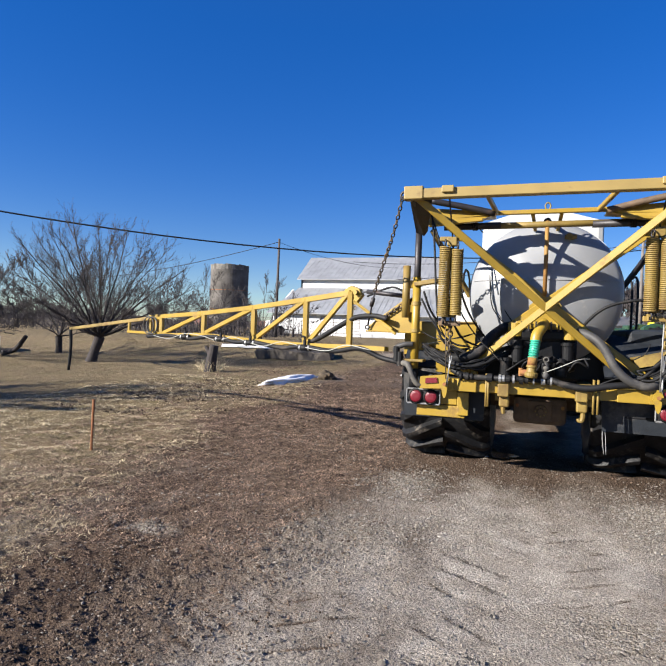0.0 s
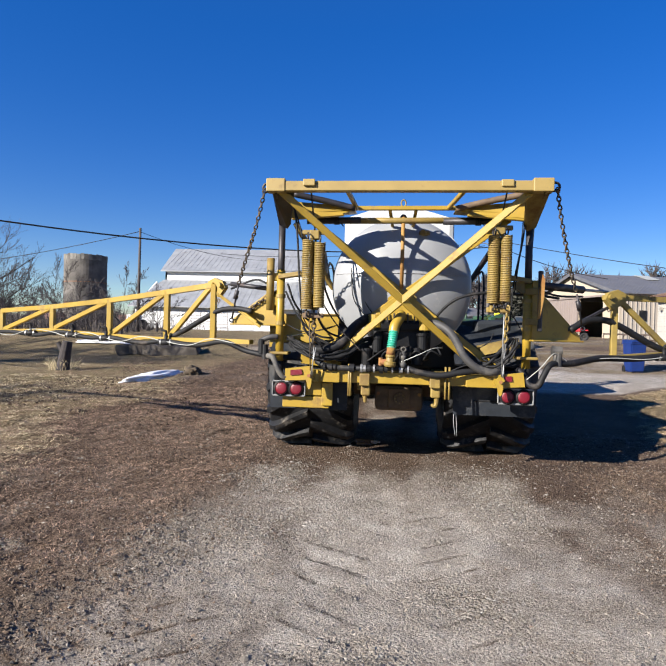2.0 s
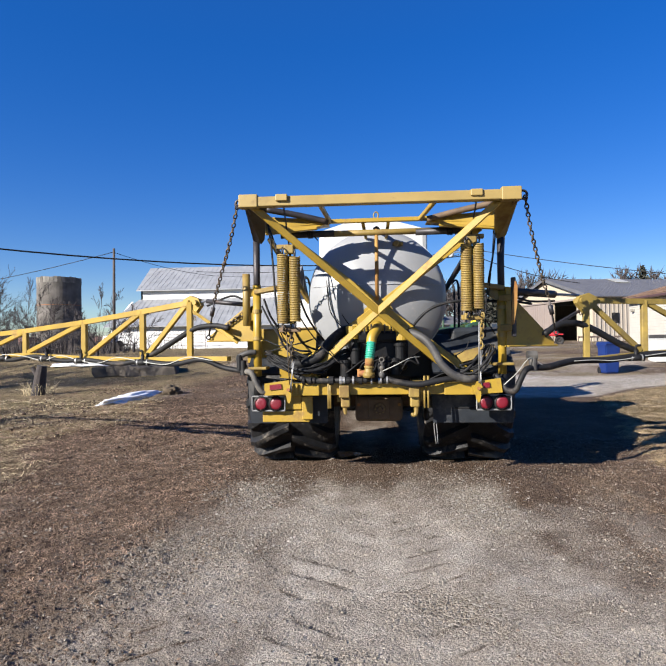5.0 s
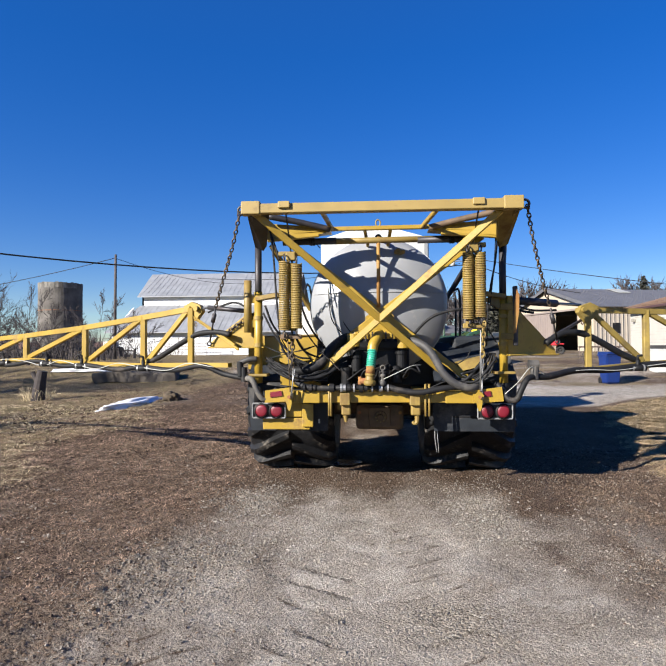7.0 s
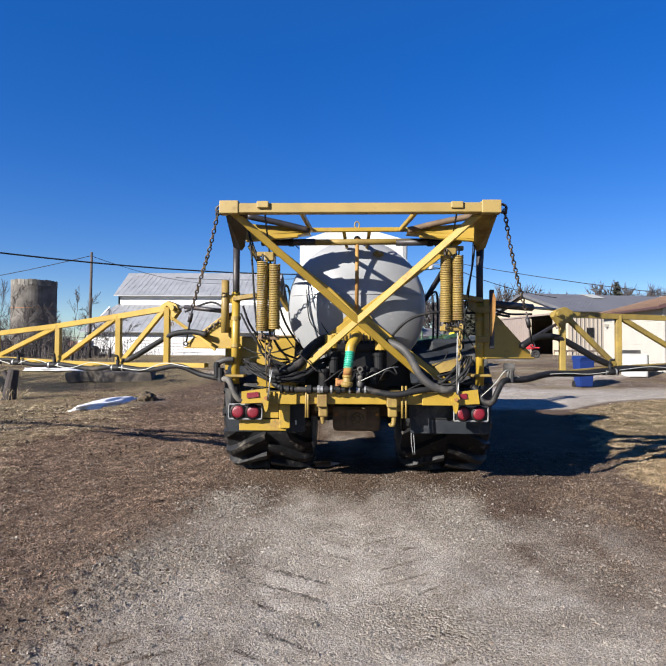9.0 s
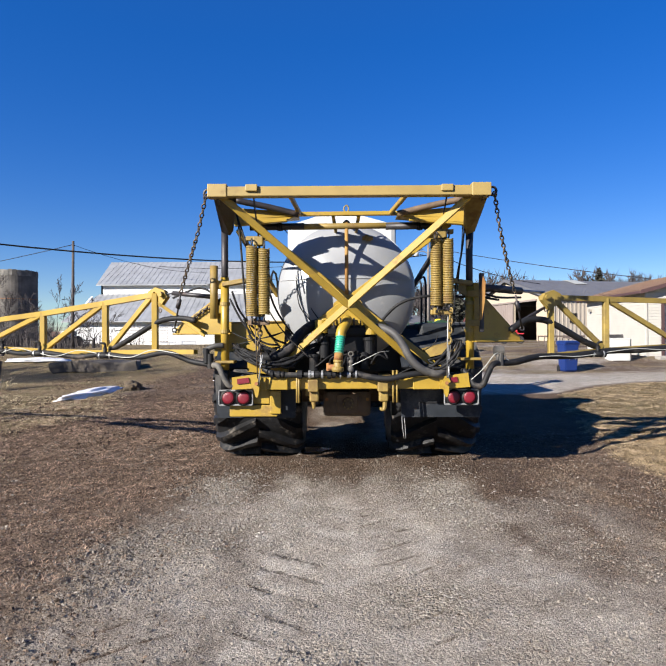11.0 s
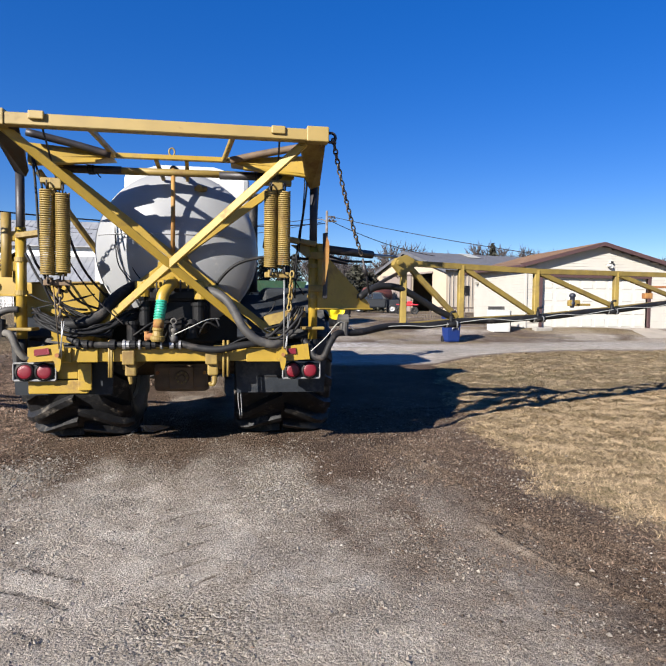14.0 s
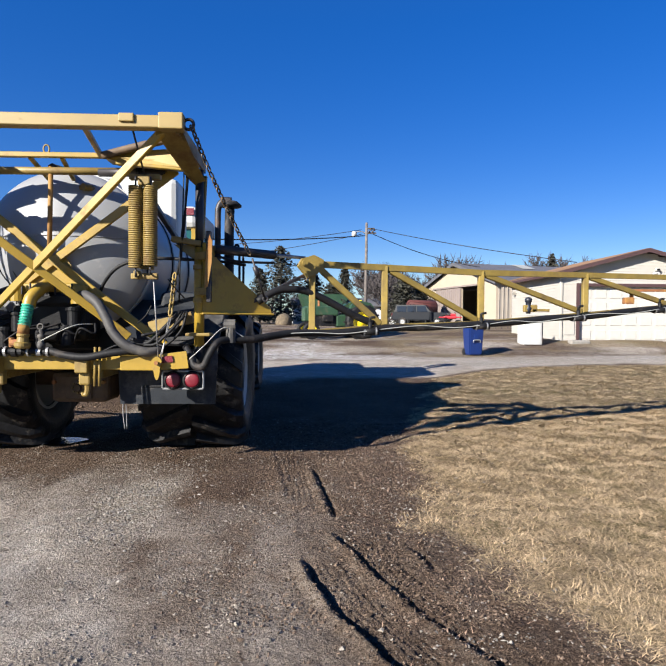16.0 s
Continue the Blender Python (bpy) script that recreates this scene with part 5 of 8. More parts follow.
def wheel(x0, x1, yc, R, name="wheel"):
    """A wide flotation tyre with a chevron tread, on a steel rim."""
    w, xm = x1 - x0, (x0 + x1) / 2
    prof = [(R * 0.45, -w * 0.40), (R * 0.62, -w * 0.485), (R * 0.80, -w * 0.50), (R * 0.86, -w * 0.465), (R * 0.895, -w * 0.36), (R * 0.905, 0.0), (R * 0.895, w * 0.36), (R * 0.86, w * 0.465), (R * 0.80, w * 0.50), (R * 0.62, w * 0.485), (R * 0.45, w * 0.40)]
    bm = lathe(bmesh.new(), prof, P(xm, yc, R - 0.015), (1, 0, 0), 56)
    wh = part("wheel", bm, TYRE, sprayer, "wide black flotation tyre with chevron tread", smooth=True)
    c = P(xm, yc, R - 0.015)
    rad = lambda l: float(np.interp(abs(l), [0, 0.36 * w, 0.465 * w, 0.5 * w], [0.905 * R, 0.895 * R, 0.86 * R, 0.815 * R]))
    for side in (-1, 1):
        bm = bmesh.new()
        for k in range(16):
            a0 = 2 * math.pi * (k + (0.5 if side > 0 else 0)) / 16
            rows = []
            for j in range(8):
                f = j / 7
                l = side * w * (0.015 + 0.485 * f)
                a = a0 - (0.42 * f ** 1.2)
                hw = 0.032 + 0.016 * f
                hgt = R * 0.095 * (1.0 if f < 0.9 else 0.8)
                ring4 = []
                for da, dr in ((-hw * 1.35, -0.01), (-hw, hgt), (hw, hgt), (hw * 1.35, -0.01)):
                    rr = rad(l) + dr
                    aa = a + da / R
                    ring4.append(bm.verts.new(c + Vector((l, -math.cos(aa) * rr, math.sin(aa) * rr))))
                rows.append(ring4)
            for p, q in zip(rows, rows[1:]):
                for i in range(3):
                    bm.faces.new((p[i], p[i + 1], q[i + 1], q[i]))
            bm.faces.new(rows[0])
            bm.faces.new(rows[-1][::-1])
        part("tread", bm, TYRE, wh)
    for side in (-1, 1):
        rim = lathe(bmesh.new(), [(R * 0.50, side * w * 0.42), (R * 0.47, side * w * 0.44), (R * 0.45, side * w * 0.36), (R * 0.36, side * w * 0.22), (R * 0.2, side * w * 0.2), (0.0, side * w * 0.2)], c, (1, 0, 0), 36)
        part("rim", rim, WHITE, wh, "off-white steel rim", smooth=True)
    return wh


wheel(-1.52, -0.43, 7.80, 0.84)
wheel(0.68, 1.77, 7.80, 0.84)
wheel(-1.25, -0.35, 12.4, 0.72)
wheel(0.62, 1.52, 12.4, 0.72)

# tank
TC, TR = (0.118, 2.08), 0.797
TY, DOME = 6.72, 0.29
SPH = (TR * TR + DOME * DOME) / (2 * DOME)
prof = [(TR * k / 14, SPH - DOME - math.sqrt(SPH * SPH - (TR * k / 14) ** 2)) for k in range(14)] + [(TR * 0.985, -0.012), (TR, 0.03), (TR, 2.5), (0.75, 2.65), (0.5, 2.8), (0, 2.85)]
tank = part("tank", lathe(bmesh.new(), prof, P(TC[0], TY, TC[1]), (0, 1, 0), 72), TANK, sprayer, "big round white spray tank", smooth=True)
for v in (0.06, 0.9, 1.75, 2.55):
    part("tank_band", lathe(bmesh.new(), [(TR + 0.002, v), (TR + 0.014, v), (TR + 0.014, v + 0.05), (TR + 0.002, v + 0.05)], P(TC[0], TY, TC[1]), (0, 1, 0), 56), STEEL_DARK if v > 0.1 else WHITE, tank)
bm = bmesh.new()
for k in range(40):
    x0 = -0.76 + 1.52 * k / 40
    x1 = x0 + 1.52 / 40
    y = [float(np.interp(math.hypot(x, 0.12), [p[0] for p in prof[:16]], [p[1] for p in prof[:16]])) for x in (x0, x1)]
    bar(bm, P(TC[0] + x0, TY - 0.004 + y[0], 2.21), P(TC[0] + x1, TY - 0.004 + y[1], 2.21), 0.012, 0.006, 0)
part("tank_seam", bm, paint("seam_grey", (0.264, 0.264, 0.273, 1), 0.6, bump=0), tank)
tp = stube("tank_pipe", [(0.115, 6.36, 2.03), (0.118, 6.39, 2.83)], 0.021, RUST_PIPE, "rusty upright pipe before the tank", n=0, seg=14)
stube("pipe_cap", [(0.09, 6.41, 2.82), (0.12, 6.42, 2.845), (0.15, 6.44, 2.82)], 0.014, STEEL_DARK, parent=tp)
sbar("tank_strap", (0.118, 6.42, 2.84), (0.118, 7.0, 2.92), 0.06, 0.02, YELLOW_WORN)
part("tank_valve", cyl(cyl(bmesh.new(), P(0.34, 6.55, 2.68), P(0.40, 6.66, 2.68), 0.035, 10), P(0.30, 6.58, 2.68), P(0.42, 6.58, 2.68), 0.024, 8), YELLOW_WORN, sprayer, "brass valve on the tank")
part("tank_lid", lathe(bmesh.new(), [(0, 0.14), (0.16, 0.13), (0.2, 0.08), (0.22, 0.0)], P(0.12, 7.7, 2.88), (0, 0, 1), 24), WHITE, sprayer, "white filler lid", smooth=True)
for x0, x1 in ((-0.46, -0.22), (-0.34, -0.12)):
    stube("tank_wire", [(x0, 6.62, 2.36), (x0 + 0.01, 6.56, 2.15), (x0 + 0.05, 6.52, 1.9), (x1 - 0.04, 6.50, 1.70), (x1, 6.45, 1.58)], 0.006, BLACK, seg=6)
# white box tank and cab in front of it
bm = box(bmesh.new(), P(0.08, 8.45, 2.64), (1.54, 0.60, 1.06), None, 0.07)
lo_ = [bm.verts.new(P(x, y, 3.16)) for x, y in ((-0.64, 8.2), (0.80, 8.2), (0.80, 8.7), (-0.64, 8.7))]
hi_ = [bm.verts.new(P(x, y, 3.30)) for x, y in ((-0.28, 8.32), (0.40, 8.32), (0.40, 8.58), (-0.28, 8.58))]
bm.faces.new(hi_)
for i in range(4):
    bm.faces.new((lo_[i], lo_[(i + 1) % 4], hi_[(i + 1) % 4], hi_[i]))
rt = part("rinse_tank", bm, WHITE, sprayer, "white moulded box tank behind the cab")
cab = part("cab", box(bmesh.new(), P(-0.03, 11.2, 2.35), (1.3, 1.5, 1.2), None, 0.06), GLASS, sprayer, "glazed cab")
part("cab_roof", box(bmesh.new(), P(-0.03, 11.2, 3.09), (1.42, 1.7, 0.36), None, 0.09), WHITE, cab, "white cab roof")
part("cab_base", box(bmesh.new(), P(-0.04, 11.2, 1.7), (1.36, 1.6, 0.25), None, 0.04), YELLOW, cab, "yellow cab base")
part("roof_mark", box(bmesh.new(), P(0.50, 10.34, 3.17), (0.24, 0.02, 0.11), None, 0.004), RED, cab, "red marker lamp")
for x in (-0.66, 0.60):
    for y in (10.45, 11.95):
        part("cab_post", bar(bmesh.new(), P(x, y, 1.75), P(x, y, 3.0), 0.08, 0.08), YELLOW, cab)
part("hood", box(box(bmesh.new(), P(0.13, 13.2, 1.75), (1.35, 2.4, 0.95), None, 0.08), P(0.13, 12.6, 1.15), (1.0, 3.6, 0.3), None, 0.03), YELLOW, sprayer, "yellow engine hood")
for x in (-0.28, 0.55):
    sbar("chassis_rail", (x, 6.3, 1.02), (x, 14.2, 1.10), 0.12, 0.22, YELLOW_WORN)
stube("air_intake", [(0.95, 12.0, 1.8), (0.95, 12.0, 3.1), (0.96, 12.0, 3.55)], 0.09, BLACK, "black air intake stack", seg=14)
part("intake_cap", lathe(bmesh.new(), [(0, 0.10), (0.12, 0.08), (0.2, 0.02), (0.2, -0.02), (0.10, -0.05), (0, -0.05)], P(0.98, 12.0, 3.60), (0, 0, 1), 20), BLACK, sprayer, smooth=True)
stube("exhaust_pipe", [(0.72, 12.1, 1.8), (0.72, 12.1, 3.3), (0.74, 12.1, 3.6), (0.84, 12.1, 3.72), (0.98, 12.1, 3.72)], 0.06, STEEL_DARK, "dark exhaust pipe", seg=12)
for y in (9.4, 9.9):
    stube("hand_rail", [(1.45, y, 1.5), (1.45, y, 2.45), (1.35, y + 0.1, 2.5)], 0.018, BLACK, seg=8)
stube("hand_rail", [(-1.05, 9.3, 1.6), (-1.05, 9.3, 2.55), (-1.05, 10.2, 2.55), (-1.05, 10.2, 1.6)], 0.018, BLACK, seg=8, n=3)
for z in (2.05, 2.3):
    stube("hand_rail", [(-1.05, 9.3, z), (-1.05, 10.2, z)], 0.014, BLACK, n=0)
# boxes added to stop sun passing between tank and cab
part("shadow_fill_box", box(box(bmesh.new(), P(0.13, 9.9, 1.25), (2.0, 3.4, 0.75), None, 0.05), P(0.13, 10.3, 2.0), (1.3, 1.2, 0.9), None, 0.05), YELLOW_WORN, sprayer, "yellow boxes added between tank and cab to keep the shadow whole")
# side decks
part("side_deck", plate(box(bmesh.new(), P(-1.02, 7.35, 1.585), (0.78, 1.1, 0.30), None, 0.02), [P(-1.40, 6.62, 1.34), P(-0.72, 6.62, 1.34), P(-0.66, 6.62, 1.62), P(-1.40, 6.62, 1.62)], (0, 0.03, 0)), YELLOW, sprayer, "yellow side deck box")
part("side_deck", box(bmesh.new(), P(1.28, 7.6, 1.52), (0.62, 1.5, 0.40), None, 0.05), FENDER, sprayer, "dark side tank box")
part("poly_jug", box(bmesh.new(), P(-0.85, 8.3, 1.9), (0.35, 0.5, 0.55), None, 0.08), WHITE, sprayer, "white plastic container")
splate("deck_step", [(0.98, 6.4, 1.42), (1.38, 6.36, 1.52), (1.40, 6.36, 1.42), (1.0, 6.4, 1.32)], (0, 0.25, 0), YELLOW_WORN)
splate("deck_step", [(-0.98, 6.35, 1.32), (-0.55, 6.4, 1.20), (-0.55, 6.4, 1.12), (-0.98, 6.35, 1.18)], (0, 0.25, 0), YELLOW)

# pump and plumbing
BLACK_DEEP = paint("deep_black_iron", (0.00704, 0.00704, 0.00792, 1), 0.45, dirt=(0.044, 0.0308, 0.022, 1), dirt_amount=0.15, spread=0.3, spec=0.2)
# black boxes added under the tank stand in for the shade there
part("tank_gap_fill", box(box(bmesh.new(), P(0.13, 7.2, 1.30), (1.7, 0.9, 0.34), None, 0.03), P(0.13, 7.6, 1.12), (1.3, 1.6, 0.2), None, 0.02), BLACK_DEEP, sprayer, "black boxes added to darken the gap under the tank")
for x, z in ((-0.13, 1.42), (0.36, 1.46), (0.30, 1.30), (-0.24, 1.28)):
    bm = cyl(bmesh.new(), P(x, 6.30, z - 0.09), P(x, 6.30, z + 0.09), 0.06, 16)
    lathe(bm, [(0.06, -0.012), (0.075, -0.012), (0.075, 0.012), (0.06, 0.012)], P(x, 6.30, z + 0.07), (0, 0, 1), 16)
    part("filter_bowl", bm, BLACK_DEEP, sprayer, "black filter bowl")
pump = part("pump_body", cyl(box(box(bmesh.new(), P(0.14, 6.55, 1.45), (0.62, 0.4, 0.42), None, 0.06), P(0.12, 6.42, 1.62), (0.5, 0.2, 0.14), None, 0.04), P(-0.13, 6.34, 1.36), P(-0.13, 6.34, 1.56), 0.06, 14), BLACK_DEEP, sprayer, "dark pump and filter cluster")
part("manifold", box(cyl(cyl(bmesh.new(), P(-0.16, 6.36, 1.60), P(-0.16, 6.36, 1.74), 0.075, 16), P(0.38, 6.36, 1.58), P(0.38, 6.36, 1.74), 0.075, 16), P(0.12, 6.38, 1.72), (0.6, 0.1, 0.09), None, 0.03), YELLOW, sprayer, "yellow pump manifold", smooth=False)
stube("elbow", [(0.12, 6.30, 1.74), (0.10, 6.20, 1.70), (0.055, 6.14, 1.62), (0.045, 6.12, 1.55)], 0.055, YELLOW, "yellow elbow pipe", seg=14)
gh = stube("green_hose", [(0.045, 6.11, 1.565), (0.025, 6.08, 1.37)], 0.046, GREEN_HOSE, "ribbed green suction hose", n=0, seg=16)
for k in range(8):
    part("rib", ring(bmesh.new(), P(0.044 - 0.0027 * k, 6.108 - 0.0035 * k, 1.555 - 0.0235 * k), (0.1, 0.15, 1), 0.047, 0.006, 16, 6), GREEN_HOSE, gh, smooth=True)
stube("brown_fitting", [(0.027, 6.08, 1.40), (0.018, 6.075, 1.315)], 0.047, RUST, "rust-brown pipe coupling", n=0, seg=16)
part("pump_inlet", lathe(bmesh.new(), [(0.04, 0.11), (0.052, 0.10), (0.052, 0.085), (0.044, 0.075), (0.05, 0.035), (0.066, 0.028), (0.066, 0.0), (0.055, -0.02), (0, -0.02)], P(0.012, 6.075, 1.21), (0.06, 0, 1), 20), YELLOW_WORN, sprayer, "tan flanged pump inlet", smooth=False)
part("inlet_valve", cyl(cyl(bmesh.new(), P(-0.09, 6.09, 1.235), P(-0.02, 6.08, 1.235), 0.032, 12), P(-0.085, 6.09, 1.2), P(-0.085, 6.09, 1.28), 0.022, 10), RUST, sprayer, "small brass valve")
pl = stube("plumbing_pipe", [(-0.55, 6.13, 1.155), (0.22, 6.13, 1.165)], 0.028, BLACK, "black plumbing line with couplings", n=0, seg=12)
for x in (-0.40, -0.26, -0.21, -0.08, -0.03, 0.13, 0.19):
    part("coupling", cyl(bmesh.new(), P(x - 0.02, 6.13, 1.158), P(x + 0.02, 6.13, 1.158), 0.038, 12), BLACK if x not in (-0.26, 0.13) else STEEL, pl)
stube("drain_valve", [(0.12, 6.13, 1.16), (0.12, 6.12, 1.30), (0.14, 6.11, 1.335)], 0.028, BLACK, seg=10)
stube("big_hose", [(0.42, 6.30, 1.655), (0.50, 6.22, 1.65), (0.62, 6.14, 1.58), (0.71, 6.10, 1.45), (0.78, 6.08, 1.32), (0.90, 6.07, 1.21), (1.05, 6.10, 1.16), (1.15, 6.2, 1.17)], 0.042, HOSE, "thick grey ribbed hose", seg=14)
stube("line_hose", [(0.22, 6.13, 1.165), (0.36, 6.10, 1.13), (0.55, 6.08, 1.115), (0.74, 6.09, 1.15), (0.95, 6.12, 1.175)], 0.033, BLACK, "black rubber hose", seg=12)
stube("line_hose", [(-0.55, 6.13, 1.155), (-0.68, 6.15, 1.17), (-0.78, 6.2, 1.22)], 0.035, BLACK, seg=12)
stube("big_hose", [(-0.14, 6.55, 1.70), (-0.26, 6.42, 1.69), (-0.40, 6.30, 1.58), (-0.52, 6.22, 1.42), (-0.72, 6.20, 1.34), (-0.98, 6.24, 1.36)], 0.055, BLACK, "thick black hose", seg=14)
hr = random.Random(41)
for k in range(13):
    j = lambda v: hr.uniform(-v, v)
    stube("hydraulic_hose", [(-1.12 + j(0.03), 6.34 + j(0.03), 1.44 + j(0.05)), (-0.98 + j(0.04), 6.2 + j(0.05), 1.37 + j(0.06)), (-0.74 + j(0.05), 6.16 + j(0.05), 1.265 + j(0.035)), (-0.50 + j(0.05), 6.18 + j(0.04), 1.29 + j(0.05)), (-0.28 + j(0.05), 6.34 + j(0.05), 1.42 + j(0.06)), (-0.02 + j(0.1), 6.48, 1.50 + j(0.08))], hr.choice((0.007, 0.009, 0.011, 0.013)), BLACK, seg=7)
for k in range(7):
    # lines that cross the deck box
    stube("hydraulic_hose", [(-1.08 + 0.05 * k, 6.5, 1.66 - 0.03 * k), (-0.95 + 0.06 * k, 6.42, 1.52 - 0.03 * k + hr.uniform(-0.03, 0.03)), (-0.70 + 0.06 * k, 6.36, 1.38 + hr.uniform(-0.03, 0.03))], 0.009, BLACK, seg=6)
for k in range(4):
    # lines behind the spring pack on the far side
    stube("hydraulic_hose", [(0.86 + 0.07 * k, 6.3, 1.28 + hr.uniform(-0.03, 0.03)), (1.02 + 0.05 * k, 6.24, 1.24 + hr.uniform(-0.05, 0.05)), (1.16 + 0.05 * k, 6.26, 1.36 + hr.uniform(-0.05, 0.05)), (1.30 + 0.02 * k, 6.3, 1.52)], hr.choice((0.009, 0.012, 0.02)), BLACK, seg=7)
for k in range(5):
    # clutter of small lines round the pump
    stube("hydraulic_hose", [(-0.25 + 0.15 * k, 6.3, 1.22), (-0.2 + 0.16 * k, 6.22, 1.3 + hr.uniform(-0.05, 0.08)), (-0.05 + 0.15 * k, 6.26, 1.36 + hr.uniform(-0.06, 0.06)), (0.12 + 0.1 * k, 6.36, 1.4)], 0.010, BLACK, seg=7)
for pts, r in (([(-0.97, 6.05, 1.75), (-0.86, 6.10, 1.50), (-0.62, 6.22, 1.34), (-0.45, 6.4, 1.30)], 0.011), ([(-0.78, 6.02, 1.73), (-0.68, 6.15, 1.55), (-0.45, 6.30, 1.45)], 0.011), ([(-0.78, 5.98, 2.35), (-0.66, 6.1, 1.9), (-0.50, 6.3, 1.62), (-0.34, 6.45, 1.45)], 0.011),
               ([(-1.05, 6.1, 2.90), (-1.00, 6.05, 2.55), (-0.96, 6.0, 2.1), (-0.93, 6.0, 1.8)], 0.011), ([(-1.06, 6.1, 2.88), (-0.96, 6.05, 2.6), (-0.92, 6.02, 2.4)], 0.009),
               ([(1.38, 6.2, 2.88), (1.37, 6.21, 2.6), (1.33, 6.3, 2.25), (1.26, 6.35, 1.85)], 0.009), ([(1.40, 6.2, 2.86), (1.36, 6.25, 2.5), (1.30, 6.3, 2.1), (1.28, 6.34, 1.6)], 0.008), ([(1.36, 6.18, 2.88), (1.345, 6.2, 2.5), (1.31, 6.3, 2.0)], 0.006),
               ([(0.46, 6.6, 1.62), (0.55, 6.5, 1.78), (0.72, 6.42, 1.93), (0.98, 6.4, 2.0), (1.35, 6.42, 2.0)], 0.016), ([(1.25, 6.3, 1.99), (1.6, 6.45, 1.99), (1.85, 6.6, 1.97)], 0.014),
               ([(-1.12, 6.2, 2.05), (-1.05, 6.25, 1.85), (-0.95, 6.35, 1.70), (-0.85, 6.5, 1.6)], 0.012), ([(0.98, 6.2, 1.30), (1.15, 6.25, 1.35), (1.3, 6.3, 1.48)], 0.013)):
    stube("hydraulic_hose", pts, r, BLACK, seg=7)
# looped hoses from the frame out to the boom lines
stube("loop_hose", [(-1.32, 6.20, 1.26), (-1.25, 6.14, 1.24), (-1.19, 6.12, 1.12), (-1.13, 6.14, 1.04), (-1.06, 6.18, 1.07), (-1.0, 6.24, 1.13)], 0.032, HOSE, "looped rubber hose", seg=12)
stube("loop_hose", [(1.76, 6.25, 1.27), (1.66, 6.16, 1.25), (1.59, 6.12, 1.14), (1.54, 6.12, 1.04), (1.46, 6.14, 1.04), (1.42, 6.18, 1.12), (1.36, 6.25, 1.2)], 0.032, BLACK, "looped rubber hose", seg=12)
stube("loop_hose", [(-1.35, 6.28, 1.30), (-1.42, 6.24, 1.40), (-1.32, 6.22, 1.46), (-1.22, 6.24, 1.47)], 0.03, HOSE, seg=12)
for pts, r in (([(-1.142, 6.2, 1.97), (-1.016, 6.16, 1.742), (-0.886, 6.14, 1.583), (-0.757, 6.14, 1.492), (-0.61, 6.16, 1.47)], 0.011),
               ([(-0.943, 6.0, 1.83), (-0.919, 6.1, 1.674), (-0.817, 6.14, 1.492), (-0.701, 6.14, 1.333)], 0.007),
               ([(-0.76, 6.1, 1.925), (-0.658, 6.14, 1.743), (-0.52, 6.14, 1.561), (-0.405, 6.14, 1.448), (-0.291, 6.16, 1.335)], 0.007),
               ([(-1.116, 6.2, 1.605), (-0.932, 6.14, 1.537), (-0.702, 6.14, 1.561), (-0.556, 6.2, 1.616)], 0.006),
               ([(-1.069, 6.2, 1.477), (-0.954, 6.15, 1.505), (-0.771, 6.14, 1.551), (-0.588, 6.2, 1.606)], 0.005),
               ([(0.947, 6.2, 1.41), (1.036, 6.14, 1.477), (1.081, 6.16, 1.567)], 0.006),
               ([(1.237, 6.1, 1.792), (1.303, 6.14, 1.703), (1.356, 6.2, 1.635)], 0.006),
               ([(1.356, 6.2, 1.479), (1.244, 6.14, 1.344), (1.124, 6.14, 1.231), (1.013, 6.16, 1.217)], 0.014),
               ([(0.634, 6.14, 1.15), (0.835, 6.14, 1.229), (1.102, 6.16, 1.218)], 0.008)):
    stube("control_cable", pts, r, BLACK, seg=6)
for x, r, w, mat in ((-0.685, 0.042, 0.012, BLACK), (-0.617, 0.043, 0.016, BLACK), (-0.386, 0.047, 0.022, BLACK), (-0.287, 0.046, 0.012, STEEL), (-0.152, 0.045, 0.01, STEEL), (-0.076, 0.048, 0.02, BLACK), (0.041, 0.044, 0.008, STEEL), (0.206, 0.044, 0.01, STEEL)):
    part("pipe_clamp", lathe(bmesh.new(), [(r - 0.012, -w), (r, -w), (r, w), (r - 0.012, w)], P(x, 6.13, 1.158), (1, 0, 0), 14), mat, sprayer)
valve = part("drain_valve", lathe(bmesh.new(), [(0, 0.17), (0.018, 0.17), (0.02, 0.13), (0.03, 0.125), (0.03, 0.10), (0.022, 0.095), (0.022, 0.06), (0.034, 0.05), (0.034, 0.02), (0.026, 0.0), (0, 0)], P(0.153, 6.11, 1.18), (0, 0, 1), 14), HOSE, sprayer, "dark plastic drain valve with a ring", smooth=True)
part("pull_ring", ring(bmesh.new(), P(0.153, 6.10, 1.375), (0, 1, 0), 0.024, 0.008, 14, 6), HOSE, valve, smooth=True)
splate("tool_panel", [(-1.17, 6.43, 1.71), (-0.566, 6.43, 1.726), (-0.584, 6.43, 1.465), (-0.928, 6.43, 1.406), (-1.17, 6.43, 1.51)], (0, 0.03, 0), YELLOW, "scuffed yellow panel behind the springs")
sbar("panel_flange", (-1.17, 6.42, 1.715), (-0.566, 6.42, 1.731), 0.03, 0.018, YELLOW_WORN)
sbox("bumper_plate", (-0.665, 6.268, 0.85), (0.12, 0.026, 0.25), YELLOW)
stube("white_hose", [(0.13, 6.10, 1.24), (0.32, 6.06, 1.33), (0.45, 6.1, 1.39), (0.56, 6.2, 1.40)], 0.0045, CABLE, "thin white tube", seg=7)
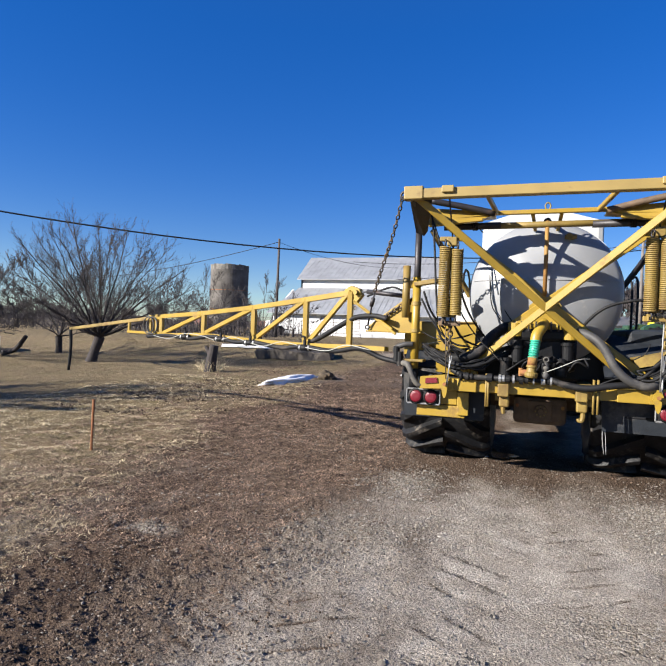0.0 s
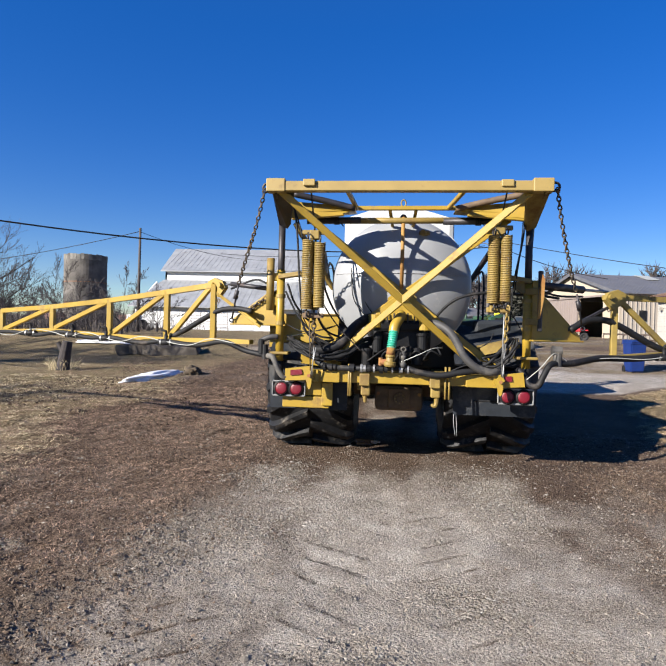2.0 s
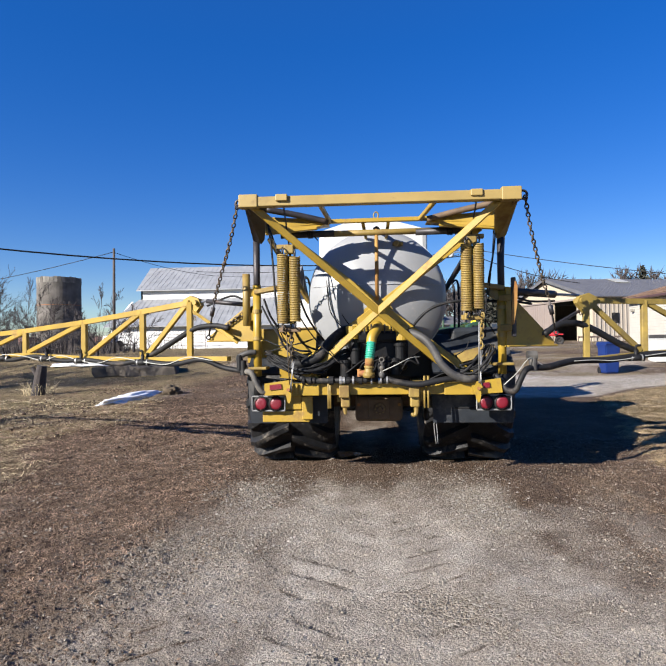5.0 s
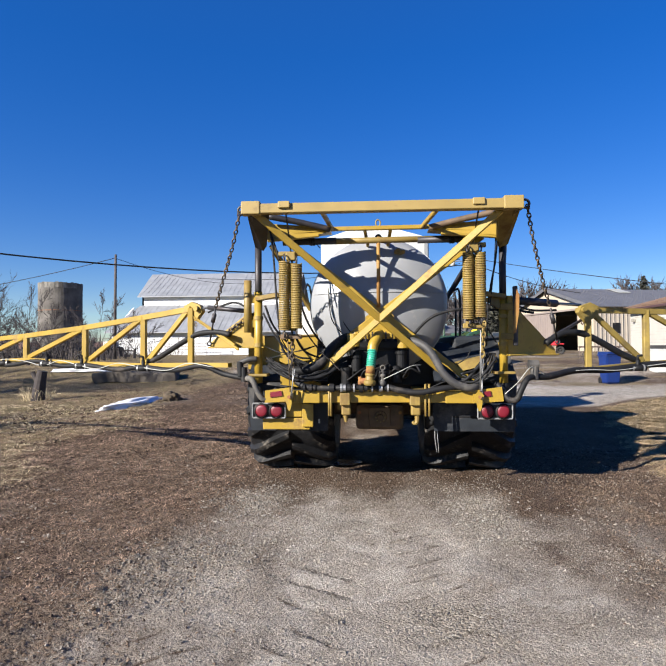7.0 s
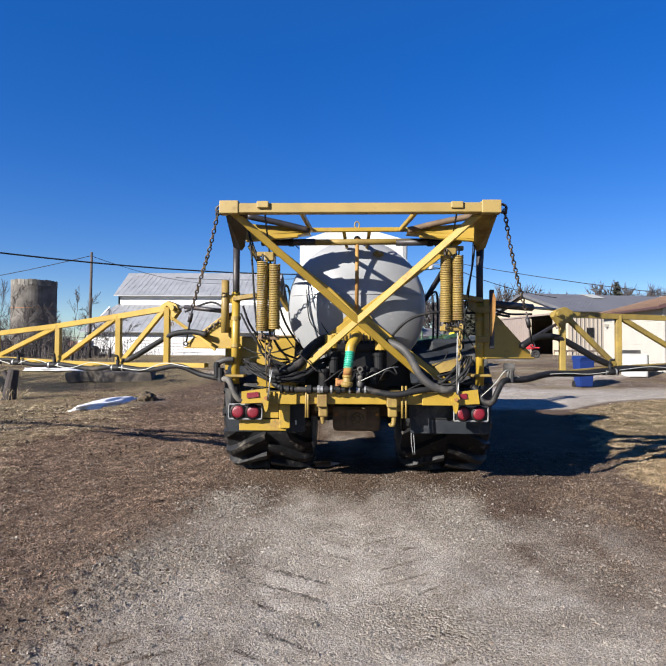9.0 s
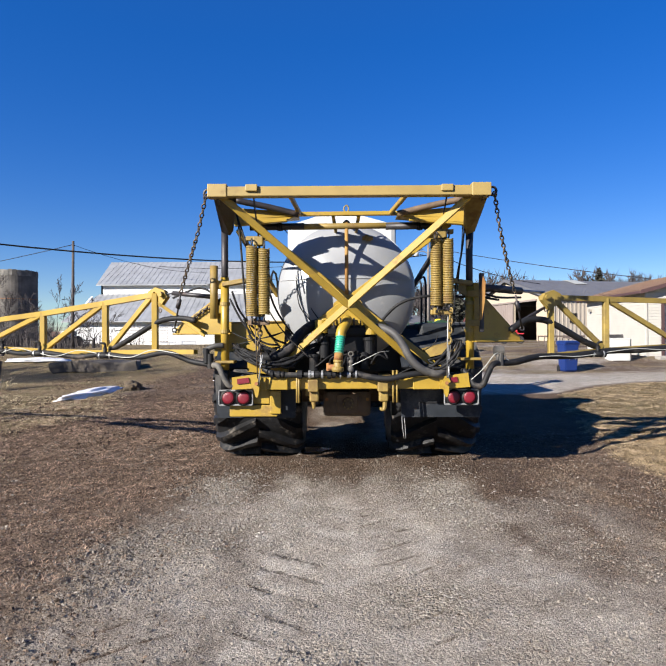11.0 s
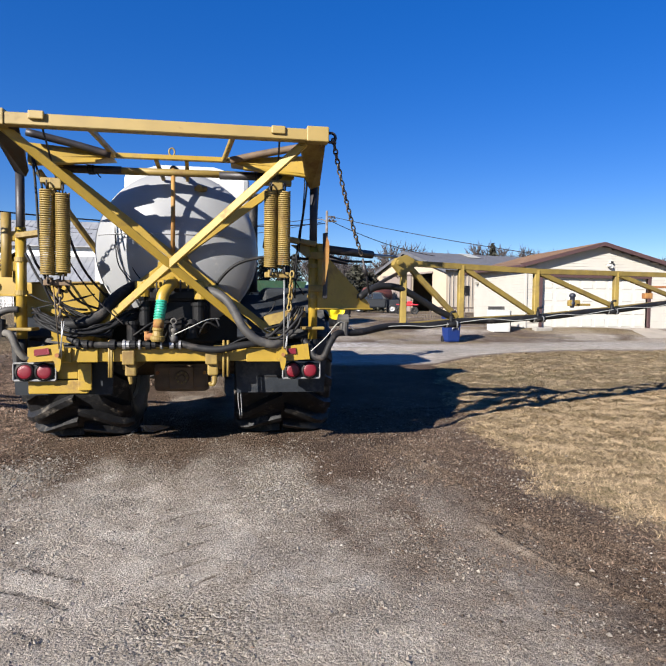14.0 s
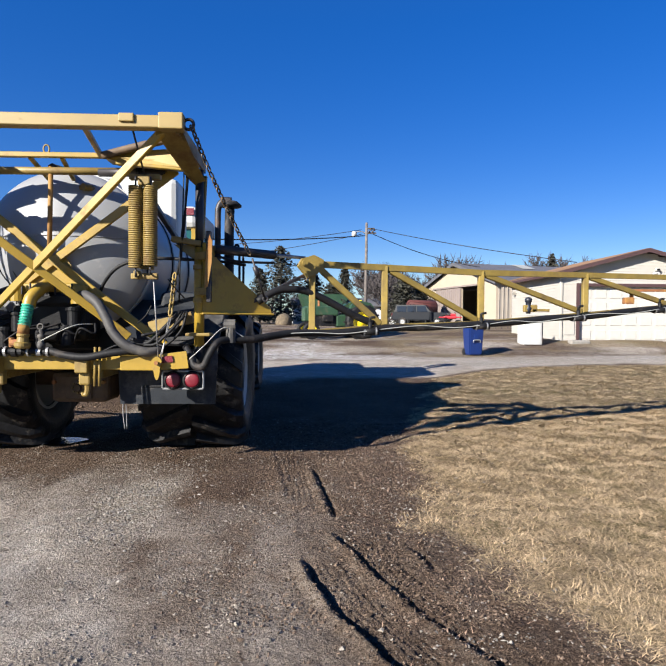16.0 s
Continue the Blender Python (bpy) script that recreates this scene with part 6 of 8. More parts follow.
stube("white_hose", [(1.42, 6.10, 1.10), (1.55, 6.10, 1.22), (1.68, 6.16, 1.36), (1.76, 6.22, 1.36), (1.9, 6.3, 1.27)], 0.0045, CABLE, "thin white tube", seg=7)
stube("loose_wire", [(0.74, 6.5, 0.80), (0.73, 6.48, 0.6), (0.75, 6.47, 0.42)], 0.004, STEEL, "dangling wire", seg=6)
stube("loose_wire", [(0.74, 6.5, 0.80), (0.76, 6.48, 0.6), (0.77, 6.47, 0.42)], 0.0035, STEEL, seg=6)
part("elbow_valve", cyl(cyl(bmesh.new(), P(1.76, 6.25, 1.24), P(1.76, 6.25, 1.42), 0.045, 12), P(1.70, 6.25, 1.40), P(1.80, 6.25, 1.40), 0.05, 12), HOSE, sprayer, "grey valve body")
for x, z in ((-1.40, 1.36), (-1.36, 1.30)):
    part("elbow_valve", cyl(bmesh.new(), P(x, 6.22, z - 0.08), P(x, 6.22, z + 0.08), 0.035, 12), BLACK, sprayer)

# ---- garage ----
def roof_slab(bm, pts, thick):
    plate(bm, pts, (0, 0, thick))
    return bm


def lap_wall(bm, a, b, z0, z1, n, course=0.115, gable=None):
    """Lapped siding from a to b (plan points), n the outward way; gable: (peak share, peak z) makes the top a gable."""
    a, b, n = Vector((*a, 0)), Vector((*b, 0)), Vector((*n, 0))
    top = gable[1] if gable else z1
    z = z0
    while z < top - 0.01:
        zt = min(z + course, top)
        s0, s1 = 0.0, 1.0
        if gable and z >= z1 - 0.001:
            f = (z - z1) / (gable[1] - z1)
            s0, s1 = gable[0] * f, 1 - (1 - gable[0]) * f
        if s1 - s0 > 0.01:
            p, q = a.lerp(b, s0), a.lerp(b, s1)
            v = [bm.verts.new(w) for w in (p + n * 0.016 + Vector((0, 0, z)), q + n * 0.016 + Vector((0, 0, z)), q + n * 0.002 + Vector((0, 0, zt)), p + n * 0.002 + Vector((0, 0, zt)), p + Vector((0, 0, z)), q + Vector((0, 0, z)))]
            bm.faces.new(v[:4])
            bm.faces.new((v[4], v[5], v[1], v[0]))
        z += course
    return bm


GX0, GX1, GF, GB, GZ0, GE, GP = 12.05, 18.5, 22.5, 27.7, 0.70, 3.27, 4.12
garage = thing("garage", "cream-sided two-car garage with a brown shingle roof beside the lane", "garage", Matrix.Translation((15.3, 26, GZ0)))
O = Vector((15.3, 26, GZ0))


def gpart(name, bm, mat, label="", parent=None, smooth=False):
    bmesh.ops.translate(bm, vec=-O, verts=bm.verts)
    return part(name, bm, mat, parent or garage, label, smooth)


XM = (GX0 + GX1) / 2
bm = bmesh.new()
D0, D1, DT = 12.78, 17.55, 2.80
for pts in ([(GX0, GF), (D0 - 0.12, GF)], [(D1 + 0.12, GF), (GX1, GF)]):
    plate(bm, [(pts[0][0], GF + 0.01, GZ0), (pts[1][0], GF + 0.01, GZ0), (pts[1][0], GF + 0.01, GE), (pts[0][0], GF + 0.01, GE)], (0, 0.12, 0))
plate(bm, [(GX0, GF + 0.01, GE), (D0 - 0.12, GF + 0.01, GE), (D0 - 0.12, GF + 0.01, DT + 0.1), (D1 + 0.12, GF + 0.01, DT + 0.1), (D1 + 0.12, GF + 0.01, GE), (GX1, GF + 0.01, GE), (XM, GF + 0.01, GP)], (0, 0.12, 0))
box(bm, (GX0 + 0.06, (GF + GB) / 2, (GZ0 + GE) / 2), (0.12, GB - GF - 0.3, GE - GZ0))
box(bm, (GX1 - 0.06, (GF + GB) / 2, (GZ0 + GE) / 2), (0.12, GB - GF - 0.3, GE - GZ0))
plate(bm, [(GX0, GB, GZ0), (GX1, GB, GZ0), (GX1, GB, GE), (XM, GB, GP), (GX0, GB, GE)], (0, -0.12, 0))
gpart("wall", bm, SIDING)
bm = bmesh.new()
lap_wall(bm, (GX0, GF), (D0 - 0.13, GF), GZ0, GE, (0, -1))
lap_wall(bm, (D1 + 0.13, GF), (GX1, GF), GZ0, GE, (0, -1))
lap_wall(bm, (GX0, GF), (GX1, GF), DT + 0.14, GE, (0, -1), gable=(0.5, GP))
gpart("siding", bm, SIDING, "cream lapped siding")
gpart("siding", lap_wall(bmesh.new(), (GX0, GB), (GX0, GF), GZ0, GE, (-1, 0)), SIDING, "cream lapped siding")
for x, y in ((GX0, GF), (GX1, GF)):
    gpart("corner_board", box(bmesh.new(), (x, y - 0.01, (GZ0 + GE) / 2), (0.10, 0.10, GE - GZ0), None, 0.01), SIDING)
for x in (D0 - 0.06, D1 + 0.06):
    gpart("door_jamb", box(bmesh.new(), (x, GF - 0.0, (GZ0 + DT) / 2), (0.13, 0.07, DT - GZ0 + 0.05), None, 0.008), TRIM_BROWN, "brown door trim")
gpart("door_header", box(bmesh.new(), ((D0 + D1) / 2, GF - 0.002, DT + 0.08), (D1 - D0 + 0.26, 0.075, 0.12), None, 0.008), TRIM_BROWN, "brown door trim")
gd = gpart("garage_door", box(bmesh.new(), ((D0 + D1) / 2, GF + 0.17, (GZ0 + DT) / 2 + 0.02), (D1 - D0 + 0.02, 0.05, DT - GZ0 + 0.06)), DOOR_WHITE, "white panelled overhead door")
pw, ph = (D1 - D0) / 8, (DT - GZ0) / 4
for r in range(4):
    for c in range(8):
        bm = bmesh.new()
        x, z = D0 + pw * (c + 0.5), GZ0 + 0.02 + ph * (r + 0.5)
        r0 = bmesh.ops.create_cube(bm, size=1)["verts"]
        bmesh.ops.transform(bm, matrix=Matrix.Translation((x, GF + 0.14, z)) @ Matrix.Diagonal((pw * 0.78, 0.03, ph * 0.68, 1)), verts=r0)
        bmesh.ops.bevel(bm, geom=[e for e in bm.edges], offset=0.018, segments=1, affect="EDGES")
        gpart("panel", bm, DOOR_WHITE, parent=gd)
# roof with overhangs
OV, OF = 0.35, 0.36
sl = (GP - GE) / ((GX1 - GX0) / 2)
for s in (-1, 1):
    xe = (GX0 if s < 0 else GX1) + OV * s
    ze = GE - OV * sl + 0.08
    rf = gpart("roof", plate(bmesh.new(), [(XM, GF - OF, GP + 0.08), (xe, GF - OF, ze), (xe, GB + OF, ze), (XM, GB + OF, GP + 0.08)], (0, 0, 0.06)), SHINGLE, "brown asphalt shingle roof")
    bm = bmesh.new()
    run = math.hypot(xe - XM, GP + 0.08 - ze)
    k = int(run / 0.16)
    for i in range(k):
        f0, f1 = i / k, min(1, (i + 1.15) / k)
        p0, p1 = (XM + (xe - XM) * f0, GP + 0.145 + (ze - GP - 0.08) * f0), (XM + (xe - XM) * f1, GP + 0.158 + (ze - GP - 0.08) * f1)
        plate(bm, [(p0[0], GF - OF, p0[1]), (p1[0], GF - OF, p1[1]), (p1[0], GB + OF, p1[1]), (p0[0], GB + OF, p0[1])], (0, 0, 0.008))
    gpart("shingle_course", bm, SHINGLE, parent=rf)
    gpart("rake_board", plate(bmesh.new(), [(XM, GF - OF - 0.02, GP + 0.15), (xe, GF - OF - 0.02, ze + 0.07), (xe, GF - OF - 0.02, ze - 0.08), (XM, GF - OF - 0.02, GP)], (0, 0.03, 0)), TRIM_BROWN, "brown fascia")
    gpart("soffit", plate(bmesh.new(), [(XM, GF - OF, GP + 0.06), (xe, GF - OF, ze - 0.02), (xe, GF, ze - 0.02), (XM, GF, GP + 0.06)], (0, 0, 0.01)), TRIM_BROWN)
    gpart("gutter", box(bmesh.new(), (xe, (GF + GB) / 2, ze - 0.02), (0.10, GB - GF + 2 * OF, 0.11), None, 0.02), TRIM_BROWN, "brown gutter")
fl = gpart("flood_lamp", lathe(bmesh.new(), [(0, -0.06), (0.06, -0.06), (0.09, -0.02), (0.09, 0.02), (0.0, 0.02)], (15.75, GF - 0.12, 3.30), (0.3, 1, 0.2), 18), WHITE, "white twin flood lamp")
gpart("lamp_head", box(box(bmesh.new(), (15.62, GF - 0.16, 3.34), (0.12, 0.12, 0.1), None, 0.02), (15.75, GF - 0.1, 3.48), (0.16, 0.12, 0.1), None, 0.02), WHITE, parent=fl)
gpart("lamp_glass", box(bmesh.new(), (15.75, GF - 0.165, 3.48), (0.12, 0.012, 0.07)), BLACK, parent=fl)
gpart("wall_lamp", box(bmesh.new(), (GX0 - 0.1, 27.2, 2.75), (0.16, 0.12, 0.14), None, 0.02), CONCRETE, "small grey wall lamp")
gpart("louvre", box(bmesh.new(), (12.38, GF - 0.03, 1.25), (0.4, 0.02, 0.55), None, 0.005), SIDING)
apron = part("apron", box(bmesh.new(), (15.2, 21.5, 0.555), (5.4, 1.95, 0.10), Matrix.Rotation(radians(9.2), 4, "X"), 0.02), paint("pale_concrete", (0.264, 0.229, 0.189, 1), 0.9, spread=0.12, scale=1.5, bump=0.3))
tagged(apron, "pale concrete apron before the garage door", "apron", kind="structure")
wb = part("washing_machine", box(bmesh.new(), (0, 0, 0.48), (0.70, 0.62, 0.86), None, 0.04), WHITE)
wb.matrix_basis = pose(10.55, 21.7, ground_z(10.55, 21.7) - 0.06, 0, 0, 0)
tagged(wb, "old white washing machine cabinet standing by the garage corner", "washing machine")
part("cabinet_side", box(bmesh.new(), (0.36, 0, 0.43), (0.04, 0.6, 0.86), None, 0.01), STEEL_DARK, wb)
part("cabinet_lid", box(bmesh.new(), (0, 0, 0.885), (0.72, 0.64, 0.05), None, 0.015), WHITE, wb)
part("control_panel", box(bmesh.new(), (0.02, 0.26, 0.97), (0.66, 0.1, 0.14), None, 0.02), HOSE, wb, "grey control panel")
part("front_panel", box(bmesh.new(), (-0.02, -0.312, 0.42), (0.6, 0.012, 0.7), None, 0.004), WHITE, wb)
st = part("stone", box(bmesh.new(), (0, 0, 0.06), (0.8, 0.3, 0.22), None, 0.06), CONCRETE)
st.matrix_basis = pose(12.5, 21.9, 0.62, 0, 0, 8)
tagged(st, "grey stone block at the garage corner", "stone")

# ---- blue wheeled bin ----
bn = thing("wheelie_bin", "blue plastic wheeled refuse bin standing on the dirt", "bin", pose(7.85, 19.6, ground_z(7.85, 19.6) - 0.02, 0, 0, 10) @ Matrix.Diagonal((0.92, 0.92, 1.27, 1)))
bm = bmesh.new()
for (w0, d0, z0), (w1, d1, z1) in (((0.48, 0.44, 0.04), (0.565, 0.56, 0.78)),):
    a = [bm.verts.new((x * w0 / 2, y * d0 / 2, z0)) for x, y in ((-1, -1), (1, -1), (1, 1), (-1, 1))]
    b = [bm.verts.new((x * w1 / 2, y * d1 / 2, z1)) for x, y in ((-1, -1), (1, -1), (1, 1), (-1, 1))]
    bm.faces.new(a[::-1])
    bm.faces.new(b)
    for i in range(4):
        bm.faces.new((a[i], a[(i + 1) % 4], b[(i + 1) % 4], b[i]))
    bmesh.ops.bevel(bm, geom=list(bm.edges), offset=0.03, segments=2, affect="EDGES")
part("body", bm, BIN_BLUE, bn)
part("rim", box(bmesh.new(), (0, 0, 0.77), (0.60, 0.60, 0.05), None, 0.015), BIN_BLUE, bn)
part("lid", box(bmesh.new(), (0, -0.02, 0.82), (0.59, 0.63, 0.07), None, 0.025), BIN_BLUE, bn)
part("handle", tube(bmesh.new(), [(-0.12, -0.29, 0.36), (-0.12, -0.32, 0.42), (0.12, -0.32, 0.42), (0.12, -0.29, 0.36)], 0.016, 8, 3), STEEL, bn, "metal lift bar")
part("grip_recess", box(bmesh.new(), (0, -0.262, 0.48), (0.2, 0.04, 0.16), None, 0.01), BIN_BLUE, bn)
for x in (-0.24, 0.24):
    part("wheel", lathe(bmesh.new(), [(0, -0.025), (0.09, -0.025), (0.1, -0.01), (0.1, 0.01), (0.09, 0.025), (0, 0.025)], (x, 0.22, 0.10), (1, 0, 0), 20), BLACK, bn)

# ---- barn ----
barn = thing("barn", "white board barn with a two-stage galvanised metal roof", "barn", Matrix.Translation((-13, 46, 1.1)))
BO = Vector((-13, 46, 1.1))


def bpart(name, bm, mat, label="", parent=None):
    bmesh.ops.translate(bm, vec=-BO, verts=bm.verts)
    return part(name, bm, mat, parent or barn, label)


BX0, BX1 = -19.2, -6.4
bm = bmesh.new()
plate(bm, [(BX0 + 0.4, 45.5, 1.0), (BX1, 45.5, 1.0), (BX1, 45.5, 5.85), (BX0 + 0.4, 45.5, 5.85)], (0, 0.15, 0))
plate(bm, [(BX0 + 0.4, 45.5, 1.0), (BX0 + 0.4, 53.5, 1.0), (BX0 + 0.4, 53.5, 5.85), (BX0 + 0.4, 49.5, 8.0), (BX0 + 0.4, 45.5, 5.85)], (0.15, 0, 0))
plate(bm, [(BX1, 45.5, 1.0), (BX1, 53.5, 1.0), (BX1, 53.5, 5.85), (BX1, 49.5, 8.0), (BX1, 45.5, 5.85)], (-0.15, 0, 0))
bpart("wall", bm, BARN_WHITE, "white painted board wall")
bm = bmesh.new()
plate(bm, [(BX0 - 0.4, 42.0, 1.0), (BX1, 42.0, 1.0), (BX1, 42.0, 2.95), (BX0 - 0.4, 42.0, 2.95)], (0, 0.15, 0))
plate(bm, [(BX0 - 0.4, 42.0, 1.0), (BX0 - 0.4, 45.5, 1.0), (BX0 - 0.4, 45.5, 4.9), (BX0 - 0.4, 42.0, 2.95)], (0.15, 0, 0))
bpart("lean_to_wall", bm, BARN_WHITE, "white painted board wall")
for (y0, z0, y1, z1, x0, xt) in ((45.1, 5.72, 49.5, 8.08, BX0 + 0.15, BX0 - 0.35), (41.5, 2.72, 45.5, 5.0, BX0 - 0.9, BX0 + 0.25)):
    rf = bpart("roof", plate(bmesh.new(), [(x0, y0, z0), (BX1 + 0.4, y0, z0), (BX1 + 0.4, y1, z1), (xt, y1, z1)], (0, 0, 0.06)), METAL_ROOF, "galvanised corrugated roof")
    bm = bmesh.new()
    for k in range(int((BX1 + 0.4 - x0) / 0.42)):
        x = x0 + 0.2 + k * 0.42
        f = 1.0 if x > xt or xt < x0 else (x - x0) / (xt - x0)
        bar(bm, (x, y0, z0 + 0.066), (x, y0 + (y1 - y0) * f, z0 + (z1 - z0) * f + 0.066), 0.05, 0.022, 0)
    bpart("roof_ribs", bm, METAL_ROOF, parent=rf)
bpart("roof", plate(bmesh.new(), [(BX0 - 0.15, 53.9, 5.72), (BX1 + 0.4, 53.9, 5.72), (BX1 + 0.4, 49.5, 8.08), (BX0 - 0.35, 49.5, 8.08)], (0, 0, 0.06)), METAL_ROOF)
board = bpart("board", box(bmesh.new(), (-13, 41.985, 1.95), (0.195, 0.03, 1.95), None, 0.004), BARN_WHITE)
for k in range(60):
    x = BX0 - 0.3 + k * 0.215
    if x < BX1:
        o = new("board", board.data)
        o.parent, o.matrix_basis = barn, Matrix.Translation((x + 13, 0.004 * (k % 3), 0.02 * (k * 7 % 5)))
board.matrix_basis = Matrix.Translation((-6.6, 0, 0))

# ---- silo ----
STAVE = paint("dark_stained_concrete", (0.0924, 0.0836, 0.0748, 1), 0.9, spread=0.35, scale=0.8, dirt=(0.044, 0.0352, 0.0308, 1), dirt_amount=0.3, dirt_scale=0.5, bump=0.4, bump_scale=6)
PALE_STAVE = paint("weathered_pale_stave", (0.15, 0.14, 0.125, 1), 0.9, spread=0.4, scale=1.5)
silo = thing("silo", "old roofless grey concrete stave silo", "silo", pose(-45.3, 80, 1.0))
part("shell", lathe(bmesh.new(), [(2.95, 0), (2.95, 9.95), (2.6, 9.95), (2.6, 6.0)], (0, 0, 0), (0, 0, 1), 48), STAVE, silo)
part("hoops", lathe(lathe(bmesh.new(), [(2.96, 3), (3.0, 3), (3.0, 3.08), (2.96, 3.08)], (0, 0, 0), (0, 0, 1), 48), [(2.96, 6), (3.0, 6), (3.0, 6.08), (2.96, 6.08)], (0, 0, 0), (0, 0, 1), 48), RUST, silo)
for k in range(36):
    a = 2 * math.pi * k / 36
    part("top_stave", box(bmesh.new(), (2.955 * math.cos(a), 2.955 * math.sin(a), 9.55 + 0.03 * (k * 7 % 4)), (0.03, 0.47, 0.8), Matrix.Rotation(a, 4, "Z"), 0.01), PALE_STAVE if k % 5 else STAVE, silo)

# ---- tan machine shed ----
SC, SG = Vector((14.46, 37.3, 0)), Vector((-0.23, 0.973, 0))
SN = Vector((0.973, 0.23, 0))
SW, SL, SZ0, SE, SPK = 10.8, 14.0, 1.05, 4.0, 5.55
SHED_FROM, KS = Vector((2.45, 1.08, 1.44)), 1.35
T_SHED = Matrix.Translation((SHED_FROM.x + (SC.x - SHED_FROM.x) * KS, SHED_FROM.y + (SC.y - SHED_FROM.y) * KS, 1.0)) @ Matrix.Scale(KS, 4)
shed = thing("machine_shed", "tan steel machine shed, dark grey metal roof, open sliding door", "shed", T_SHED)


def shp(s, z, d=0.0):
    p = SC + SG * s + SN * d
    return Vector((p.x - SC.x, p.y - SC.y, z - SZ0))


bm = bmesh.new()
for a, b, z1, z2 in ((0, 1.73, SE, None), (4.55, SW, SE, None)):
    plate(bm, [shp(a, SZ0), shp(b, SZ0), shp(b, 3.85), shp(a, 3.85)], SN * 0.12)
plate(bm, [shp(0, 3.85), shp(SW, 3.85), shp(SW, SE), shp(SW / 2, SPK), shp(0, SE)], SN * 0.12)
part("wall", bm, TAN_STEEL, shed, "cream-tan steel gable wall")
bm = bmesh.new()
plate(bm, [shp(0, SZ0, 0.12), shp(0, SZ0, SL), shp(0, SE, SL), shp(0, SE, 0.12)], SG * 0.1)
plate(bm, [shp(SW, SZ0, 0.12), shp(SW, SZ0, SL), shp(SW, SE, SL), shp(SW, SE, 0.12)], -SG * 0.1)
plate(bm, [shp(0, SZ0, SL), shp(SW, SZ0, SL), shp(SW, SE, SL), shp(SW / 2, SPK, SL), shp(0, SE, SL)], -SN * 0.1)
for k in range(46):
    bar(bm, shp(-0.02, SZ0, 0.2 + 0.3 * k), shp(-0.02, SE, 0.2 + 0.3 * k), 0.05, 0.05, 0)
part("side_wall", bm, TAN_SIDE, shed, "ribbed grey-tan side wall")
sd = part("sliding_door", plate(bmesh.new(), [shp(4.55, SZ0 + 0.05, -0.1), shp(8.47, SZ0 + 0.05, -0.1), shp(8.47, 3.8, -0.1), shp(4.55, 3.8, -0.1)], SN * 0.06), TAN_DOOR, shed, "grey-tan sliding door, slid open")
bm = bmesh.new()
for k in range(13):
    bar(bm, shp(4.6 + 0.32 * k, SZ0 + 0.05, -0.11), shp(4.6 + 0.32 * k, 3.8, -0.11), 0.03, 0.03, 0)
part("door_ribs", bm, TAN_DOOR, sd)
part("door_track", bar(bmesh.new(), shp(1.6, 3.9, -0.1), shp(9, 3.9, -0.1), 0.1, 0.12), TAN_DOOR, shed)
for s0, s1, a, b in ((-0.35, SW / 2, SE - 0.11, SPK), (SW + 0.35, SW / 2, SE - 0.11, SPK)):
    rf = part("roof", plate(bmesh.new(), [shp(s0, a + 0.05, -0.3), shp(s0, a + 0.05, SL + 0.3), shp(s1, b + 0.05, SL + 0.3), shp(s1, b + 0.05, -0.3)], (0, 0, 0.05)), GREY_ROOF, shed, "dark grey ribbed metal roof")
    bm = bmesh.new()
    for k in range(48):
        bar(bm, shp(s0, a + 0.105, -0.2 + 0.3 * k), shp(s1, b + 0.105, -0.2 + 0.3 * k), 0.03, 0.015, 0)
    part("roof_ribs", bm, GREY_ROOF, rf)
    for d in (4.6, 11.5):
        f0, f1 = 0.74, 0.98
        part("skylight", plate(bmesh.new(), [shp(s0 + (s1 - s0) * f, a + (b - a) * f + 0.15, q) for f, q in ((f0, d), (f0, d + 1), (f1, d + 1), (f1, d))], (0, 0, 0.02)), CABLE, rf, "pale skylight sheet")
    part("fascia", plate(bmesh.new(), [shp(s0, a + 0.12, -0.31), shp(s1, b + 0.12, -0.31), shp(s1, b - 0.1, -0.31), shp(s0, a - 0.1, -0.31)], SN * 0.03), GREY_ROOF, shed)
win = part("window", plate(bmesh.new(), [shp(-0.03, 2.3, 1.3), shp(-0.03, 2.3, 1.8), shp(-0.03, 2.95, 1.8), shp(-0.03, 2.95, 1.3)], -SG * 0.02), BLACK, shed)

# ---- utility poles and wires ----
def pole(x, y, h, r, mat, label):
    p = thing("utility_pole", label, "pole", pose(x, y, ground_z(x, y) - 0.1))
    part("shaft", cyl(bmesh.new(), (0, 0, 0), (0.04, 0, h), r, 12, r * 0.7), mat, p, smooth=True)
    return p


pl_ = pole(-13.8, 29.8, 5.75, 0.088, WOOD_POLE, "dark weathered wooden utility pole")
pr_ = pole(6.3, 39.7, 7.1, 0.115, paint("pale_pole", (0.12, 0.105, 0.095, 1), 0.9, spread=0.3), "pale wooden utility pole with a yard lamp")
yl = part("lamp_arm", tube(bmesh.new(), [(0, 0, 6.35), (-0.3, 0, 6.5), (-0.7, 0, 6.45)], 0.035, 8, 4), STEEL, pr_, smooth=True)
part("lamp_head", lathe(bmesh.new(), [(0, 0.1), (0.12, 0.08), (0.18, -0.05), (0.15, -0.25), (0.0, -0.3)], (-0.8, 0, 6.42), (0, 0, 1), 16), WHITE, pr_, "white yard lamp head", smooth=True)
part("cross_bar", box(box(bmesh.new(), (0.35, 0, 6.4), (0.7, 0.1, 0.1)), (0.3, 0, 6.7), (0.6, 0.1, 0.1)), WOOD_POLE, pr_)
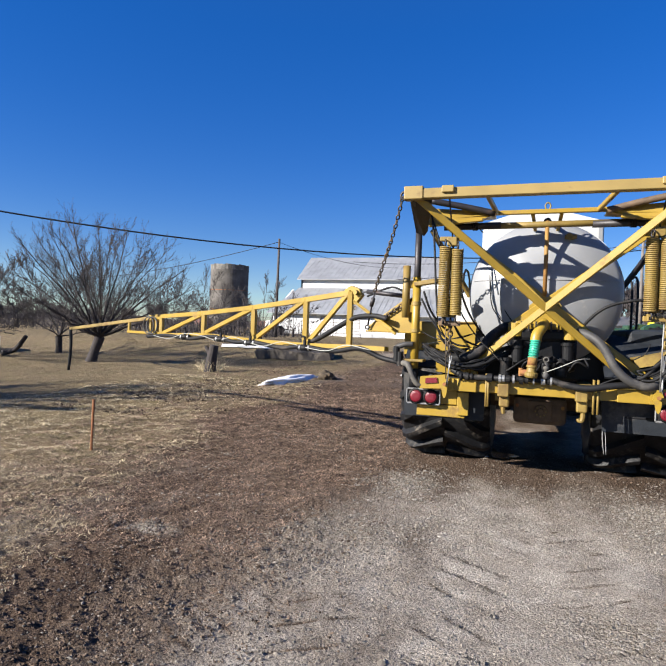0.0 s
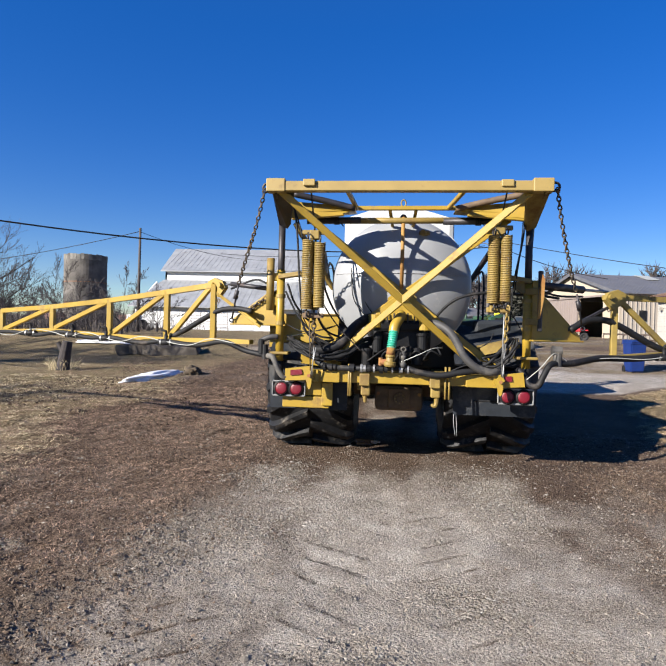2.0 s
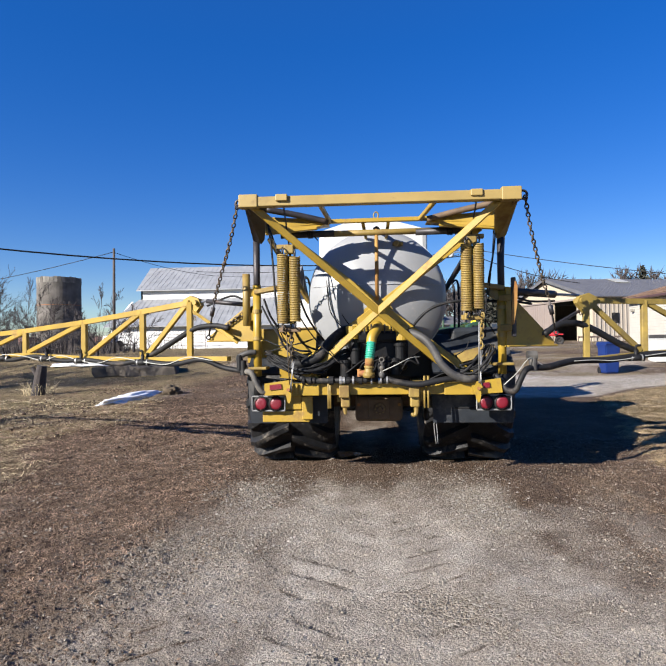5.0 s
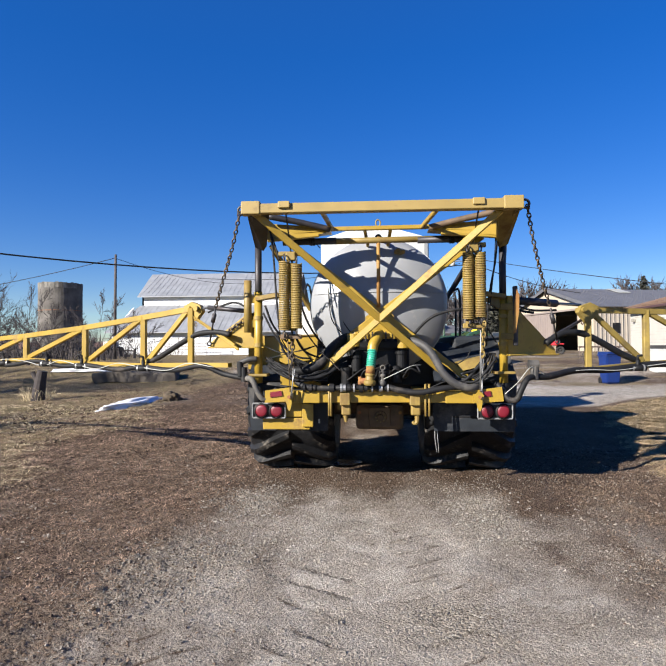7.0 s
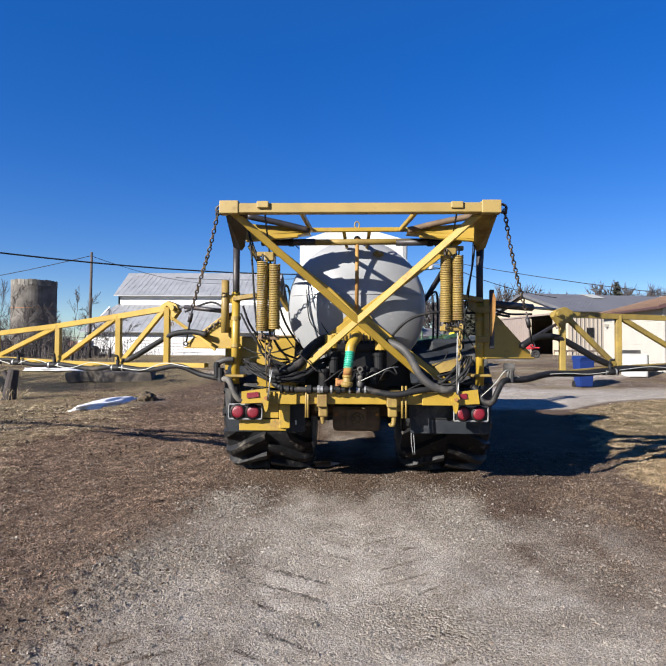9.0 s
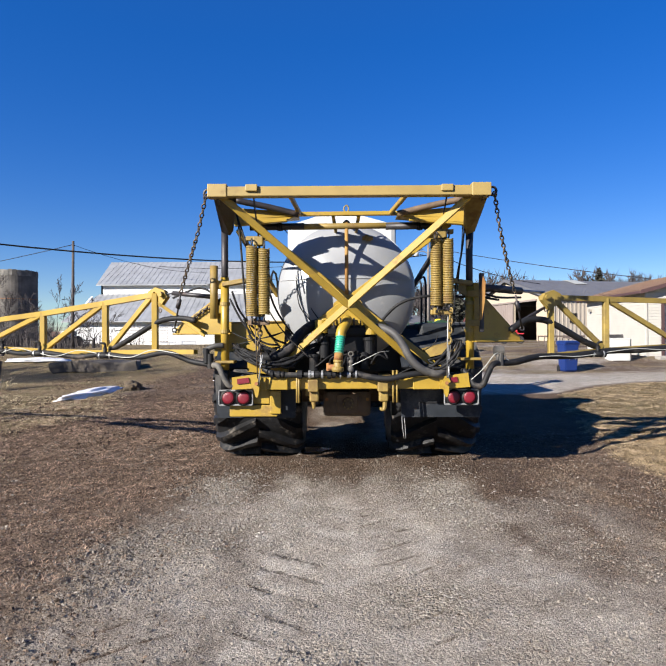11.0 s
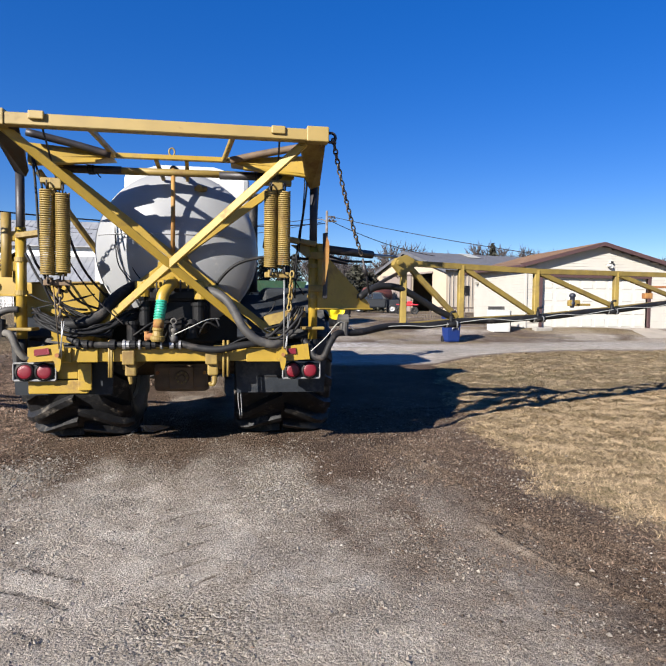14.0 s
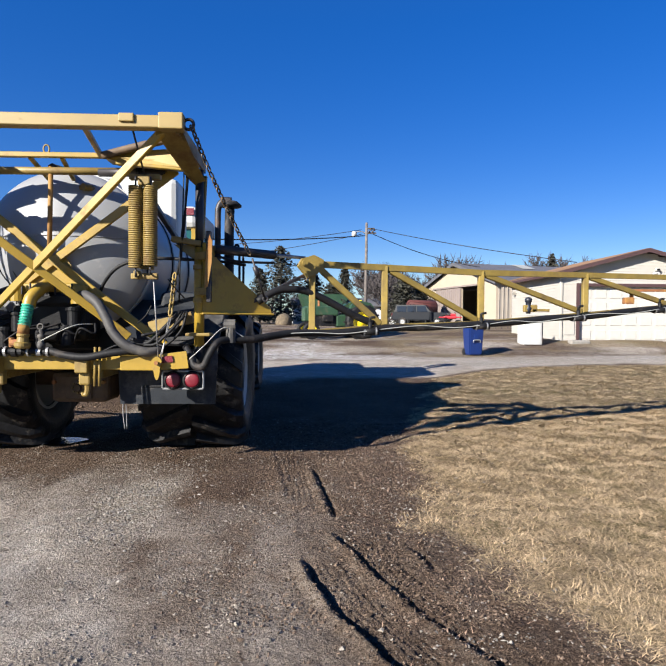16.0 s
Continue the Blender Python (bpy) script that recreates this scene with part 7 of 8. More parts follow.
for k in range(4):
    part("insulator", lathe(bmesh.new(), [(0, 0.12), (0.05, 0.1), (0.07, 0), (0, -0.02)], (0.2 + 0.12 * k, -0.08, 6.45 + 0.1 * (k % 2)), (0, 0, 1), 10), STEEL_DARK, pr_)


def wire(name, a, b, sag, r, label):
    a, b = Vector(a), Vector(b)
    pts = [a.lerp(b, k / 24) - Vector((0, 0, sag * 4 * (k / 24) * (1 - k / 24))) for k in range(25)]
    return tagged(part(name, tube(bmesh.new(), pts, r, 6, 0), BLACK, None, smooth=True), label, "wire")


tl = Vector((-13.8, 29.8, 6.45))
wire("power_line", (-26.5, 12.3, 6.75), (6.2, 39.7, 7.2), 1.62, 0.035, "thick dark overhead power line")
wire("service_wire", tl, (-45, 40, 5.0), 0.8, 0.018, "thin overhead wire from the pole")
wire("service_wire", tl, (-10, 44, 6.6), 0.4, 0.014, "thin overhead wire from the pole")
wire("power_line", (6.6, 39.7, 7.7), (15.28, 28.0, 4.32), 0.12, 0.022, "overhead wire to the yard pole")
wire("power_line", (6.6, 39.7, 7.4), (14.5, 41, 5.3), 0.3, 0.025, "overhead wire to the yard pole")
wire("power_line", (6.0, 39.7, 7.6), (-14, 45, 7.2), 0.6, 0.022, "overhead wire to the yard pole")
wire("power_line", (6.0, 39.7, 7.3), (-16, 47, 6.0), 0.7, 0.022, "overhead wire to the yard pole")

# ---- trees ----
def branch_tree(seed, h, spread, trunk_h, r0, limbs, depth, lean_out=0.9, droop=0.0, twig=0.006):
    """Bare winter tree: (limb mesh data, twig mesh data) as vertex and face lists."""
    rnd = random.Random(seed)
    big, small = ([], []), ([], [])

    def seg(store, p, q, ra, rb, n):
        vs, fs = store
        d, s, u = frame_of(q - p)
        k = len(vs)
        for c, r in ((p, ra), (q, rb)):
            for i in range(n):
                a = 2 * math.pi * i / n
                vs.append(c + (s * math.cos(a) + u * math.sin(a)) * r)
        if rb == 0:
            del vs[k + n + 1:]
            fs.extend((k + i, k + (i + 1) % n, k + n) for i in range(n))
            return
        for i in range(n):
            fs.append((k + i, k + (i + 1) % n, k + n + (i + 1) % n, k + n + i))

    def grow(p, d, length, r, lvl):
        steps = 3 if lvl < depth else 1
        for i in range(steps):
            d = (d + Vector((rnd.uniform(-1, 1), rnd.uniform(-1, 1), rnd.uniform(-0.5, 0.9) - droop)) * (0.11 + 0.04 * lvl)).normalized()
            q = p + d * (length / steps)
            rb = r * (0.86 if lvl < depth else 0.6)
            seg(big if lvl < 3 else small, p, q, r * (1.6 if lvl == depth else 1), rb if lvl < depth else 0, 7 if lvl < 2 else (5 if lvl < 3 else 3))
            if lvl < depth and (i > 0 or lvl > 0):
                for _ in range(2 if lvl > 0 else 1):
                    if rnd.random() < 0.92:
                        a = Vector((rnd.uniform(-1, 1), rnd.uniform(-1, 1), rnd.uniform(-0.3, 0.8))).normalized()
                        nd = (d * 0.75 + a * 0.75).normalized()
                        grow(q, nd, length * rnd.uniform(0.5, 0.78), max(twig, rb * rnd.uniform(0.45, 0.65)), lvl + 1)
            p, r = q, rb
        if lvl < depth:
            grow(p, d, length * 0.72, max(twig, r * 0.8), lvl + 1)

    top = Vector((0, 0, trunk_h))
    seg(big, Vector((0, 0, -0.1)), Vector((0.02, 0, trunk_h * 0.45)), r0 * 1.35, r0 * 1.0, 9)
    seg(big, Vector((0.02, 0, trunk_h * 0.45)), top, r0, r0 * 1.05, 9)
    for k in range(limbs):
        a = 2 * math.pi * (k + rnd.uniform(-0.3, 0.3)) / limbs
        out = lean_out * rnd.uniform(0.35, 1.1)
        d = Vector((math.cos(a) * out * spread / h, math.sin(a) * out * spread / h, 1)).normalized()
        grow(top + d * 0.05, d, (h - trunk_h) * 0.42, r0 * rnd.uniform(0.35, 0.6), 0)
    return big, small


def mesh_of(name, store, mat):
    me = bpy.data.meshes.new(name)
    me.from_pydata([tuple(v) for v in store[0]], [], store[1])
    me.materials.append(mat)
    for p in me.polygons:
        p.use_smooth = True
    return me


def bare_tree(x, y, seed, h, spread, trunk_h, r0, limbs, depth, label, turn=0, group="", scale=1.0, **kw):
    t = thing("tree", label, "tree", pose(x, y, land_z(x, y) - 0.05, 0, 0, turn) @ Matrix.Scale(scale, 4), group)
    b, s = branch_tree(seed, h, spread, trunk_h, r0, limbs, depth, **kw)
    for nm, store, mat in (("trunk", b, BARK), ("crown", s, TWIG)):
        o = new(nm, mesh_of(nm, store, mat))
        o.parent = t
    return t


def dome_tree(x, y, seed, h, reach, fork, r0, limbs, shoots, label, turn=0, group="", lean=(0.0, 0.0), fine=1.0):
    """Bare fruit tree: limbs that fan out from a low fork into a dome of fine upswept shoots."""
    rnd = random.Random(seed)
    big, small = ([], []), ([], [])

    def seg(store, p, q, ra, rb, n):
        vs, fs = store
        d, s, u = frame_of(q - p)
        k = len(vs)
        for c, r in ((p, ra), (q, rb)):
            for i in range(n):
                a = 2 * math.pi * i / n
                vs.append(c + (s * math.cos(a) + u * math.sin(a)) * r)
        if rb == 0:
            del vs[k + n + 1:]
            fs.extend((k + i, k + (i + 1) % n, k + n) for i in range(n))
            return
        for i in range(n):
            fs.append((k + i, k + (i + 1) % n, k + n + (i + 1) % n, k + n + i))

    def jit(v):
        return Vector((rnd.uniform(-v, v), rnd.uniform(-v, v), rnd.uniform(-v, v)))

    def shoot(p, d, length, r, level):
        n = (5, 4, 3, 2 if fine < 1 else 1)[level]
        for i in range(n):
            d = (d + jit(0.16) + Vector((0, 0, 0.10))).normalized()
            q = p + d * (length / n)
            r1 = max(0.004 * fine, r * 0.75)
            seg(big if level == 0 else small, p, q, r, 0 if level == 3 and i == n - 1 else r1, 5 if level == 0 else 3)
            if level < 3 and i >= (1 if level == 0 else 0):
                for _ in range((3, 2, 2)[level]):
                    side = (d + jit(0.85) + Vector((0, 0, 0.12))).normalized()
                    shoot(q, side, length * rnd.uniform(0.28, 0.5), max(0.005 * fine, r1 * 0.55), level + 1)
            p, r = q, r1

    base = Vector((0, 0, -0.1))
    top = Vector((lean[0], lean[1], fork))
    mid = base.lerp(top, 0.5) + jit(0.06)
    seg(big, base, mid, r0 * 1.3, r0, 10)
    seg(big, mid, top, r0, r0 * 1.1, 10)
    for k in range(limbs):
        a = 2.399963 * k + rnd.uniform(-0.3, 0.3)
        up = 0.15 + 0.85 * ((k + 0.5) / limbs)
        end = top + Vector((math.cos(a) * reach * math.sqrt(max(0.0, 1 - up * up * 0.92)), math.sin(a) * reach * math.sqrt(max(0.0, 1 - up * up * 0.92)), (h - fork) * (0.12 + 0.88 * up))) * rnd.uniform(0.88, 1.0)
        ctrl = top.lerp(end, 0.45) + Vector((0, 0, (0.12 - 0.20 * (1 - up)) * reach)) + jit(0.18)
        p, r = top, r0 * rnd.uniform(0.17, 0.36)
        for i in range(1, 9):
            f = i / 8
            q = top * (1 - f) ** 2 + ctrl * 2 * f * (1 - f) + end * f * f + jit(0.05)
            r1 = max(0.009, r * 0.84)
            seg(big, p, q, r, r1, 7)
            if i >= 3:
                for _ in range(shoots - 1 + int(round(2.2 * f))):
                    d = ((q - p).normalized() * 0.9 + jit(0.75) + Vector((0, 0, 0.15))).normalized()
                    shoot(q, d, reach * rnd.uniform(0.16, 0.36) * (1.15 - 0.5 * f), max(0.008, r1 * 0.5), 1)
            p, r = q, r1
        shoot(p, (end - ctrl).normalized(), reach * 0.22, r, 1)
    t = thing("tree", label, "tree", pose(x, y, land_z(x, y) - 0.05, 0, 0, turn), group)
    for nm, store, mat in (("trunk", big, BARK), ("crown", small, TWIG)):
        o = new(nm, mesh_of(nm, store, mat))
        o.parent = t
    return t


dome_tree(-14.15, 15.7, 3, 4.7, 3.0, 0.9, 0.155, 34, 2, "bare spreading apple tree with a short thick leaning trunk", lean=(0.3, 0.1), fine=0.6)
# this tree stands out of view; only its shadow reaches the lawn
dome_tree(-13.9, 5.0, 5, 4.3, 2.5, 1.1, 0.2, 18, 2, "bare spreading tree out of view, added for its shadow on the lawn", fine=1.8)
dome_tree(-17.6, 17.8, 8, 3.6, 2.6, 0.7, 0.12, 9, 2, "bare young fruit tree behind the large one", fine=1.6)
dome_tree(-18.8, 14.5, 9, 3.9, 3.0, 0.7, 0.14, 11, 2, "bare fruit tree at the edge of the lawn", fine=1.6)
for k, (x, y, sd, h) in enumerate(((-15.6, 25, 11, 3.7), (-12.6, 25.5, 12, 3.2), (-14.2, 24.2, 17, 2.6), (-17.8, 25.5, 18, 3.3), (-17.5, 30, 13, 3.0), (-13.2, 31, 14, 2.6), (-21, 29, 15, 3.2), (-24, 26, 16, 3.0))):
    dome_tree(x, y, sd, h, h * 0.62, 0.5, 0.07, 7, 1, "bare scrubby tree near the old silo", group="scrub trees", fine=1.3)
# dead brush beyond the lawn
br_ = np.random.RandomState(93)
n = 12000
bx, by = br_.uniform(-48, -13.5, n), br_.uniform(27, 41, n)
keep = br_.rand(n) < np.clip(2.2 * (fbm(bx, by, 97, 3, 3.0) - 0.32), 0.05, 1)
bx, by = bx[keep], by[keep]
n = len(bx)
bh, ba, bl = 0.4 + 1.3 * br_.rand(n) ** 2, br_.rand(n) * 6.283, br_.normal(0, 0.3, n)
bz = np.interp(by, GY, GZ)
v = np.stack([np.stack([bx - 0.016 * np.cos(ba), by - 0.016 * np.sin(ba), bz], 1), np.stack([bx + 0.016 * np.cos(ba), by + 0.016 * np.sin(ba), bz], 1), np.stack([bx + bl, by + 0.2 * np.sin(ba), bz + bh], 1)], 1).reshape(-1, 3)
scatter("brush", v, np.arange(3 * n).reshape(-1, 3), TWIG, "tangled dead brush and weeds beyond the lawn", "brush")
# far woods
far_a = bare_tree(25, 88, 31, 10.5, 8, 2.5, 0.25, 9, 3, "bare grey-brown tree in the far tree line", group="far tree line", twig=0.04)
far_b = bare_tree(31, 90, 32, 9.5, 9, 2.0, 0.22, 9, 3, "bare grey-brown tree in the far tree line", group="far tree line", twig=0.04)
far_c = bare_tree(38, 86, 33, 10.5, 7, 2.5, 0.22, 8, 3, "bare grey-brown tree in the far tree line", group="far tree line", twig=0.04)
rnd = random.Random(77)
for k in range(46):
    x = 12 + k * 2.0 + rnd.uniform(-1, 1)
    y = 92 - 0.12 * k + rnd.uniform(-6, 8)
    copy_thing((far_a, far_b, far_c)[k % 3], pose(x, y, 1.0, 0, 0, rnd.uniform(0, 360)) @ Matrix.Scale(rnd.uniform(0.7, 0.95), 4))
for k in range(40):
    x = -135 + k * 3.3 + rnd.uniform(-1.5, 1.5)
    y = 100 + rnd.uniform(-8, 12)
    copy_thing((far_a, far_b, far_c)[k % 3], pose(x, y, 0.6, 0, 0, rnd.uniform(0, 360)) @ Matrix.Scale(rnd.uniform(0.28, 0.5), 4))
for x, y, s in ((10.4, 60, 0.55), (11.6, 61, 0.6)):
    copy_thing(far_b, pose(x, y, 1.1, 0, 0, 40 * x) @ Matrix.Scale(s, 4))
wr_ = np.random.RandomState(91)
n = 15000
wa = wr_.uniform(-1.25, 1.0, n)
wd = 190 + 40 * wr_.rand(n)
wx, wy = wd * np.sin(wa), wd * np.cos(wa)
wh = (1.2 + 3.4 * fbm(wa * 40, wa * 0 + 3.0, 95, 4, 1.0)) * (0.35 + 0.75 * wr_.rand(n))
ww = 0.25 + 0.5 * wr_.rand(n)
ux, uy = np.cos(wa), -np.sin(wa)
lean = wr_.normal(0, 0.35, n)
v = np.stack([np.stack([wx - ux * ww, wy - uy * ww, 0.8 + 0 * wx], 1), np.stack([wx + ux * ww, wy + uy * ww, 0.8 + 0 * wx], 1), np.stack([wx + ux * lean, wy + uy * lean, 1.0 + wh], 1)], 1).reshape(-1, 3)
scatter("far_woods", v, np.arange(3 * n).reshape(-1, 3), paint("hazy_bare_woods", (0.10, 0.088, 0.085, 1), 0.95, spread=0.25, scale=0.1, bump=0, island=0.4), "hazy grey-brown woods along the horizon", "woods")
NEEDLE = paint("dark_needles", (0.0317, 0.0317, 0.0229, 1), 0.9, spread=0.4, scale=1.5, bump=0, island=0.5)


def conifer(x, y, h, r, seed):
    rn = np.random.RandomState(seed)
    t = thing("conifer", "dark ragged spruce behind the farmyard", "tree", pose(x, y, land_z(x, y)), "dark conifers")
    part("trunk", cyl(bmesh.new(), (0, 0, 0), (0, 0, h * 0.95), 0.14, 8, 0.03), BARK, t)
    n = 6500
    z = h * (0.10 + 0.9 * rn.rand(n) ** 1.15)
    a = rn.rand(n) * 6.283
    lump = 0.65 + 0.35 * np.sin(a * 3 + z * 2.2 + seed) + 0.25 * np.sin(a * 5 - z * 3.1)
    rr = r * (1 - z / h) ** 0.5 * np.clip(rn.rand(n) ** 0.45, 0, 1) * np.clip(lump, 0.25, 1.2)
    c = np.stack([rr * np.cos(a), rr * np.sin(a), z - 0.25 * rr], 1)
    s = 0.05 + 0.13 * rn.rand(n)
    v = (c[:, None] + rn.normal(0, 1, (n, 3, 3)) * (s[:, None, None] * np.array([1, 1, 0.55]))).reshape(-1, 3)
    me = bpy.data.meshes.new("crown")
    me.from_pydata(v.tolist(), [], np.arange(3 * n).reshape(-1, 3).tolist())
    me.materials.append(NEEDLE)
    o = new("crown", me)
    o.parent = t
    return t


for k, (x, y, h, r) in enumerate(((-0.3, 58, 7.6, 3.4), (2.8, 62, 5.6, 3.4), (5.0, 60, 4.4, 3.0), (11.4, 55, 4.4, 2.6), (13.2, 56.5, 3.8, 2.4), (6.8, 70, 6.6, 2.0), (36.5, 80, 9.6, 2.0), (47, 84, 8.4, 2.8), (-3, 66, 6, 2.2))):
    conifer(x, y, h, r, 100 + k)

# ---- left yard: stump, snow, old foundations, stake, pens ----
def lump(name, x, y, sx, sy, sz, mat, label, category, seed, sink=0.3, rough=0.35, res=3, turn=0):
    bm = bmesh.new()
    bmesh.ops.create_icosphere(bm, subdivisions=res, radius=1)
    for v in bm.verts:
        n = noise.noise(v.co * 1.7 + Vector((seed, 0, 0))) + 0.5 * noise.noise(v.co * 4 + Vector((0, seed, 0)))
        v.co *= 1 + rough * n
        v.co = Vector((v.co.x * sx, v.co.y * sy, v.co.z * sz))
    o = part(name, bm, mat, None, smooth=True)
    o.matrix_basis = pose(x, y, land_z(x, y) + sz * (1 - 2 * sink) * 0.5, 0, 0, turn)
    return tagged(o, label, category)


lump("snow_patch", -6.06, 14.3, 0.27, 1.35, 0.12, SNOW, "melting strip of old white snow on the grass", "snow", 4, 0.42, 0.45, 4, -9)
lump("dirt_clod", -5.4, 15.2, 0.25, 0.25, 0.19, paint("dark_sod", (0.0616, 0.044, 0.0264, 1), 0.95, spread=0.4, bump=0.8, bump_scale=20), "dark clod of turned sod beside the snow", "clod", 9, 0.35, 0.6, 4)
lump("snow_patch", -11.6, 22.2, 1.1, 0.5, 0.1, SNOW, "thin remnant of old snow", "snow", 7, 0.4, 0.4, 3, 5)
lump("snow_patch", -3.3, 17.5, 0.5, 0.3, 0.07, SNOW, "thin remnant of old snow", "snow", 12, 0.4, 0.4, 3)
st_ = thing("tree_stump", "sawn grey tree stump with dry shoots round it", "stump", pose(-9.24, 15.3, land_z(-9.24, 15.3)))
part("stump", cyl(tube(bmesh.new(), [(0, 0, -0.1), (0.05, 0, 0.35), (0.12, 0.02, 0.82)], 0.19, 12, 3, 0.13), (0.02, 0, 0.5), (-0.15, 0, 0.78), 0.08, 9, 0.06), BARK, st_)
rnd = random.Random(5)
bm = bmesh.new()
for k in range(90):
    a, r = rnd.uniform(0, 6.28), rnd.uniform(0.1, 0.42)
    x, y = r * math.cos(a), r * math.sin(a)
    tube(bm, [(x, y, 0), (x * 1.15 + rnd.uniform(-0.06, 0.06), y * 1.15, rnd.uniform(0.1, 0.22)), (x * 1.3 + rnd.uniform(-0.15, 0.15), y * 1.3, rnd.uniform(0.15, 0.42))], 0.005, 3, 2, 0.003)
part("shoots", bm, STRAW_DULL, st_, "dry twiggy shoots")
ct = thing("concrete_foundation", "low broken concrete foundation on the grass", "foundation", pose(-8.6, 20.6, land_z(-8.6, 20.6) - 0.05, 0, 0, 8))
bm = bmesh.new()
box(bm, (0, 0, 0.15), (2.9, 0.9, 0.4), None, 0.05)
bmesh.ops.subdivide_edges(bm, edges=bm.edges, cuts=6, use_grid_fill=True)
for v in bm.verts:
    v.co += Vector((noise.noise(v.co * 2.1), noise.noise(v.co * 2.3 + Vector((5, 0, 0))), noise.noise(v.co * 1.9 + Vector((0, 7, 0))))) * 0.12
part("block", bm, paint("stained_concrete", (0.085, 0.072, 0.06, 1), 0.95, spread=0.3, scale=3, dirt=(0.0528, 0.044, 0.0352, 1), dirt_amount=0.4, dirt_scale=3, bump=0.6, bump_scale=14), ct)
cw = thing("old_cistern", "weathered white concrete cistern among dead brush", "cistern", pose(-21.2, 16.3, land_z(-21.2, 16.3)))
part("ring", lathe(bmesh.new(), [(1.5, 0), (1.5, 0.6), (1.35, 0.6), (1.35, 0.1)], (0, 0, 0), (0, 0, 1), 24), WHITE, cw)
bm = bmesh.new()
for k in range(90):
    a, r = rnd.uniform(0, 6.28), rnd.uniform(0.9, 1.9)
    x, y = r * math.cos(a), r * math.sin(a) - 0.4
    tube(bm, [(x, y, 0), (x + rnd.uniform(-.2, .2), y, rnd.uniform(0.3, 0.9))], 0.012, 3, 0)
part("brush", bm, TWIG, cw)
lg = part("log", tube(bmesh.new(), [(0, 0, 0.1), (0.5, 0.1, 0.25), (0.95, 0.15, 0.75)], 0.11, 9, 4, 0.07), BARK, None, smooth=True)
lg.matrix_basis = pose(-18.0, 15.6, land_z(-18, 15.6), 0, 0, 0)
tagged(lg, "broken dark log lying on the lawn", "log")
sk = part("marker_stake", cyl(bmesh.new(), (0, 0, -0.1), (0.015, 0, 0.62), 0.016, 8), RUST, None)
sk.matrix_basis = pose(-5.0, 5.62, land_z(-5.0, 5.62))
tagged(sk, "thin rusty marker stake driven into the lawn", "stake")

PIPE = paint("rusty_gate_pipe", (0.085, 0.062, 0.052, 1), 0.7, spread=0.3, scale=4, bump=0)
gate0 = thing("tube_gate", "rusty tubular cattle gate of the pens by the barn", "gate", pose(-21.5, 39.6, 1.05, 0, 0, 8), "cattle gates")
for z in (0.25, 0.45, 0.65, 0.85, 1.05, 1.25):
    part("rail", cyl(bmesh.new(), (0, 0, z), (3.0, 0, z), 0.017, 6), PIPE, gate0)
for x in (0.0, 1.0, 2.0, 3.0):
    part("upright", cyl(bmesh.new(), (x, 0, 0.0 if x in (0, 3) else 0.25), (x, 0, 1.3), 0.02, 6), PIPE, gate0)
for x, y, a in ((-24.6, 39.2, 4), (-15.0, 40.4, 3), (-27.5, 37.5, 30), (-21.5, 36.5, 75), (-30.2, 40.5, 2), (-33.4, 40.2, 5)):
    copy_thing(gate0, pose(x, y, 1.05, 0, 0, a))
for k, (x, y, s, c) in enumerate(((-20.5, 42, 0.45, (0.10, 0.04, 0.03, 1)), (-24, 41.5, 0.6, (0.05, 0.05, 0.05, 1)), (-17.4, 37.0, 0.4, (0.5, 0.5, 0.48, 1)), (-26.5, 42.5, 0.7, (0.12, 0.05, 0.04, 1)))):
    o = thing("farm_implement", "rusting piece of farm machinery parked in the pens", "implement", pose(x, y, 1.05, 0, 0, 25 * k), "pen machinery")
    mt = paint("implement_paint", c, 0.7, spread=0.3)
    part("hopper", box(bmesh.new(), (0, 0, 0.75), (1.6 * s / 0.5 * 0.6, 0.8, 0.5), None, 0.06), mt, o)
    for q in (-0.4, 0.4):
        part("wheel", lathe(bmesh.new(), [(0, -0.06), (0.3, -0.06), (0.34, 0), (0.3, 0.06), (0, 0.06)], (q, -0.45, 0.33), (0, 1, 0), 18), BLACK, o)
    part("drawbar", bar(bmesh.new(), (0, 0, 0.45), (1.8, 0.1, 0.35), 0.08, 0.08), PIPE, o)

# ---- green tractor ----
JGREEN = paint("green_tractor_paint", (0.024, 0.058, 0.03, 1), 0.4, spread=0.15, scale=3, dirt=(0.088, 0.0792, 0.044, 1), dirt_amount=0.15)
JYEL = paint("bright_yellow_rim", (0.634, 0.484, 0.0088, 1), 0.45, spread=0.08)


def farm_wheel(parent, c, R, w, rim, lugs=True):
    prof = [(R * 0.55, -w * 0.4), (R * 0.8, -w * 0.5), (R * 0.94, -w * 0.45), (R * 0.96, 0), (R * 0.94, w * 0.45), (R * 0.8, w * 0.5), (R * 0.55, w * 0.4)]
    t = part("wheel", lathe(bmesh.new(), prof, c, (0, 1, 0), 32), BLACK, parent, smooth=True)
    if lugs:
        for k in range(16):
            a = 2 * math.pi * k / 16
            p = Vector((math.cos(a) * R * 0.97, 0, math.sin(a) * R * 0.97))
            part("lug", box(bmesh.new(), Vector(c) + p, (0.07, w * 0.9, 0.07), Matrix.Rotation(-a, 4, "Y")), BLACK, t)
    r = part("rim", lathe(bmesh.new(), [(R * 0.6, -w * 0.38), (R * 0.56, -w * 0.42), (R * 0.5, -w * 0.2), (R * 0.2, -w * 0.15), (R * 0.16, -w * 0.3), (0, -w * 0.3)], c, (0, 1, 0), 32), rim, t, smooth=True)
    return t


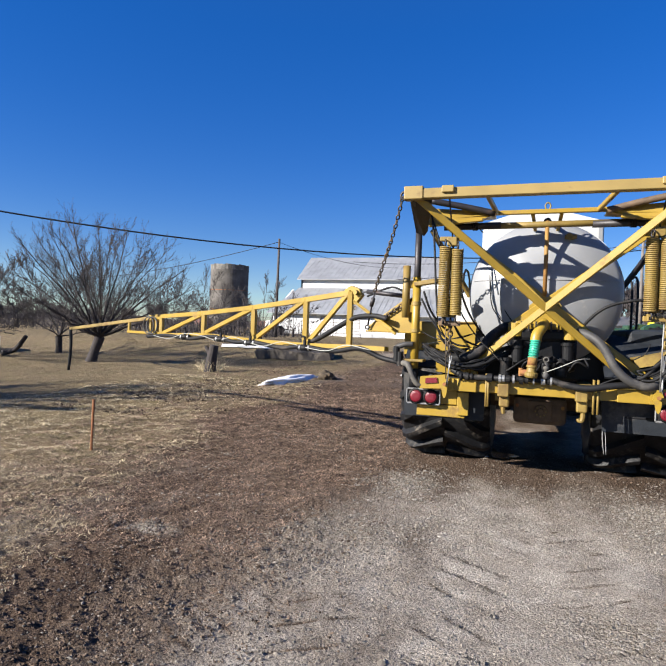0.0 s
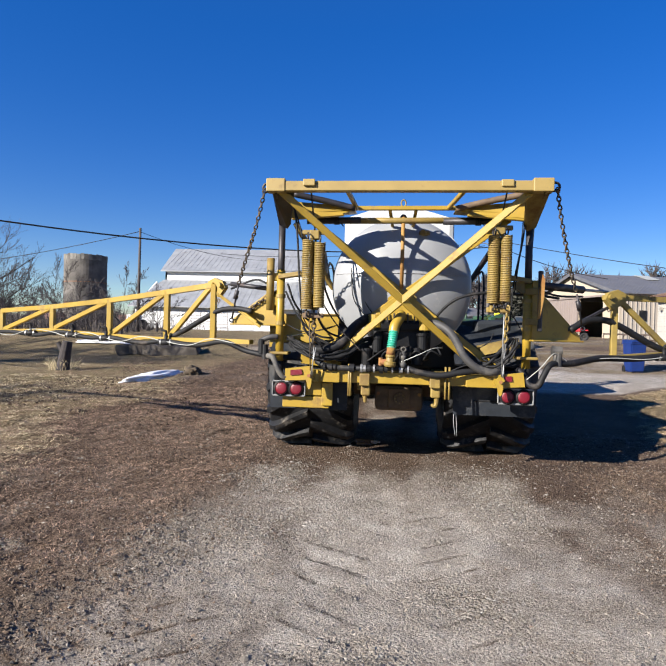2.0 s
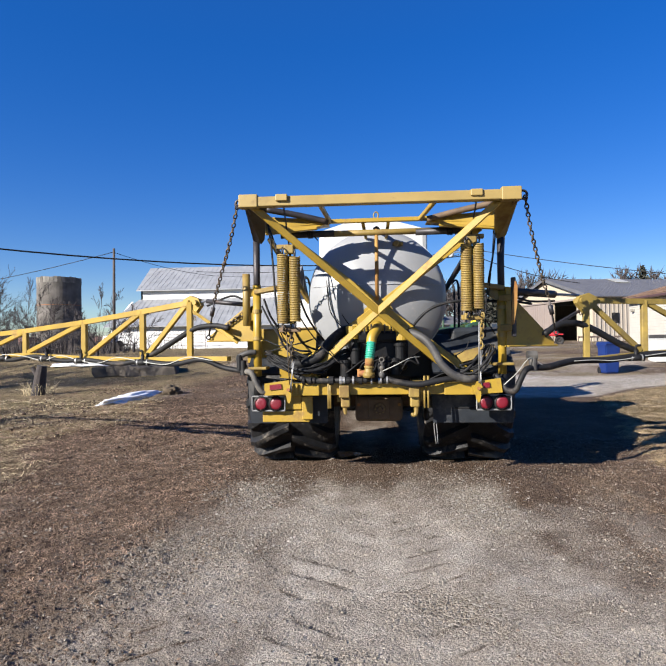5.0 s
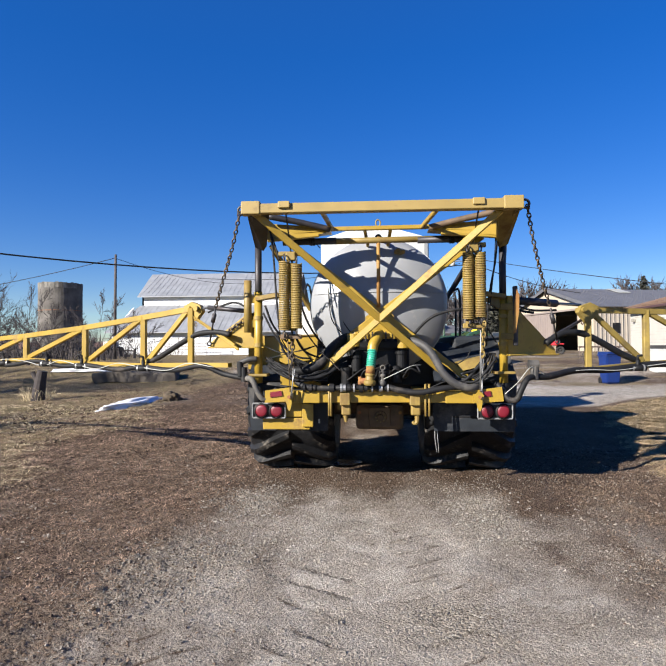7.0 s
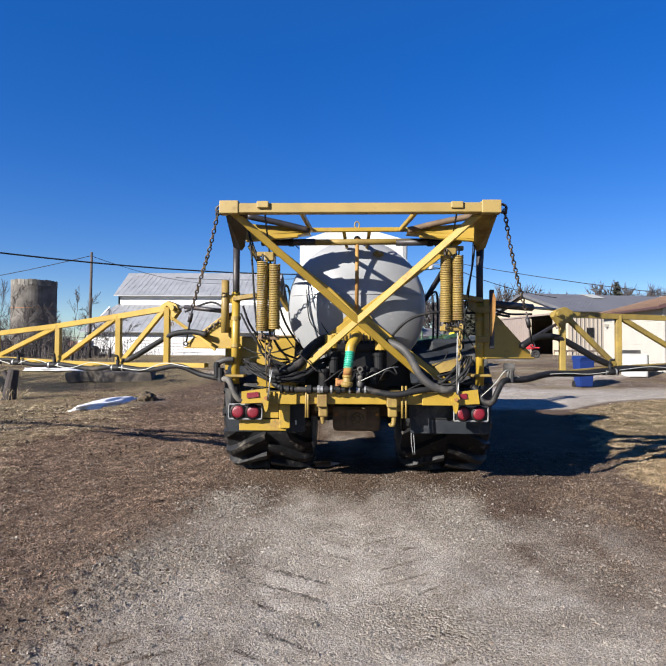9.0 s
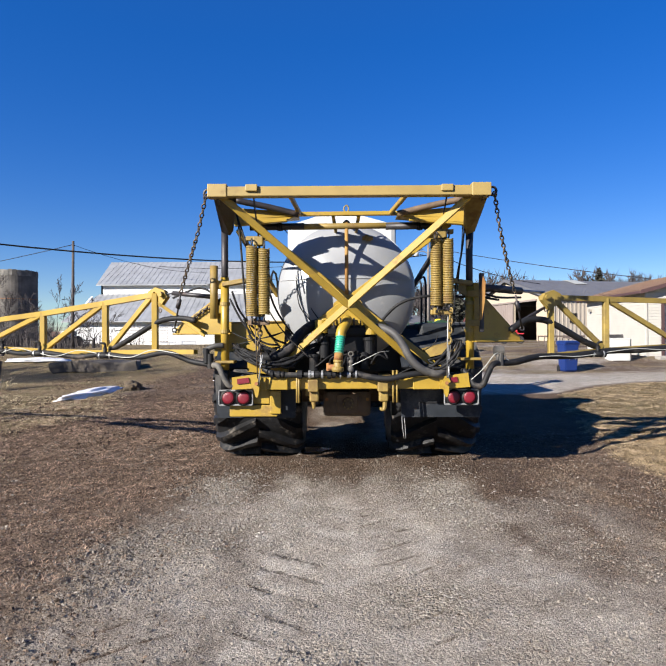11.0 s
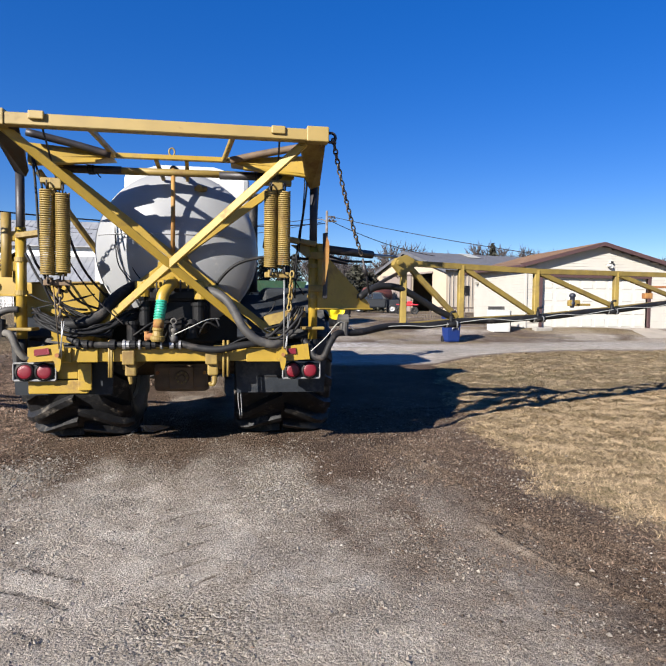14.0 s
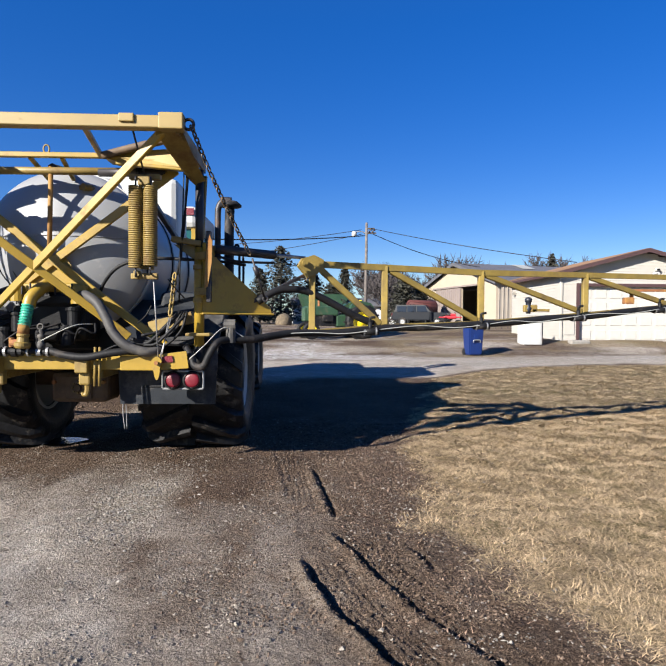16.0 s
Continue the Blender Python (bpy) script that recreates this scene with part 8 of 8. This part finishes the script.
tr = thing("tractor", "old green farm tractor with bright yellow wheel rims", "tractor", pose(3.75, 27.0, 0.60, 0, 0, 14))
part("hood", box(bmesh.new(), (-0.75, 0, 1.28), (1.5, 0.56, 0.42), None, 0.06), JGREEN, tr)
part("grille", box(bmesh.new(), (-1.46, 0, 1.12), (0.28, 0.54, 0.62), None, 0.05), JGREEN, tr)
part("engine", box(box(bmesh.new(), (-0.7, 0, 0.86), (1.3, 0.42, 0.5), None, 0.05), (-0.5, -0.25, 0.95), (0.5, 0.12, 0.3), None, 0.03), BLACK, tr, "dark oily engine block")
part("gearbox", box(bmesh.new(), (0.55, 0, 0.85), (1.3, 0.5, 0.55), None, 0.06), JGREEN, tr)
part("dash", box(bmesh.new(), (0.08, 0, 1.45), (0.26, 0.52, 0.36), None, 0.05), JGREEN, tr)
part("seat", box(box(bmesh.new(), (0.85, 0, 1.42), (0.46, 0.5, 0.12), None, 0.05), (1.06, 0, 1.62), (0.12, 0.5, 0.36), None, 0.05), JYEL, tr, "yellow seat")
part("steering_wheel", ring(bmesh.new(), (0.36, 0, 1.72), (0.7, 0, 1), 0.2, 0.018, 20, 6), BLACK, tr)
part("steering_post", cyl(bmesh.new(), (0.12, 0, 1.5), (0.36, 0, 1.72), 0.025, 8), BLACK, tr)
part("exhaust", cyl(cyl(bmesh.new(), (-0.85, 0, 1.45), (-0.85, 0, 1.8), 0.06, 10), (-0.85, 0, 1.8), (-0.85, 0, 2.05), 0.035, 10), RUST, tr)
part("air_pipe", cyl(bmesh.new(), (-0.45, 0, 1.45), (-0.45, 0, 1.85), 0.05, 10), JGREEN, tr)
for s in (-1, 1):
    part("fender", plate(bmesh.new(), [(0.35, 0.42 * s, 1.15), (0.45, 0.42 * s, 1.55), (0.85, 0.42 * s, 1.72), (1.35, 0.42 * s, 1.62), (1.55, 0.42 * s, 1.35)], (0, 0.36 * s, 0.02)), JGREEN, tr)
    farm_wheel(tr, (0.95, 0.72 * s, 0.80), 0.80, 0.42, JYEL)
    farm_wheel(tr, (-1.35, 0.62 * s, 0.40), 0.40, 0.24, JYEL, False)
part("front_axle", bar(bmesh.new(), (-1.35, -0.6, 0.5), (-1.35, 0.6, 0.5), 0.12, 0.12), JGREEN, tr)

# ---- sport utility car ----
CARP = paint("dark_blue_grey_car_paint", (0.010, 0.012, 0.016, 1), 0.4, 0.0, spec=0.15, spread=0.08, dirt=(0.03, 0.027, 0.024, 1), dirt_amount=0.08, bump=0)
car = thing("car", "dark blue-grey older sport utility car parked in the yard", "car", pose(11.4, 46.0, 1.08, 0, 0, -24))
bm = bmesh.new()
lo = [(-2.15, 0.45), (-2.2, 0.95), (-2.05, 1.05), (-0.85, 1.08), (2.1, 1.08), (2.2, 0.9), (2.2, 0.45)]
plate(bm, [(-x, -0.88, z) for x, z in lo], (0, 1.76, 0))
bmesh.ops.bevel(bm, geom=list(bm.edges), offset=0.06, segments=2, affect="EDGES")
part("body", bm, CARP, car)
bm = bmesh.new()
plate(bm, [(-2.05, -0.76, 1.06), (-1.9, -0.70, 1.66), (0.35, -0.70, 1.66), (0.95, -0.76, 1.06)], (0, 1.46, 0))
bmesh.ops.bevel(bm, geom=list(bm.edges), offset=0.05, segments=2, affect="EDGES")
part("cabin", bm, CARP, car)
CARGLASS = paint("car_glass", (0.0106, 0.0123, 0.015, 1), 0.12, spread=0.05, bump=0, spec=0.8)
for s in (-1, 1):
    for x0, x1 in ((-1.80, -1.05), (-0.98, -0.28), (-0.20, 0.42)):
        part("window", plate(bmesh.new(), [(x0, 0.765 * s, 1.12), (x1 + (0.22 if x1 > 0.3 else 0), 0.765 * s, 1.12), (x1, 0.735 * s, 1.56), (x0, 0.735 * s, 1.56)], (0, 0.006 * s, 0)), CARGLASS, car)
    for x in (-1.35, 1.38):
        farm_wheel(car, (x, 0.80 * s, 0.36), 0.36, 0.22, STEEL, False)
        part("arch", lathe(bmesh.new(), [(0.42, 0), (0.48, 0), (0.48, 0.03), (0.42, 0.03)], (x, 0.87 * s, 0.40), (0, 1, 0), 20), BLACK, car)
part("windscreen", plate(bmesh.new(), [(0.98, -0.66, 1.10), (0.98, 0.66, 1.10), (0.46, 0.62, 1.60), (0.46, -0.62, 1.60)], (0.01, 0, 0.006)), CARGLASS, car)
part("rear_window", plate(bmesh.new(), [(-2.06, -0.62, 1.12), (-2.06, 0.62, 1.12), (-1.95, 0.58, 1.58), (-1.95, -0.58, 1.58)], (-0.008, 0, 0)), CARGLASS, car)
part("bumper", box(bmesh.new(), (2.22, 0, 0.55), (0.14, 1.7, 0.2), None, 0.05), BLACK, car)
part("bumper", box(bmesh.new(), (-2.22, 0, 0.55), (0.14, 1.7, 0.2), None, 0.05), BLACK, car)
for s in (-1, 1):
    part("tail_light", box(bmesh.new(), (-2.2, 0.76 * s, 0.92), (0.05, 0.14, 0.26), None, 0.02), RED, car)
    part("headlight", box(bmesh.new(), (2.2, 0.66 * s, 0.88), (0.05, 0.26, 0.16), None, 0.02), CABLE, car)
# ---- quad bike on a small trailer ----
QRED = paint("red_plastic", (0.37, 0.0176, 0.0264, 1), 0.4, spread=0.1)
q = thing("quad_bike", "red quad bike parked before the shed", "quad bike", pose(12.3, 40.5, 1.02, 0, 0, -15))
part("body", box(box(bmesh.new(), (0, 0, 0.72), (0.9, 0.42, 0.22), None, 0.08), (0.2, 0, 0.9), (0.4, 0.3, 0.16), None, 0.06), QRED, q)
for x in (-0.52, 0.55):
    part("mudguard", box(bmesh.new(), (x, 0, 0.72), (0.5, 1.0, 0.08), None, 0.035), QRED, q)
    for s in (-1, 1):
        farm_wheel(q, (x, 0.42 * s, 0.29), 0.29, 0.22, BLACK, False)
part("seat", box(bmesh.new(), (-0.25, 0, 0.88), (0.6, 0.32, 0.12), None, 0.05), BLACK, q)
part("handlebar", tube(bmesh.new(), [(0.3, -0.38, 1.08), (0.38, 0, 1.0), (0.3, 0.38, 1.08)], 0.02, 8, 4), BLACK, q)
# ---- rusty tank, shed contents, other machinery ----
bt = thing("fuel_tank", "rust-red horizontal fuel tank on legs beside the shed", "tank", pose(11.6, 47.0, 1.05, 0, 0, 10))
part("drum", lathe(bmesh.new(), [(0, -1.2), (0.5, -1.18), (0.6, -1.1), (0.6, 1.1), (0.5, 1.18), (0, 1.2)], (0, 0, 1.5), (1, 0, 0), 28), paint("rust_red_tank", (0.08, 0.022, 0.016, 1), 0.7, spread=0.25, scale=3), bt, smooth=True)
for x in (-0.8, 0.8):
    for y in (-0.4, 0.4):
        part("leg", bar(bmesh.new(), (x, y, 0), (x, y, 1.2), 0.07, 0.07), PIPE, bt)
tb = thing("tractor", "green tractor with orange warning triangle inside the shed", "tractor", Matrix.Translation(T_SHED.translation + SG * 3.3 + SN * 2.2) @ Matrix.Rotation(math.atan2(SN.y, SN.x), 4, "Z"))
part("body", box(box(bmesh.new(), (0.6, 0, 1.0), (1.8, 0.6, 0.7), None, 0.06), (0, 0, 1.1), (0.5, 1.1, 0.25), None, 0.05), JGREEN, tb)
for s in (-1, 1):
    farm_wheel(tb, (0.1, 0.75 * s, 0.7), 0.7, 0.35, JYEL)
part("warning_triangle", plate(bmesh.new(), [(-0.42, -0.62, 1.15), (-0.42, -0.22, 1.15), (-0.42, -0.42, 1.6)], (-0.02, 0, 0)), paint("orange_reflector", (0.66, 0.088, 0.0132, 1), 0.5, spread=0.05), tb, "orange warning triangle")
gc = thing("grain_cart", "green farm wagon far off behind the tractor", "wagon", pose(3.6, 46, 1.1, 0, 0, 10))
bm = bmesh.new()
plate(bm, [(-1.4, -0.9, 1.2), (1.4, -0.9, 1.2), (1.9, -0.9, 2.4), (-1.9, -0.9, 2.4)], (0, 1.8, 0))
part("hopper", bm, JGREEN, gc)
for x in (-0.8, 0.8):
    farm_wheel(gc, (x, -0.8, 0.5), 0.5, 0.3, JYEL, False)
    farm_wheel(gc, (x, 0.8, 0.5), 0.5, 0.3, JYEL, False)
part("chassis", box(bmesh.new(), (0, 0, 0.85), (2.6, 1.2, 0.7), None, 0.05), PIPE, gc)
lh = thing("long_shed", "low white shed with a grey roof in the distance", "shed", pose(6.8, 62, 1.1, 0, 0, 4))
part("wall", box(bmesh.new(), (0, 0, 0.95), (12, 4, 1.9)), BARN_WHITE, lh)
part("roof", plate(plate(bmesh.new(), [(-6.3, -2.4, 1.85), (6.3, -2.4, 1.85), (6.3, 0, 2.7), (-6.3, 0, 2.7)], (0, 0, 0.08)), [(-6.3, 2.4, 1.85), (6.3, 2.4, 1.85), (6.3, 0, 2.7), (-6.3, 0, 2.7)], (0, 0, 0.08)), GREY_ROOF, lh)
for x in (-3, 0.5, 3.5):
    wn_ = part("window", box(bmesh.new(), (x, -2.02, 1.1), (0.8, 0.06, 0.7)), BLACK, lh)
hb = lump("hay_bale", 0.5, 46, 0.65, 0.6, 0.62, paint("old_hay", (0.114, 0.088, 0.0572, 1), 0.95, spread=0.35, bump=0.8, bump_scale=15), "round weathered hay bale in the distance", "bale", 3, 0.05, 0.12, 3)
for k, (x, y) in enumerate(((13.0, 33.4), (7.6, 44.5))):
    o = thing("cultivator", "low rusty tillage implement parked in the yard", "implement", pose(x, y, 1.0, 0, 0, 20 * k), "tillage tools")
    for z in (-0.4, 0.4):
        part("toolbar", bar(bmesh.new(), (-1.2, z, 0.55), (1.2, z, 0.55), 0.09, 0.09), PIPE, o)
    for i in range(7):
        part("tine", tube(bmesh.new(), [(-1.1 + 0.36 * i, 0.4, 0.55), (-1.1 + 0.36 * i, 0.65, 0.4), (-1.1 + 0.36 * i, 0.5, 0.02)], 0.025, 6, 4), PIPE, o)
    part("drawbar", bar(bmesh.new(), (0, -0.4, 0.5), (0, -1.8, 0.4), 0.08, 0.08), PIPE, o)
